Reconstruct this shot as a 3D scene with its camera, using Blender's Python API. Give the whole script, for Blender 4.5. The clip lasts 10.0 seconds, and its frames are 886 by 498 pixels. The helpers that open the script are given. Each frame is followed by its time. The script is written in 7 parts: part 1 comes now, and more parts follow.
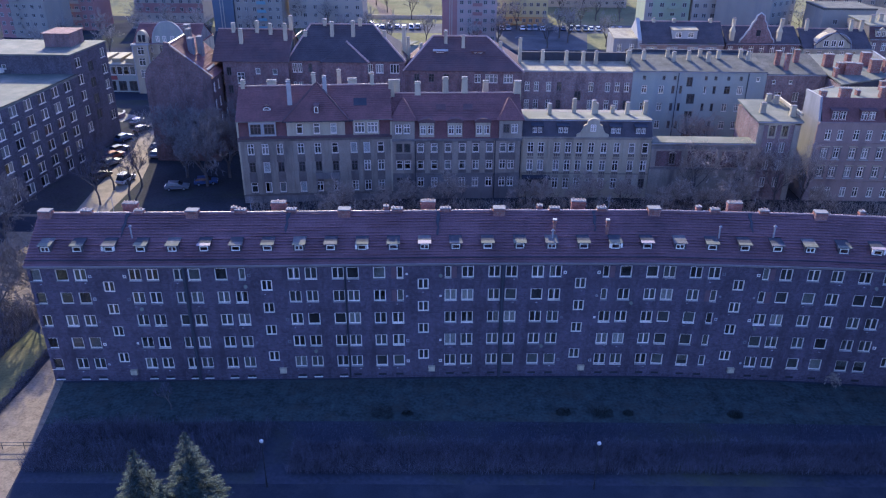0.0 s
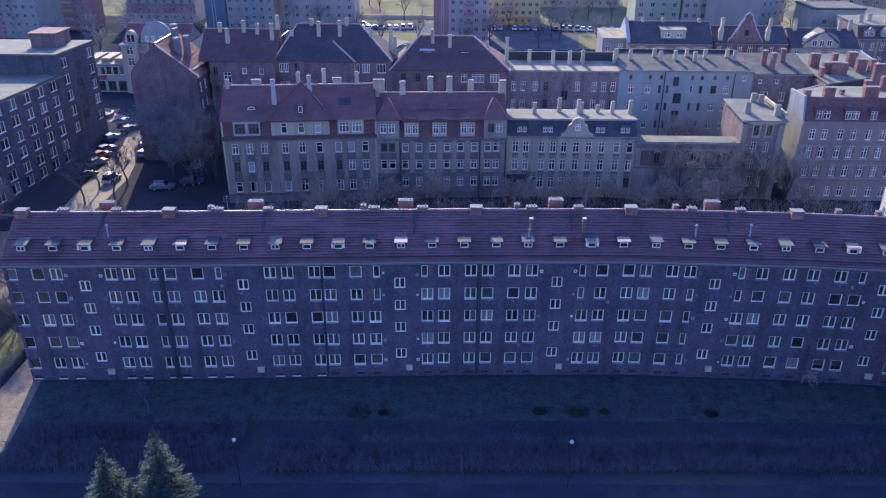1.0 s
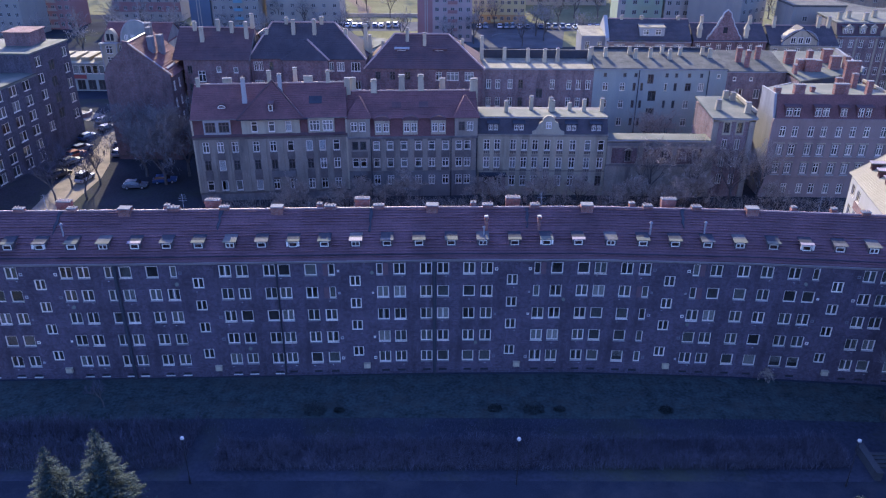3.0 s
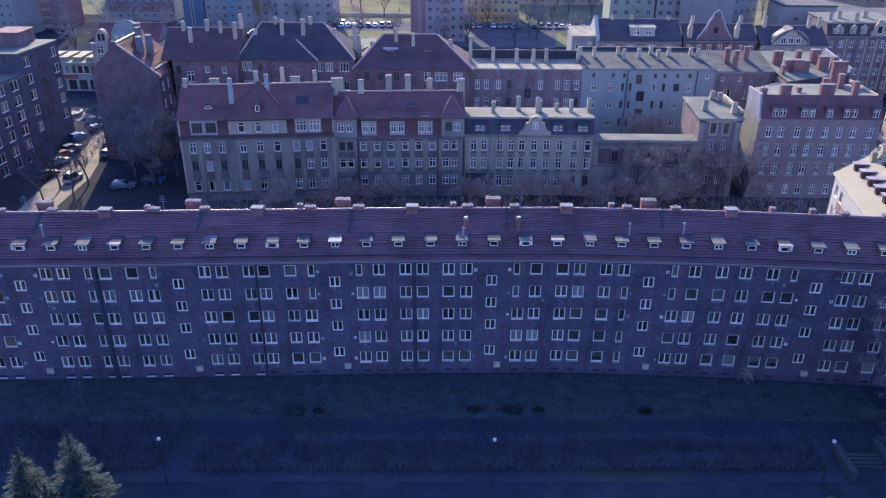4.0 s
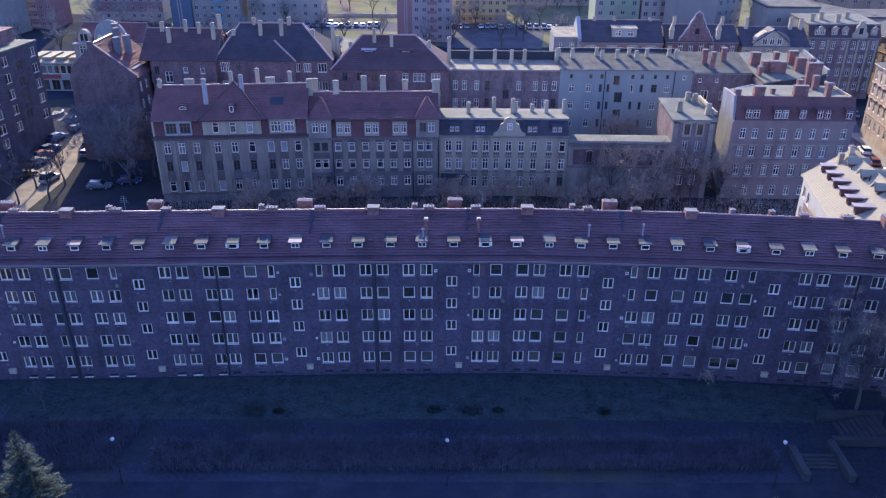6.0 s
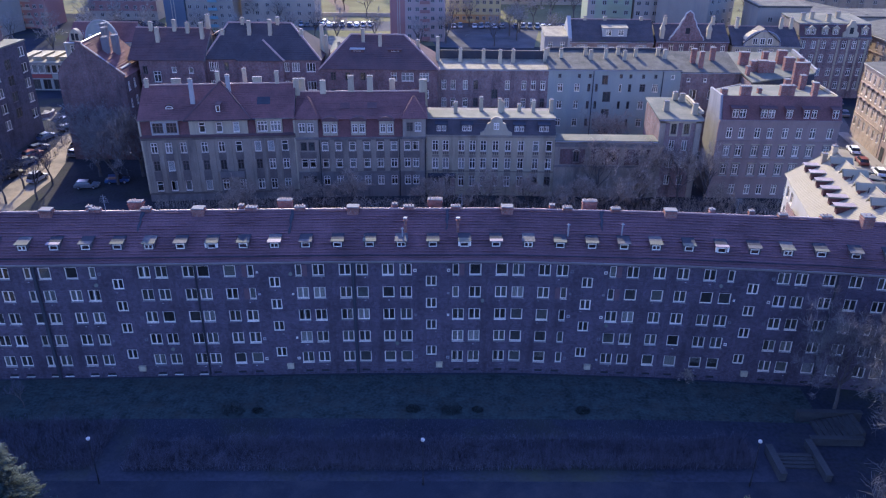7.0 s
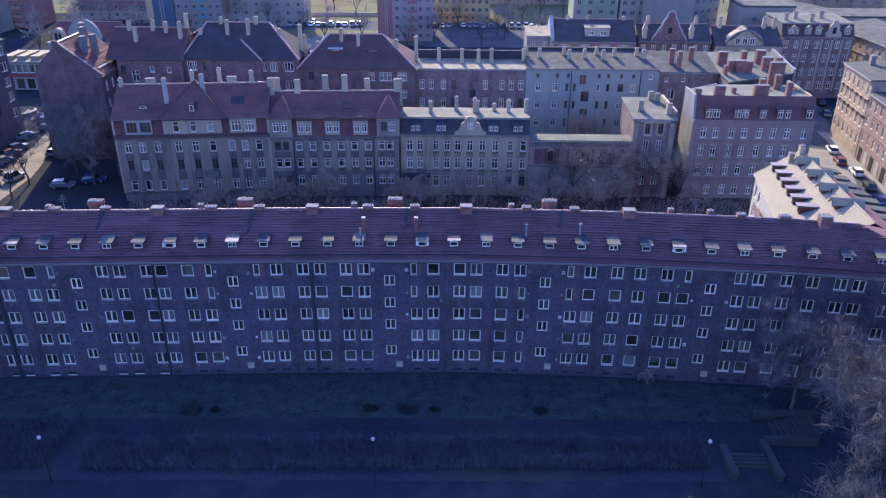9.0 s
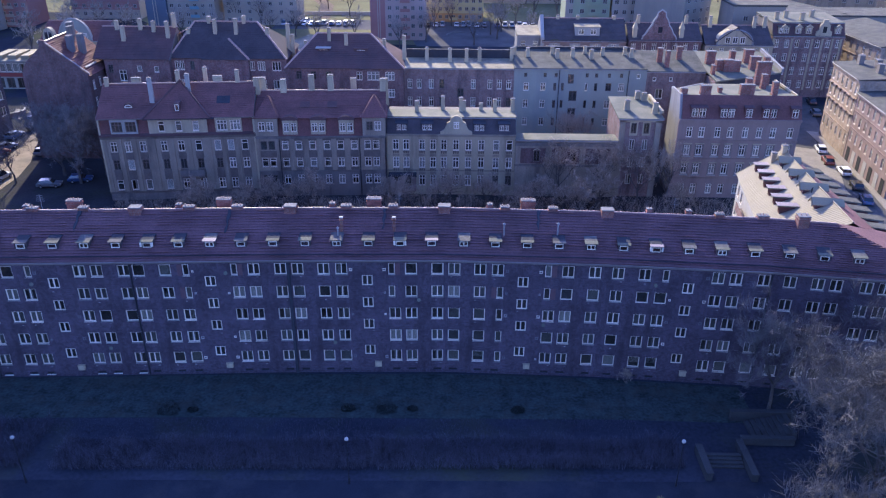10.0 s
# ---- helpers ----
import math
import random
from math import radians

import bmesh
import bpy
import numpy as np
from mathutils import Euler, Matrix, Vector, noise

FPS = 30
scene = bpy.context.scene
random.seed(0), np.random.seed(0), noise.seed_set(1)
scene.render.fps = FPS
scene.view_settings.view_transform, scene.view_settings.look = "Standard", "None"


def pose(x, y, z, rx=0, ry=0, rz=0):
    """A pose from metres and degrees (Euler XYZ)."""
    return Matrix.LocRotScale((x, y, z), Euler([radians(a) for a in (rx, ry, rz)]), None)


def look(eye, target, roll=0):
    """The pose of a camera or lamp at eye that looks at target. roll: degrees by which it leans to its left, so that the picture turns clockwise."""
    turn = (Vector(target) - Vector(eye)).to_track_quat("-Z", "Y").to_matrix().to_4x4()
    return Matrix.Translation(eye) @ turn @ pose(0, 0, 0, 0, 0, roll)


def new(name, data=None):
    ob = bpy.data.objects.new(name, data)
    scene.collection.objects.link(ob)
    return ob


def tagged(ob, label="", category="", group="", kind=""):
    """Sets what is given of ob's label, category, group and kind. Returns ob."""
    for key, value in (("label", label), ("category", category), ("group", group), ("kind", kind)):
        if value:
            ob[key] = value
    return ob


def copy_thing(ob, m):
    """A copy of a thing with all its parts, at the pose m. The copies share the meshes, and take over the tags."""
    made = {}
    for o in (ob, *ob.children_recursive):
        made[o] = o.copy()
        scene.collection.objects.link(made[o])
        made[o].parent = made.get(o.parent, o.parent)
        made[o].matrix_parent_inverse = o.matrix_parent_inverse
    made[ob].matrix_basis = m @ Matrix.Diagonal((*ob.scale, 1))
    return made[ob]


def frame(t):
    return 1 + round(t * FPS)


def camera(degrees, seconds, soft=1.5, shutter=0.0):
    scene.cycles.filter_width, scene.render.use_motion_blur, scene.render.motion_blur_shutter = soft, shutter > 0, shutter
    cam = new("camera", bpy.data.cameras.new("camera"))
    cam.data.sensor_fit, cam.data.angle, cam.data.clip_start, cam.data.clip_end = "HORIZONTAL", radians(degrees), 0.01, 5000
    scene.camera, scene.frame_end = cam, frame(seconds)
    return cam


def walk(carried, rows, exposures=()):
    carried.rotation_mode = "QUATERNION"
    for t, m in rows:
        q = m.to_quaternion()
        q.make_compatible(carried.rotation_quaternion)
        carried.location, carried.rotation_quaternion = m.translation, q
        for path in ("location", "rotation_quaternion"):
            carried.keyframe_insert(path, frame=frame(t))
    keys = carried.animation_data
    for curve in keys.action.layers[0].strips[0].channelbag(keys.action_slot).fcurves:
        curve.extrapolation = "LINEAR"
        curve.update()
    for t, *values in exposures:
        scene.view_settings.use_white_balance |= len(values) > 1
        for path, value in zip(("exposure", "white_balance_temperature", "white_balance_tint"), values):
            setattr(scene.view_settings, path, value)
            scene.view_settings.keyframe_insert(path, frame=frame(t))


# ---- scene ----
cam = camera(59.8, 10.0, soft=1.22)
PATH = [
    (0, (0.53, -0.076, 52.788), (0.485, 1.718, 51.905), 0.3),
    (0.5, (1.723, -0.115, 52.747), (1.679, 1.679, 51.865), 0.3),
    (1, (2.959, -0.106, 52.683), (2.917, 1.688, 51.801), 0.3),
    (1.5, (4.197, -0.107, 52.651), (4.156, 1.687, 51.768), 0.3),
    (2, (5.355, -0.119, 52.678), (5.315, 1.674, 51.794), 0.3),
    (2.5, (6.565, -0.108, 52.672), (6.525, 1.685, 51.787), 0.2),
    (4, (9.947, -0.154, 52.996), (9.909, 1.637, 52.108), 0.2),
    (4.5, (10.978, -0.139, 53.094), (10.943, 1.653, 52.206), 0.3),
    (5, (12.07, -0.162, 53.134), (12.034, 1.63, 52.246), 0.3),
    (5.5, (13.155, -0.208, 53.172), (13.119, 1.584, 52.284), 0.3),
    (7, (16.485, -0.242, 53.298), (16.45, 1.549, 52.408), 0.3),
    (7.5, (17.675, -0.2, 53.244), (17.638, 1.591, 52.354), 0.3),
    (8, (18.852, -0.24, 53.324), (18.814, 1.55, 52.434), 0.3),
    (8.5, (20.053, -0.226, 53.384), (20.015, 1.565, 52.493), 0.3),
    (9, (21.274, -0.193, 53.37), (21.235, 1.597, 52.479), 0.3),
    (9.5, (22.479, -0.129, 53.399), (22.44, 1.661, 52.507), 0.3),
    (10, (23.726, -0.053, 53.405), (23.687, 1.736, 52.512), 0.3),
]
walk(cam, [(t, look(eye, target, roll)) for t, eye, target, roll in PATH],
     exposures=[(0.0, 1.39, 4700, 21.5), (5.0, 1.39, 4760, 22.5), (10.0, 1.37, 4775, 23)])

# world, sun
SUN_EL, SUN_AZ = radians(26), radians(-13.5)  # height, and turn from +y towards +x
world = bpy.data.worlds.new("world")
scene.world = world
world.use_nodes = True
wn = world.node_tree.nodes
wl = world.node_tree.links
sky = wn.new("ShaderNodeTexSky")
sky.sky_type = "NISHITA"
sky.sun_disc = False
sky.sun_elevation = SUN_EL
sky.sun_rotation = SUN_AZ
sky.dust_density = 1.5
sky.ozone_density = 4.0
tint = wn.new("ShaderNodeMix")
tint.data_type, tint.blend_type = "RGBA", "MULTIPLY"
tint.inputs[0].default_value = 1.0
tint.inputs[7].default_value = (1.15, 1.0, 1.2, 1)
wl.new(sky.outputs[0], tint.inputs[6])
wl.new(tint.outputs[2], wn["Background"].inputs[0])
wn["Background"].inputs[1].default_value = 0.15
sun_data = bpy.data.lights.new("sun", "SUN")
sun_data.energy = 5.0
sun_data.angle = radians(0.6)
sun_data.color = (1.0, 0.77, 0.37)
sun = new("sun", sun_data)
sun_dir = Vector((math.sin(SUN_AZ) * math.cos(SUN_EL), math.cos(SUN_AZ) * math.cos(SUN_EL), math.sin(SUN_EL)))
sun.matrix_world = look(tuple(sun_dir * 300), (0, 0, 0))

# ---- materials ----


def mat(name, color, rough=0.92, metal=0.0, var=0.25, scale=0.6, fine=8.0, bump=0.2, stain=None, stain_amt=0.0, spec=0.12, island=0.0, rand=0.0, streak=False):
    """A worn surface: base colour varied at two scales, with fine relief and, if given, stains of a second colour."""
    m = bpy.data.materials.new(name)
    m.use_nodes = True
    n, l = m.node_tree.nodes, m.node_tree.links
    b = n["Principled BSDF"]
    b.inputs["Roughness"].default_value = rough
    b.inputs["Metallic"].default_value = metal
    b.inputs["Specular IOR Level"].default_value = spec
    tc = n.new("ShaderNodeTexCoord")
    n1 = n.new("ShaderNodeTexNoise")
    n1.inputs["Scale"].default_value = scale
    n1.inputs["Detail"].default_value = 6
    n2 = n.new("ShaderNodeTexNoise")
    n2.inputs["Scale"].default_value = fine
    n2.inputs["Detail"].default_value = 4
    l.new(tc.outputs["Object"], n1.inputs["Vector"])
    l.new(tc.outputs["Object"], n2.inputs["Vector"])
    add = n.new("ShaderNodeMath")
    add.operation = "ADD"
    l.new(n1.outputs["Fac"], add.inputs[0])
    l.new(n2.outputs["Fac"], add.inputs[1])
    mr = n.new("ShaderNodeMapRange")
    mr.inputs["From Min"].default_value = 0.6
    mr.inputs["From Max"].default_value = 1.4
    mr.inputs["To Min"].default_value = 1 - var
    mr.inputs["To Max"].default_value = 1 + var
    l.new(add.outputs[0], mr.inputs["Value"])
    hsv = n.new("ShaderNodeHueSaturation")
    hsv.inputs["Color"].default_value = (*color, 1)
    last = mr.outputs[0]
    for amount, node, out in ((island, "ShaderNodeNewGeometry", "Random Per Island"), (rand, "ShaderNodeObjectInfo", "Random")):
        if amount:
            g = n.new(node)
            r2 = n.new("ShaderNodeMapRange")
            r2.inputs["To Min"].default_value = 1 - amount
            r2.inputs["To Max"].default_value = 1 + amount
            l.new(g.outputs[out], r2.inputs["Value"])
            mul = n.new("ShaderNodeMath")
            mul.operation = "MULTIPLY"
            l.new(last, mul.inputs[0])
            l.new(r2.outputs[0], mul.inputs[1])
            last = mul.outputs[0]
    l.new(last, hsv.inputs["Value"])
    col = hsv.outputs[0]
    if stain:
        n3 = n.new("ShaderNodeTexNoise")
        n3.inputs["Scale"].default_value = scale * 0.45
        n3.inputs["Detail"].default_value = 8
        n3.inputs["Roughness"].default_value = 0.7
        mp = n.new("ShaderNodeMapping")
        mp.inputs["Scale"].default_value = (2.6, 2.6, 0.35) if streak else (1, 1, 1)
        l.new(tc.outputs["Object"], mp.inputs["Vector"])
        l.new(mp.outputs[0], n3.inputs["Vector"])
        r3 = n.new("ShaderNodeMapRange")
        r3.inputs["From Min"].default_value = 0.48
        r3.inputs["From Max"].default_value = 0.68
        r3.inputs["To Max"].default_value = stain_amt
        l.new(n3.outputs["Fac"], r3.inputs["Value"])
        mx = n.new("ShaderNodeMix")
        mx.data_type = "RGBA"
        mx.inputs[7].default_value = (*stain, 1)
        l.new(r3.outputs[0], mx.inputs[0])
        l.new(col, mx.inputs[6])
        col = mx.outputs[2]
    l.new(col, b.inputs["Base Color"])
    if bump:
        bp = n.new("ShaderNodeBump")
        bp.inputs["Strength"].default_value = bump
        bp.inputs["Distance"].default_value = 0.03
        l.new(n2.outputs["Fac"], bp.inputs["Height"])
        l.new(bp.outputs[0], b.inputs["Normal"])
    return m


def brick_mat(name, c1, c2, mortar, size=1.0, stain=(0.03, 0.025, 0.025), amt=0.5):
    """Brickwork laid in real-size courses, soot-stained in patches."""
    m = mat(name, c1, var=0.42, scale=0.5, fine=2.6, stain=stain, stain_amt=amt, streak=True)
    n, l = m.node_tree.nodes, m.node_tree.links
    hsv = next(x for x in n if x.bl_idname == "ShaderNodeHueSaturation")
    tc = next(x for x in n if x.bl_idname == "ShaderNodeTexCoord")
    sep = n.new("ShaderNodeSeparateXYZ")
    l.new(tc.outputs["Object"], sep.inputs[0])
    ax = n.new("ShaderNodeMath")
    ax.operation = "ADD"
    l.new(sep.outputs[0], ax.inputs[0])
    l.new(sep.outputs[1], ax.inputs[1])
    cb = n.new("ShaderNodeCombineXYZ")
    l.new(ax.outputs[0], cb.inputs[0])
    l.new(sep.outputs[2], cb.inputs[1])
    bt = n.new("ShaderNodeTexBrick")
    bt.inputs["Color1"].default_value = (*c1, 1)
    bt.inputs["Color2"].default_value = (*c2, 1)
    bt.inputs["Mortar"].default_value = (*mortar, 1)
    bt.inputs["Scale"].default_value = 1.0
    bt.inputs["Brick Width"].default_value = 0.27 * size
    bt.inputs["Row Height"].default_value = 0.085 * size
    bt.inputs["Mortar Size"].default_value = 0.012 * size
    l.new(cb.outputs[0], bt.inputs["Vector"])
    l.new(bt.outputs["Color"], hsv.inputs["Color"])
    return m


def glass_mat(name, tint=(0.9, 0.91, 0.9)):
    m = bpy.data.materials.new(name)
    m.use_nodes = True
    n, l = m.node_tree.nodes, m.node_tree.links
    n.remove(n["Principled BSDF"])
    tr = n.new("ShaderNodeBsdfTransparent")
    tr.inputs[0].default_value = (*tint, 1)
    gl = n.new("ShaderNodeBsdfGlossy")
    gl.inputs["Roughness"].default_value = 0.03
    fr = n.new("ShaderNodeLayerWeight")
    fr.inputs[0].default_value = 0.5
    cv = n.new("ShaderNodeMath")
    cv.operation = "POWER"
    cv.inputs[1].default_value = 3.0
    l.new(fr.outputs["Facing"], cv.inputs[0])
    ma = n.new("ShaderNodeMath")
    ma.operation = "MULTIPLY_ADD"
    ma.inputs[1].default_value = 0.6
    ma.inputs[2].default_value = 0.04
    l.new(cv.outputs[0], ma.inputs[0])
    mx = n.new("ShaderNodeMixShader")
    l.new(ma.outputs[0], mx.inputs[0])
    l.new(tr.outputs[0], mx.inputs[1])
    l.new(gl.outputs[0], mx.inputs[2])
    l.new(mx.outputs[0], n["Material Output"].inputs[0])
    return m


BRICK_DARK = brick_mat("brick_dark", (0.096, 0.067, 0.078), (0.059, 0.044, 0.053), (0.108, 0.097, 0.116))
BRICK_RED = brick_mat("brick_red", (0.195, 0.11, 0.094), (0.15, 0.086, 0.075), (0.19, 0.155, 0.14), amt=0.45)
BRICK_GABLE = brick_mat("brick_gable", (0.155, 0.088, 0.078), (0.12, 0.07, 0.063), (0.15, 0.125, 0.11), amt=0.55)
BRICK_PINK = brick_mat("brick_pink", (0.36, 0.265, 0.175), (0.3, 0.215, 0.145), (0.33, 0.29, 0.23), amt=0.3)
# Old brick, slate and dark stucco carry distant haze as lighter base colours.
BRICK_OLD = brick_mat("brick_old", (0.245, 0.15, 0.125), (0.18, 0.115, 0.098), (0.23, 0.2, 0.18), amt=0.6)
CHIM_BRICK = brick_mat("chimney_brick", (0.26, 0.102, 0.07), (0.2, 0.082, 0.06), (0.22, 0.18, 0.15), amt=0.3)
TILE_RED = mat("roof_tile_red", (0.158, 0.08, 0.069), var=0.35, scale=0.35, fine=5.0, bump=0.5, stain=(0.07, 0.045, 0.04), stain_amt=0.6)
TILE_BROWN = mat("roof_tile_brown", (0.14, 0.08, 0.08), var=0.35, scale=0.3, fine=6.0, bump=0.5, stain=(0.075, 0.05, 0.048), stain_amt=0.6)
TILE_DARK = mat("roof_tile_dark", (0.112, 0.068, 0.062), var=0.3, scale=0.3, fine=5.0, bump=0.5, stain=(0.06, 0.05, 0.05), stain_amt=0.6)
TILE_BLACK = mat("roof_tile_black", (0.075, 0.062, 0.062), var=0.3, scale=0.3, fine=5.0, bump=0.5, stain=(0.045, 0.04, 0.04), stain_amt=0.6)
SLATE = mat("slate", (0.088, 0.073, 0.07), 0.75, var=0.3, fine=6.0, bump=0.4, stain=(0.04, 0.04, 0.045), stain_amt=0.5)
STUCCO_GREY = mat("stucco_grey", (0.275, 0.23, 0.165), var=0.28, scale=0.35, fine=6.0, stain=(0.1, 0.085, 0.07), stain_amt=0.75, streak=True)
STUCCO_BEIGE = mat("stucco_beige", (0.4, 0.337, 0.215), var=0.2, scale=0.35, fine=6.0, stain=(0.13, 0.11, 0.085), stain_amt=0.6, streak=True)
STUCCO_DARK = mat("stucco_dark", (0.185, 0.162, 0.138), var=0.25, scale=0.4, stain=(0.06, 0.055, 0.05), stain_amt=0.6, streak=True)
STUCCO_BLUE = mat("stucco_blue", (0.3, 0.3, 0.235), var=0.14, scale=0.3, fine=5.0, stain=(0.2, 0.21, 0.21), stain_amt=0.5, streak=True)
STUCCO_ROSE = mat("stucco_rose", (0.26, 0.19, 0.155), var=0.18, scale=0.35, stain=(0.14, 0.1, 0.09), stain_amt=0.55, streak=True)
STUCCO_WHITE = mat("stucco_white", (0.33, 0.31, 0.265), var=0.12, scale=0.4, stain=(0.4, 0.38, 0.34), stain_amt=0.5, streak=True)
RENDER_LIGHT = mat("render_light", (0.25, 0.24, 0.225), var=0.18, scale=0.3, stain=(0.17, 0.16, 0.145), stain_amt=0.6, streak=True)
FELT = mat("roof_felt", (0.093, 0.09, 0.073), 0.95, var=0.45, scale=0.5, fine=5.0, stain=(0.055, 0.055, 0.055), stain_amt=0.8)
FELT_PALE = mat("roof_felt_pale", (0.27, 0.235, 0.155), 0.95, var=0.4, scale=0.5, fine=5.0, stain=(0.13, 0.115, 0.095), stain_amt=0.85)
METAL_ROOF = mat("metal_roof", (0.275, 0.238, 0.15), 0.85, var=0.12, scale=0.5, stain=(0.22, 0.19, 0.15), stain_amt=0.5)
TAR = mat("tar", (0.05, 0.05, 0.055), 0.95, var=0.3, spec=0.1)
STONE_DARK = mat("weathered_stone", (0.06, 0.06, 0.058), var=0.3, scale=0.8, stain=(0.06, 0.06, 0.055), stain_amt=0.7)
CONCRETE = mat("concrete", (0.16, 0.155, 0.15), var=0.2, scale=0.8, stain=(0.17, 0.16, 0.15), stain_amt=0.6)
# Asphalt, front lawn and earth: blue veil and lens darkening put into their colours.
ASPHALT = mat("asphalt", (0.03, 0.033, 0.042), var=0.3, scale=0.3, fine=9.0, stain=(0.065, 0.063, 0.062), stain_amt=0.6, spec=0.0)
COBBLE = mat("street_paving", (0.25, 0.21, 0.15), var=0.25, scale=0.35, fine=5.0, stain=(0.13, 0.12, 0.1), stain_amt=0.7, spec=0.0)
PAVING = mat("pavement_slabs", (0.23, 0.205, 0.165), var=0.22, scale=0.5, fine=4.0, stain=(0.16, 0.145, 0.12), stain_amt=0.6)
PATH_MAT = mat("worn_path", (0.17, 0.137, 0.098), var=0.45, scale=0.9, fine=4.0, stain=(0.16, 0.135, 0.1), stain_amt=0.7, spec=0.0)
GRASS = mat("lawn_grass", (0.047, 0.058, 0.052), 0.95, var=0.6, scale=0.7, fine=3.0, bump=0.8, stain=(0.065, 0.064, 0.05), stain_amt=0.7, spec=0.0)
# Park grass is paled so that far haze sits in its colour.
LAWN_FAR = mat("park_grass", (0.16, 0.155, 0.085), 0.95, var=0.3, scale=0.08, fine=1.0, bump=0.3, stain=(0.14, 0.12, 0.07), stain_amt=0.6, spec=0.0)
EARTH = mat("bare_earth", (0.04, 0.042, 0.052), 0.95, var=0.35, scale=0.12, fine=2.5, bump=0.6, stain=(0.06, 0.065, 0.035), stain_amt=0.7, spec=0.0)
BRICK_OFFICE = brick_mat("brick_office", (0.095, 0.078, 0.082), (0.062, 0.053, 0.058), (0.11, 0.1, 0.105))
# Yard asphalt: haze over its shaded ground put into a lighter colour.
YARD = mat("yard_asphalt", (0.11, 0.108, 0.108), var=0.3, scale=0.15, fine=3.0, stain=(0.06, 0.06, 0.062), stain_amt=0.7, spec=0.0)
# Lighter street asphalt; the veil over the shade is put into it.
ASPHALT_VEILED = mat("asphalt_veiled", (0.1, 0.097, 0.092), var=0.3, scale=0.25, fine=6.0, stain=(0.05, 0.05, 0.05), stain_amt=0.6, spec=0.0)
GRAVEL = mat("court_dirt", (0.045, 0.044, 0.046), 0.95, var=0.35, scale=0.15, fine=2.5, bump=0.5, stain=(0.06, 0.066, 0.04), stain_amt=0.6, spec=0.0)
TWIG_FAR = mat("park_twig", (0.26, 0.235, 0.2), var=0.3, scale=1.0, bump=0.0, island=0.3)
TWIG_MID = mat("grey_twig", (0.16, 0.142, 0.128), var=0.3, scale=1.5, bump=0.0, island=0.3)
SPANDREL = mat("dark_plaster", (0.145, 0.121, 0.097), var=0.3, scale=0.6, stain=(0.09, 0.078, 0.065), stain_amt=0.6, streak=True)
VERGE = mat("rough_grass", (0.11, 0.105, 0.05), 0.95, var=0.4, scale=0.3, fine=3.0, bump=0.6, stain=(0.14, 0.11, 0.07), stain_amt=0.7, spec=0.0)
BARK = mat("bark", (0.1, 0.088, 0.078), var=0.35, scale=2.0, bump=0.5)
TWIG = mat("twig", (0.32, 0.255, 0.19), var=0.3, scale=1.5, bump=0.0, island=0.3)
TWIG_BIG = mat("pale_twig", (0.112, 0.105, 0.096), var=0.3, scale=1.5, bump=0.0, island=0.35)
TWIG_RED = mat("bramble_twig", (0.084, 0.078, 0.092), var=0.35, scale=0.7, bump=0.0, island=0.4)
NEEDLE = mat("needles", (0.036, 0.05, 0.042), 0.8, var=0.4, scale=1.0, bump=0.0, island=0.4)
CONIFER_DARK = mat("evergreen_leaf", (0.042, 0.05, 0.044), 0.8, var=0.4, scale=1.0, bump=0.0, island=0.4)
WHITE = mat("white_paint", (0.72, 0.63, 0.49), 0.55, var=0.08, bump=0.05, rand=0.12)
FRAME_BROWN = mat("brown_frame", (0.125, 0.1, 0.088), 0.6, var=0.15, bump=0.05)
CURTAIN = mat("curtain", (0.27, 0.245, 0.205), 0.9, var=0.18, scale=3.0, bump=0.1, rand=0.3)
NET = mat("net_curtain", (0.14, 0.13, 0.11), 0.9, var=0.2, scale=3.0, bump=0.1, rand=0.4)
# Dark cloth hung behind panes as a stand-in for the dim room.
SHADE = mat("dim_room_sheet", (0.055, 0.05, 0.046), 0.9, var=0.3, scale=3.0, bump=0.1, rand=0.4)
BLIND_WHITE = mat("white_blind", (0.5, 0.47, 0.41), 0.9, var=0.1, bump=0.1, rand=0.2)
BLIND = mat("blind", (0.22, 0.2, 0.17), 0.9, var=0.15, bump=0.1, rand=0.3)
WOOD_DARK = mat("dark_boards", (0.1, 0.055, 0.05), 0.8, var=0.3, scale=1.5)
PANEL_SIGN = mat("red_sheet", (0.24, 0.07, 0.06), 0.6, var=0.1)
PANEL_RED = mat("infill_panel", (0.125, 0.078, 0.08), var=0.25, scale=1.5)
# Dim net, hung as well for the tone of an unlit room.
DIM = mat("dim_room_net", (0.09, 0.085, 0.075), 0.9, var=0.25, scale=3.0, bump=0.1, rand=0.4)
SILL_GREY = mat("sill_grey", (0.3, 0.28, 0.25), 0.7, var=0.25, scale=2.0, rand=0.3)
DARK_VOID = mat("dark_interior", (0.03, 0.03, 0.03), 0.9, var=0.2)
SHEET_DARK = mat("dormer_sheet", (0.1, 0.096, 0.09), 0.85, var=0.3, scale=1.5)
FELT_MID = mat("roof_felt_mid", (0.125, 0.125, 0.095), 0.92, var=0.25, scale=0.4, fine=6.0, stain=(0.22, 0.2, 0.145), stain_amt=0.7)
GUTTER_DULL = mat("sooty_zinc", (0.205, 0.172, 0.165), 0.85, 0.0, var=0.35, scale=0.5)
GUTTER_OLD = mat("old_zinc", (0.24, 0.2, 0.195), 0.7, 0.0, var=0.35, scale=0.5)
GUTTER = mat("zinc", (0.27, 0.25, 0.23), 0.6, 0.0, var=0.2)
IRON = mat("iron", (0.05, 0.05, 0.055), 0.5, 0.5, var=0.2)
GLASS = glass_mat("window_glass")
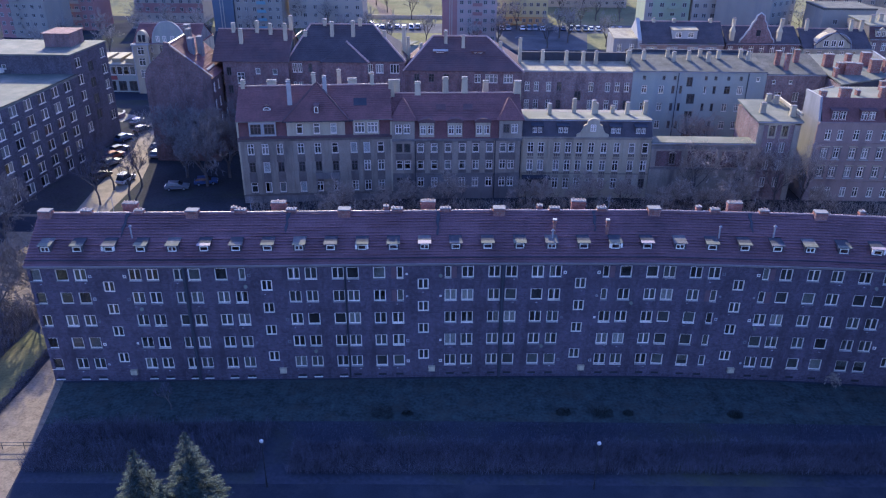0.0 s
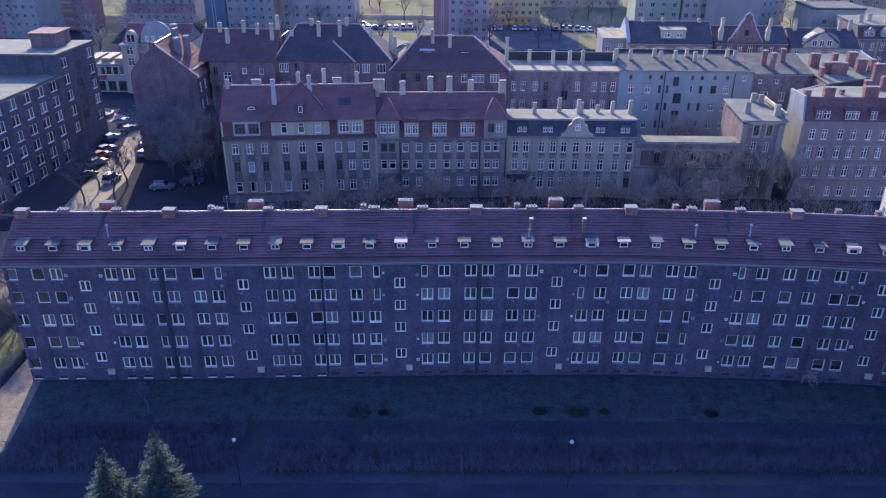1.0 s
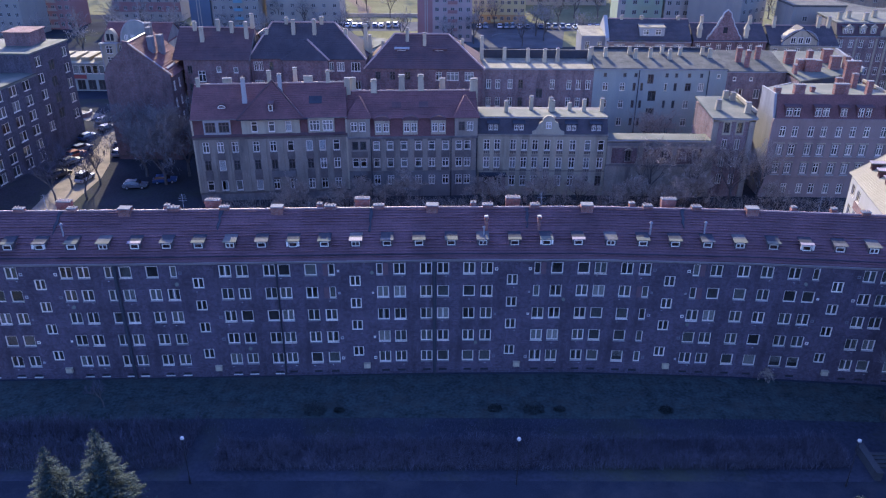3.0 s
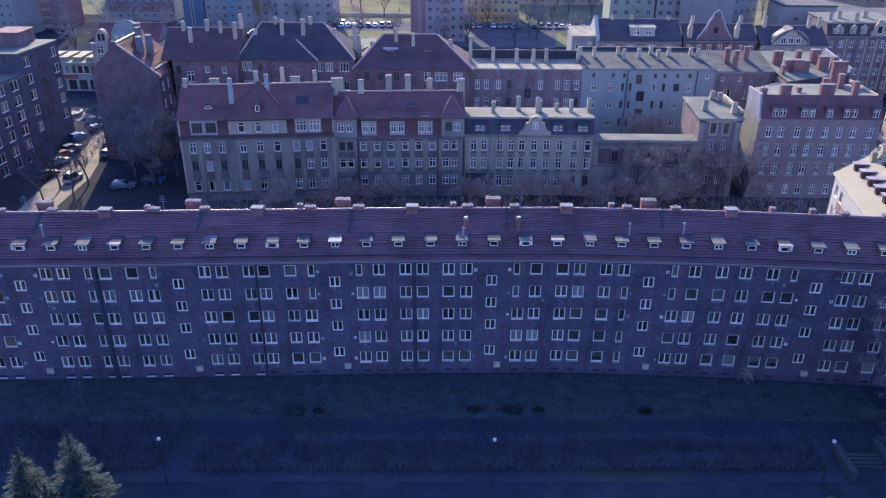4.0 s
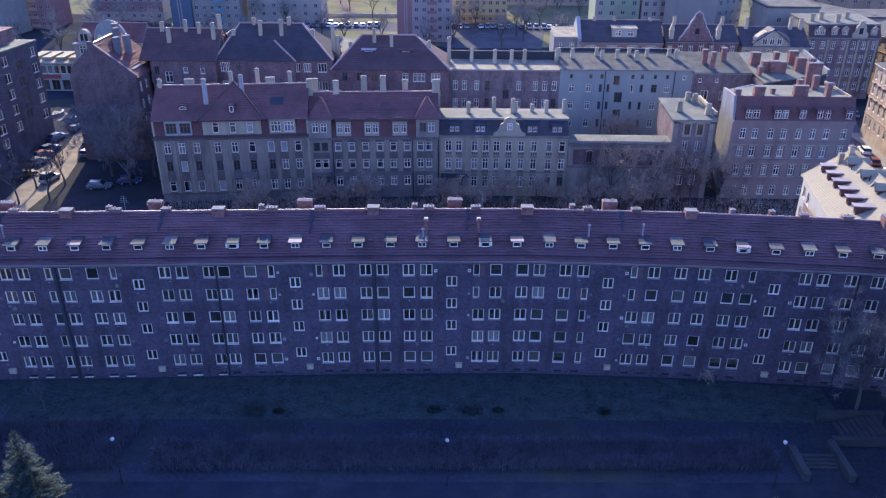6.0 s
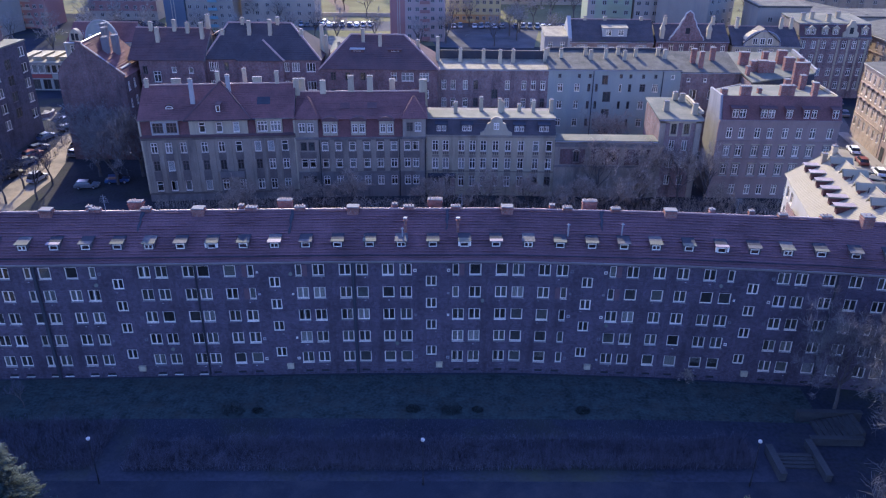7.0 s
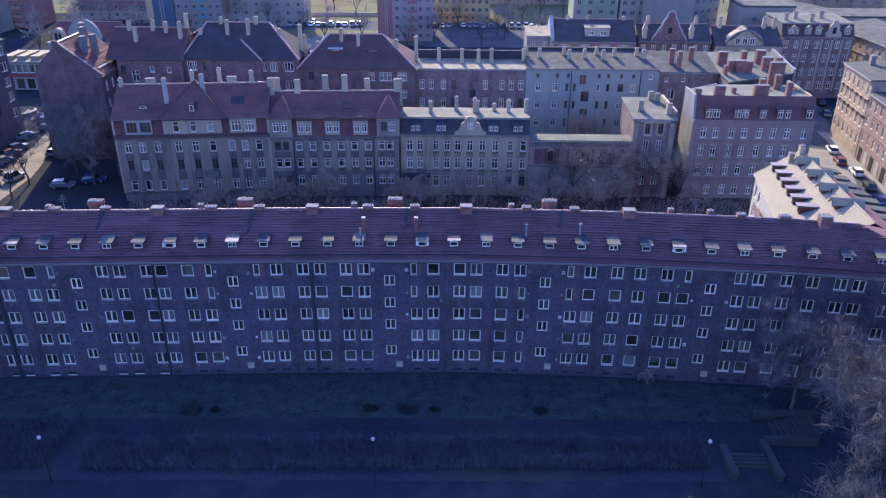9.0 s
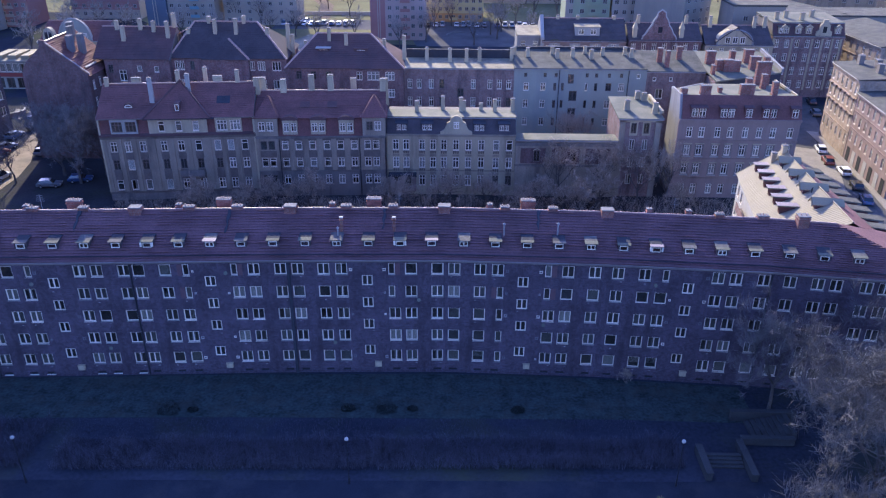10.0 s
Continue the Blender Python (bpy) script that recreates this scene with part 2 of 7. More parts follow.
GLOBE = mat("lamp_globe", (0.5, 0.47, 0.4), 0.3, var=0.05, bump=0.0)
RIDGE = mat("ridge_tile", (0.42, 0.27, 0.2), 0.5, var=0.25, island=0.2, spec=0.5)
POT = mat("clay_pot", (0.45, 0.3, 0.22), 0.7, var=0.25)
RUBBER = mat("rubber", (0.02, 0.02, 0.02), 0.8, var=0.1)

# ---- mesh helpers ----


def box(bm, x0, x1, y0, y1, z0, z1):
    v = [bm.verts.new(p) for p in ((x0, y0, z0), (x1, y0, z0), (x1, y1, z0), (x0, y1, z0), (x0, y0, z1), (x1, y0, z1), (x1, y1, z1), (x0, y1, z1))]
    for f in ((3, 2, 1, 0), (4, 5, 6, 7), (0, 1, 5, 4), (1, 2, 6, 5), (2, 3, 7, 6), (3, 0, 4, 7)):
        bm.faces.new([v[i] for i in f])
    return v


def taper(bm, cx, cy, z0, z1, a0, b0, a1, b1):
    """A box whose half sizes go from (a0, b0) below to (a1, b1) above."""
    lo = [bm.verts.new((cx + sx * a0, cy + sy * b0, z0)) for sx, sy in ((-1, -1), (1, -1), (1, 1), (-1, 1))]
    hi = [bm.verts.new((cx + sx * a1, cy + sy * b1, z1)) for sx, sy in ((-1, -1), (1, -1), (1, 1), (-1, 1))]
    bm.faces.new(lo[::-1]), bm.faces.new(hi)
    for i in range(4):
        j = (i + 1) % 4
        bm.faces.new((lo[i], lo[j], hi[j], hi[i]))


def tube(bm, pts, radii, sides=6, cap=True):
    """A tapered tube along points."""
    rings = []
    for i, p in enumerate(pts):
        d = (Vector(pts[min(i + 1, len(pts) - 1)]) - Vector(pts[max(i - 1, 0)])).normalized()
        a = d.cross(Vector((0.31, 0.17, 0.93))).normalized()
        b = d.cross(a)
        rings.append([bm.verts.new(Vector(p) + radii[i] * (math.cos(2 * math.pi * k / sides) * a + math.sin(2 * math.pi * k / sides) * b)) for k in range(sides)])
    for r0, r1 in zip(rings, rings[1:]):
        for k in range(sides):
            bm.faces.new((r0[k], r0[(k + 1) % sides], r1[(k + 1) % sides], r1[k]))
    if cap:
        bm.faces.new(rings[0][::-1]), bm.faces.new(rings[-1])


def extrude_poly(bm, pts, d):
    """A slab: the polygon and its copy moved by d."""
    a = [bm.verts.new(p) for p in pts]
    b = [bm.verts.new(Vector(p) + Vector(d)) for p in pts]
    bm.faces.new(a), bm.faces.new(b[::-1])
    for i in range(len(a)):
        j = (i + 1) % len(a)
        bm.faces.new((a[j], a[i], b[i], b[j]))


def courses(bm, l0, l1, u0, u1, step=0.34, lip=0.05):
    """Roof courses from a lower edge l0-l1 to an upper edge u0-u1, each overlapping the one below."""
    l0, l1, u0, u1 = (Vector(p) for p in (l0, l1, u0, u1))
    n = max(2, int(((u0 + u1) / 2 - (l0 + l1) / 2).length / step))
    nor = (l1 - l0).cross((u0 + u1) / 2 - l0).normalized()
    if nor.z < 0:
        nor = -nor
    rows = [(l0 - nor * 0.06, l1 - nor * 0.06)]
    for i in range(n):
        a, b = i / n, (i + 1) / n
        rows.append((l0.lerp(u0, a) + nor * lip, l1.lerp(u1, a) + nor * lip))
        rows.append((l0.lerp(u0, b), l1.lerp(u1, b)))
    vs = [(bm.verts.new(p), bm.verts.new(q)) for p, q in rows]
    for (a, b), (c, d) in zip(vs, vs[1:]):
        bm.faces.new((a, b, d, c))


def laid_courses(bm, l0, l1, u0, u1, step, lip, rg):
    """Roof courses as in courses(), but each row of tiles is uneven along its length: runs stand more or less proud."""
    l0, l1, u0, u1 = (Vector(p) for p in (l0, l1, u0, u1))
    n = max(2, round(((u0 + u1) / 2 - (l0 + l1) / 2).length / step))
    nor = (l1 - l0).cross((u0 + u1) / 2 - l0).normalized()
    nor = -nor if nor.z < 0 else nor
    m = max(4, int((l1 - l0).length / 0.55))
    rows = [[bm.verts.new(l0.lerp(l1, k / m) - nor * 0.06) for k in range(m + 1)]]
    for i in range(n):
        a, b = i / n, (i + 1) / n
        h, row = lip, []
        for k in range(m + 1):
            if rg.random() < 0.3:
                h = lip * rg.choice((0.55, 0.8, 1.0, 1.2, 1.7))
            row.append(bm.verts.new(l0.lerp(u0, a).lerp(l1.lerp(u1, a), k / m) + nor * (h + rg.uniform(-0.006, 0.006))))
        rows.append(row)
        rows.append([bm.verts.new(l0.lerp(u0, b).lerp(l1.lerp(u1, b), k / m)) for k in range(m + 1)])
    for r0, r1 in zip(rows, rows[1:]):
        for k in range(m):
            bm.faces.new((r0[k], r0[k + 1], r1[k + 1], r1[k]))


def mesh_of(name, bm, material):
    me = bpy.data.meshes.new(name)
    bmesh.ops.recalc_face_normals(bm, faces=bm.faces) if len(bm.faces) < 60000 else None
    bm.to_mesh(me)
    bm.free()
    me.materials.append(material)
    return me


def part(name, bm, material, parent=None, label=""):
    ob = new(name, mesh_of(name, bm, material))
    ob.parent = parent
    return tagged(ob, label) if label else ob


def piece(name, me, parent, m, label=""):
    ob = new(name, me)
    ob.parent = parent
    ob.matrix_basis = m
    return tagged(ob, label) if label else ob


def thing(name, m, label, category, group="", kind=""):
    ob = new(name)
    ob.empty_display_size = 0.5
    ob.matrix_basis = m
    return tagged(ob, label, category, group, kind)


CACHE = {}


def cached(key, build, material):
    if key not in CACHE:
        bm = bmesh.new()
        build(bm)
        CACHE[key] = mesh_of(key if isinstance(key, str) else key[0], bm, material)
    return CACHE[key]


# ---- walls and windows ----


def plate(bm, x0, x1, z0, z1, holes, ya, yb):
    """An upright plate between y = ya and yb with openings (x0, x1, za, zb) right through it."""
    hs = [tuple(round(v, 3) for v in h) for h in holes]
    xs = sorted({round(x0, 3), round(x1, 3), *(v for h in hs for v in h[:2])})
    zs = sorted({round(z0, 3), round(z1, 3), *(v for h in hs for v in h[2:])})
    vert = {}

    def at(x, y, z):
        k = (x, y, z)
        if k not in vert:
            vert[k] = bm.verts.new(k)
        return vert[k]

    def solid(i, j):
        if not (0 <= i < len(xs) - 1 and 0 <= j < len(zs) - 1):
            return False
        cx, cz = (xs[i] + xs[i + 1]) / 2, (zs[j] + zs[j + 1]) / 2
        return not any(h[0] < cx < h[1] and h[2] < cz < h[3] for h in hs)

    for i in range(len(xs) - 1):
        for j in range(len(zs) - 1):
            if not solid(i, j):
                continue
            a, b, c, d = xs[i], xs[i + 1], zs[j], zs[j + 1]
            bm.faces.new((at(a, ya, c), at(b, ya, c), at(b, ya, d), at(a, ya, d)))
            bm.faces.new((at(a, yb, d), at(b, yb, d), at(b, yb, c), at(a, yb, c)))
            if not solid(i - 1, j):
                bm.faces.new((at(a, ya, c), at(a, ya, d), at(a, yb, d), at(a, yb, c)))
            if not solid(i + 1, j):
                bm.faces.new((at(b, ya, c), at(b, yb, c), at(b, yb, d), at(b, ya, d)))
            if not solid(i, j - 1):
                bm.faces.new((at(a, ya, c), at(a, yb, c), at(b, yb, c), at(b, ya, c)))
            if not solid(i, j + 1):
                bm.faces.new((at(a, ya, d), at(b, ya, d), at(b, yb, d), at(a, yb, d)))


def wall_bm(length, z0, z1, holes, thick=0.3):
    """A wall from x = 0 to length with its outer face at y = 0 (facing -y) and openings right through it."""
    bm = bmesh.new()
    plate(bm, 0.0, length, z0, z1, holes, 0, thick)
    return bm


def frame_build(w, h, kind, bar):
    """A window frame with its mullions and transom as one plate with light openings."""
    def go(bm):
        a, b, m = w / 2, h / 2, bar * 0.55
        cuts = {"two": (0,), "cross": (0,), "three": (-w / 6, w / 6), "six": (-w / 6, w / 6)}.get(kind, ())
        xs = [-a + bar] + [c + s * m for c in cuts for s in (-1, 1)] + [a - bar]
        zt = b - h * 0.33
        zs = [(-b + bar, zt - m), (zt + m, b - bar)] if kind in ("cross", "bar", "six") else [(-b + bar, b - bar)]
        plate(bm, -a, a, -b, b, [(xs[i], xs[i + 1], *z) for i in range(0, len(xs), 2) for z in zs], 0, 0.08)
    return go


def window(parent, m, w, h, kind="two", bar=0.11, curtain=None, sill=True, frame_mat=None, label="", sill_mat=None):
    """A window that fills an opening of the wall: frame, pane, sill and, where seen, a curtain behind."""
    fm = frame_mat or WHITE
    w, h = round(w, 2), round(h, 2)
    fr = piece("window", cached(("window", w, h, kind, bar, fm.name), frame_build(w, h, kind, bar), fm), parent, m @ pose(0, 0.1, 0), label)
    pane = piece("pane", cached(("pane", w, h), lambda bm: box(bm, -w / 2 + 0.02, w / 2 - 0.02, 0.03, 0.045, -h / 2 + 0.02, h / 2 - 0.02), GLASS), fr, Matrix())
    pane.visible_shadow = False
    if sill:
        sm = sill_mat or WHITE
        piece("sill", cached(("sill", w, sm.name), lambda bm: box(bm, -w / 2 - 0.02, w / 2 + 0.02, -0.17, 0.02, -0.05, 0.0), sm), fr, pose(0, 0, -h / 2))
    for x0, x1, z0, cm in ([curtain] if isinstance(curtain, tuple) else curtain or ()):
        piece("curtain", cached(("curtain", w, h, x0, x1, z0, cm.name), lambda bm, a=x0, b=x1, c=z0: folds(bm, a * w, b * w, c * h, h / 2), cm), fr, Matrix())
    return fr


def folds(bm, x0, x1, z0, z1):
    n = max(3, int((x1 - x0) / 0.07))
    prev = None
    for i in range(n + 1):
        x, y = x0 + (x1 - x0) * i / n, 0.085 + 0.025 * (i % 2)
        cur = (bm.verts.new((x, y, z0)), bm.verts.new((x, y, z1)))
        if prev:
            bm.faces.new((prev[0], cur[0], cur[1], prev[1]))
        prev = cur


def random_curtain(rng):
    """What hangs behind a pane: net or cloth over all or part of it, a half-drawn blind, or a dark sheet for the dim
    room.
    """
    r = rng.random()
    for limit, c in ((0.34, (-0.48, 0.48, -0.48, CURTAIN)), (0.5, (-0.48, 0.48, -0.48, NET)), (0.7, (-0.48, 0.48, -0.48, SHADE)),
                     (0.79, (0.02, 0.48, -0.48, CURTAIN)), (0.86, (-0.48, -0.05, -0.48, CURTAIN)), (0.93, (-0.48, 0.48, 0.05, NET))):
        if r < limit:
            return c
    return (-0.48, 0.48, -0.2, BLIND)


def facade(root, m, length, z0, z1, wins, material, rng, name="wall", sill=True, thick=0.35, frame_mat=None, bar=0.11):
    """A wall with openings and its windows; wins: (x, z, w, h, kind). A kind that ends in * has brown frames and dark panes, in + a drawn white blind."""
    w = part(name, wall_bm(length, z0, z1, [(x - a / 2, x + a / 2, z - b / 2, z + b / 2) for x, z, a, b, k in wins], thick), material, root)
    w.matrix_basis = m
    for x, z, a, b, k in wins:
        if k == "void":
            continue
        hung = (-0.48, 0.48, -0.48, DIM if k.endswith("*") else BLIND_WHITE) if k[-1] in "*+" else random_curtain(rng)
        window(root, m @ pose(x, 0, z), a, b, k.rstrip("*+"), bar, hung, sill and k[-1] != "*", FRAME_BROWN if k[-1] == "*" else frame_mat)
    return w


def shell(root, length, depth, z1, material, side_l=True, side_r=True, back=True, y0=0.0):
    """Plain side and back walls that close a house behind its facade."""
    inner = depth - 0.71
    if side_l:
        part("side_wall", wall_bm(inner, 0, z1, [], 0.35), material, root).matrix_basis = pose(0, depth - 0.355 + y0, 0, 0, 0, -90)
    if side_r:
        part("side_wall", wall_bm(inner, 0, z1, [], 0.35), material, root).matrix_basis = pose(length, y0 + 0.355, 0, 0, 0, 90)
    if back:
        part("back_wall", wall_bm(length, 0, z1, [], 0.35), material, root).matrix_basis = pose(length, depth + y0, 0, 0, 0, 180)


def band(root, length, z, h, out, material, x0=0.0, name="cornice"):
    bm = bmesh.new()
    box(bm, x0 - 0.02, length + 0.02, -out, 0.02, z, z + h * 0.6)
    box(bm, x0 - 0.05, length + 0.05, -out - 0.1, 0.02, z + h * 0.6, z + h)
    return part(name, bm, material, root)


def chimney(root, x, y, z0, z1, a=0.35, b=0.35, material=None, pots=2, cap=None):
    """A chimney of a house: stack with its parts cap and pots."""
    bm = bmesh.new()
    k = 1.35 if material in (STUCCO_BEIGE, STUCCO_WHITE) and a < 0.46 else 1.0
    taper(bm, x, y, z0, z1, a * k, b, a, b)
    taper(bm, x, y, z1 - 0.35, z1 - 0.2, a + 0.04, b + 0.04, a + 0.07, b + 0.07)
    st = part("chimney", bm, material or CHIM_BRICK, root)
    bm = bmesh.new()
    taper(bm, x, y, z1 + 0.004, z1 + 0.1, a + 0.06, b + 0.06, a + 0.04, b + 0.04)
    part("cap", bm, cap or CONCRETE, st)
    for i in range(pots):
        bm = bmesh.new()
        px = x + (i - (pots - 1) / 2) * (2 * a / max(pots, 1)) * 0.9
        ph = 0.12 + 0.12 * ((i * 7 + int(x * 3)) % 3) / 2
        tube(bm, [(px, y, z1 + 0.1), (px, y, z1 + 0.1 + ph)], [0.075, 0.06], 6)
        part("pot", bm, POT, st)
    return st

# ---- ground ----


def sheet(name, pts, z, material, label, category):
    bm = bmesh.new()
    extrude_poly(bm, [(x, y, z) for x, y in pts], (0, 0, -0.4))
    return tagged(part(name, bm, material), label, category, kind="structure")


bm = bmesh.new()
box(bm, -2500, 2500, -2500, 2500, -1.0, 0.0)
tagged(part("ground", bm, EARTH), "bare earth with thin winter grass, blue veil in its tone", "ground", kind="structure")
sheet("court", [(-300, 88), (300, 88), (300, 190), (-300, 190)], 0.012, GRAVEL, "trodden dirt and thin grass of the courts", "ground")
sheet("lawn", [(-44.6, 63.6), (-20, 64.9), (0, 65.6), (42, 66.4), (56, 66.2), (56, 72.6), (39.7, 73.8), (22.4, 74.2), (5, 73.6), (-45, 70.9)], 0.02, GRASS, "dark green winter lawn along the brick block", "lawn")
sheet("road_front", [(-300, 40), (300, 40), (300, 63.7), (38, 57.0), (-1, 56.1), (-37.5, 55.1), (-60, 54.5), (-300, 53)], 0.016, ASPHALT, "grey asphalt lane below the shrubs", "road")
sheet("path_west", [(-68, 118), (-62, 100), (-56, 90), (-47.2, 79), (-44.8, 72), (-43.2, 64), (-39.5, 40), (-50.5, 40), (-48.9, 65.4), (-48.4, 70.8), (-48.5, 77), (-57, 87.5), (-63, 90), (-67.5, 99), (-76, 118)], 0.022, PATH_MAT, "pale trodden footpath round the block's end", "path")
sheet("path_verge", [(-49.5, 40), (-50.4, 60), (-49.5, 72), (-49.1, 77.3), (-50.5, 80), (-54, 82), (-54.5, 74), (-56, 60), (-56, 40)], 0.03, VERGE, "rough yellowish grass beside the footpath", "lawn")
# Pale street sheet follows the sunlit strip; sunshine is put into its colour.
sheet("road_west", [(-64.5, 110), (-59.6, 112), (-59.9, 135), (-61.6, 143), (-65.3, 152), (-70, 180), (-75, 180), (-68.3, 152.6), (-67.6, 141), (-66.4, 128)], 0.03, COBBLE, "side street, pale sheet cut to its sunlit strip", "road")
sheet("forecourt", [(-83.5, 179.5), (-77.0, 176.3), (-78.2, 171.0), (-82.0, 172.5)], 0.05, PAVING, "pale paved forecourt", "pavement")
sheet("road_middle", [(-300, 110), (-64, 111), (80, 112.5), (300, 113), (300, 119), (80, 118.5), (-64, 117), (-300, 116)], 0.026, ASPHALT, "asphalt street between the houses", "road")
sheet("road_east", [(76, 90), (90, 92), (100.5, 132), (103, 160), (124, 240), (114, 240), (95, 160), (88, 122)], 0.03, ASPHALT_VEILED, "asphalt street beside the tenements", "road")
sheet("pavement_east", [(95, 105), (104, 105), (104.6, 168), (101.6, 169), (99.6, 136)], 0.15, PAVING, "pale paved sidewalk along the tenements", "pavement")
# Corner paving reaches over the road as a pale pool of sunlight.
sheet("pavement_corner", [(85, 125), (93, 127.5), (97.4, 141), (100.6, 148), (99.6, 156), (94.5, 158), (88.5, 146)], 0.12, PAVING, "paved street corner, pale sheet extended over the sunlit patch", "pavement")
sheet("park_lawn", [(-88, 286), (-60, 270), (-46, 258), (300, 258), (300, 420), (-300, 420), (-300, 318), (-110, 312)], 0.02, LAWN_FAR, "bright grass of the park", "lawn")
sheet("car_park", [(-45, 283), (4, 283), (9, 256), (41, 256), (45, 285), (66, 286), (66, 302), (-45, 302)], 0.04, YARD, "asphalt car park and turning yard", "road")
bm = bmesh.new()
tube(bm, [(24 + 5.5 * math.cos(math.pi * k / 8), 274 + 5.5 * math.sin(math.pi * k / 8), 0.1) for k in range(9)], [0.22] * 9, 6)
kerb = thing("planter_ring", Matrix(), "low pale kerb ring in the yard", "kerb")
part("kerb", bm, CONCRETE, kerb)
sheet("park_path", [(-31, 304), (-27, 304), (-30, 335), (-60, 420), (-66, 420), (-36, 335)], 0.03, PATH_MAT, "pale park footpath", "path")
sheet("road_park", [(-300, 372), (300, 380), (300, 390), (-300, 382)], 0.03, ASPHALT, "far asphalt road", "road")

# ---- the long brick block ----
PLAN = [(-45.6, 71.28), (-29.0, 72.05), (-11.9, 73.05), (5.2, 74.05), (22.4, 74.65), (39.7, 74.2), (57.3, 73.0), (74.9, 70.6)]
STAIRS = [-37.3, -20.4, -3.46, 13.75, 30.95, 48.8, None]
OFFSETS = (-7.6, -4.75, -2.8, 3.0, 4.85, 7.75)
ROWS_Z = (13.7, 10.87, 8.02, 5.12, 2.35)
EAVE_Z, RIDGE_Z = 15.15, 18.55


def offset_plan(d, skew=0.0):
    out = []
    for i, p in enumerate(PLAN):
        a = Vector(PLAN[max(i - 1, 0)])
        b = Vector(PLAN[min(i + 1, len(PLAN) - 1)])
        t = (b - a).normalized()
        out.append(Vector(p) + Vector((-t.y, t.x)) * d)
    out[0].x -= 0.04 * d
    return out


# windows of each section from the top storey down, three columns on either side of the stairs:
# two sashes t dark, h half netted, c curtained, m parted in the middle, L or R curtained on one side;
# one light s dark, g curtained, b half-drawn blind; half-width N right, n right without infill, M left, P left without infill
FLATS = (
    ("gschht", "sssctt", "tcctts", "sbghtc", "stcLtt"),
    ("gsnmtt", "ccmcct", "mtcmsS", "chmttt", "mhcccm"),
    ("sgNMtt", "chNccc", "ctRmhR", "ttmctc", "tsghcc"),
    ("ttLMbs", "gsmPhh", "chchht", "ttLccc", "gggmcm"),
    ("cttMtc", "ctNMsg", "sgnmct", "ssnght", "gbnttg"),
    ("ctnmmm", "hssmmt", "ttmctt", "smmRct", "gbbmgg"),
    ("cttcmt", "thtmtt", "ctsttc", "ttctth", "gtsgtt"),
)
W_ALL, W_LEFT, W_RIGHT = (-0.48, 0.48), (-0.48, -0.05), (0.05, 0.48)


def flat_window(code, rng):
    """Width, frame kind and hangings of one window of the block."""
    cloth = rng.choice((CURTAIN, CURTAIN, BLIND))
    # Added sheet in a dim room's tone behind dark panes.
    veil = (*W_ALL, -0.48, rng.choice((SHADE, SHADE, DIM)))
    if code in "thcmLR":
        return 1.32, "two", {"t": [veil], "h": [veil, (*W_ALL, rng.choice((0.0, 0.12, -0.15)), NET)], "c": [(*W_ALL, -0.48, rng.choice((NET, CURTAIN, DIM)))],
                             "m": [(-0.14, 0.14, -0.48, cloth), veil], "L": [(*W_LEFT, -0.48, cloth), veil], "R": [(*W_RIGHT, -0.48, cloth), veil]}[code]
    if code in "sSgb":
        return 1.32, "single", {"s": [veil], "S": [veil], "g": [(*W_ALL, -0.48, rng.choice((NET, DIM, CURTAIN)))], "b": [veil, (*W_ALL, -0.1, BLIND)]}[code]
    return 0.72, "single", [(*W_ALL, -0.48, rng.choice((SHADE, NET)))]


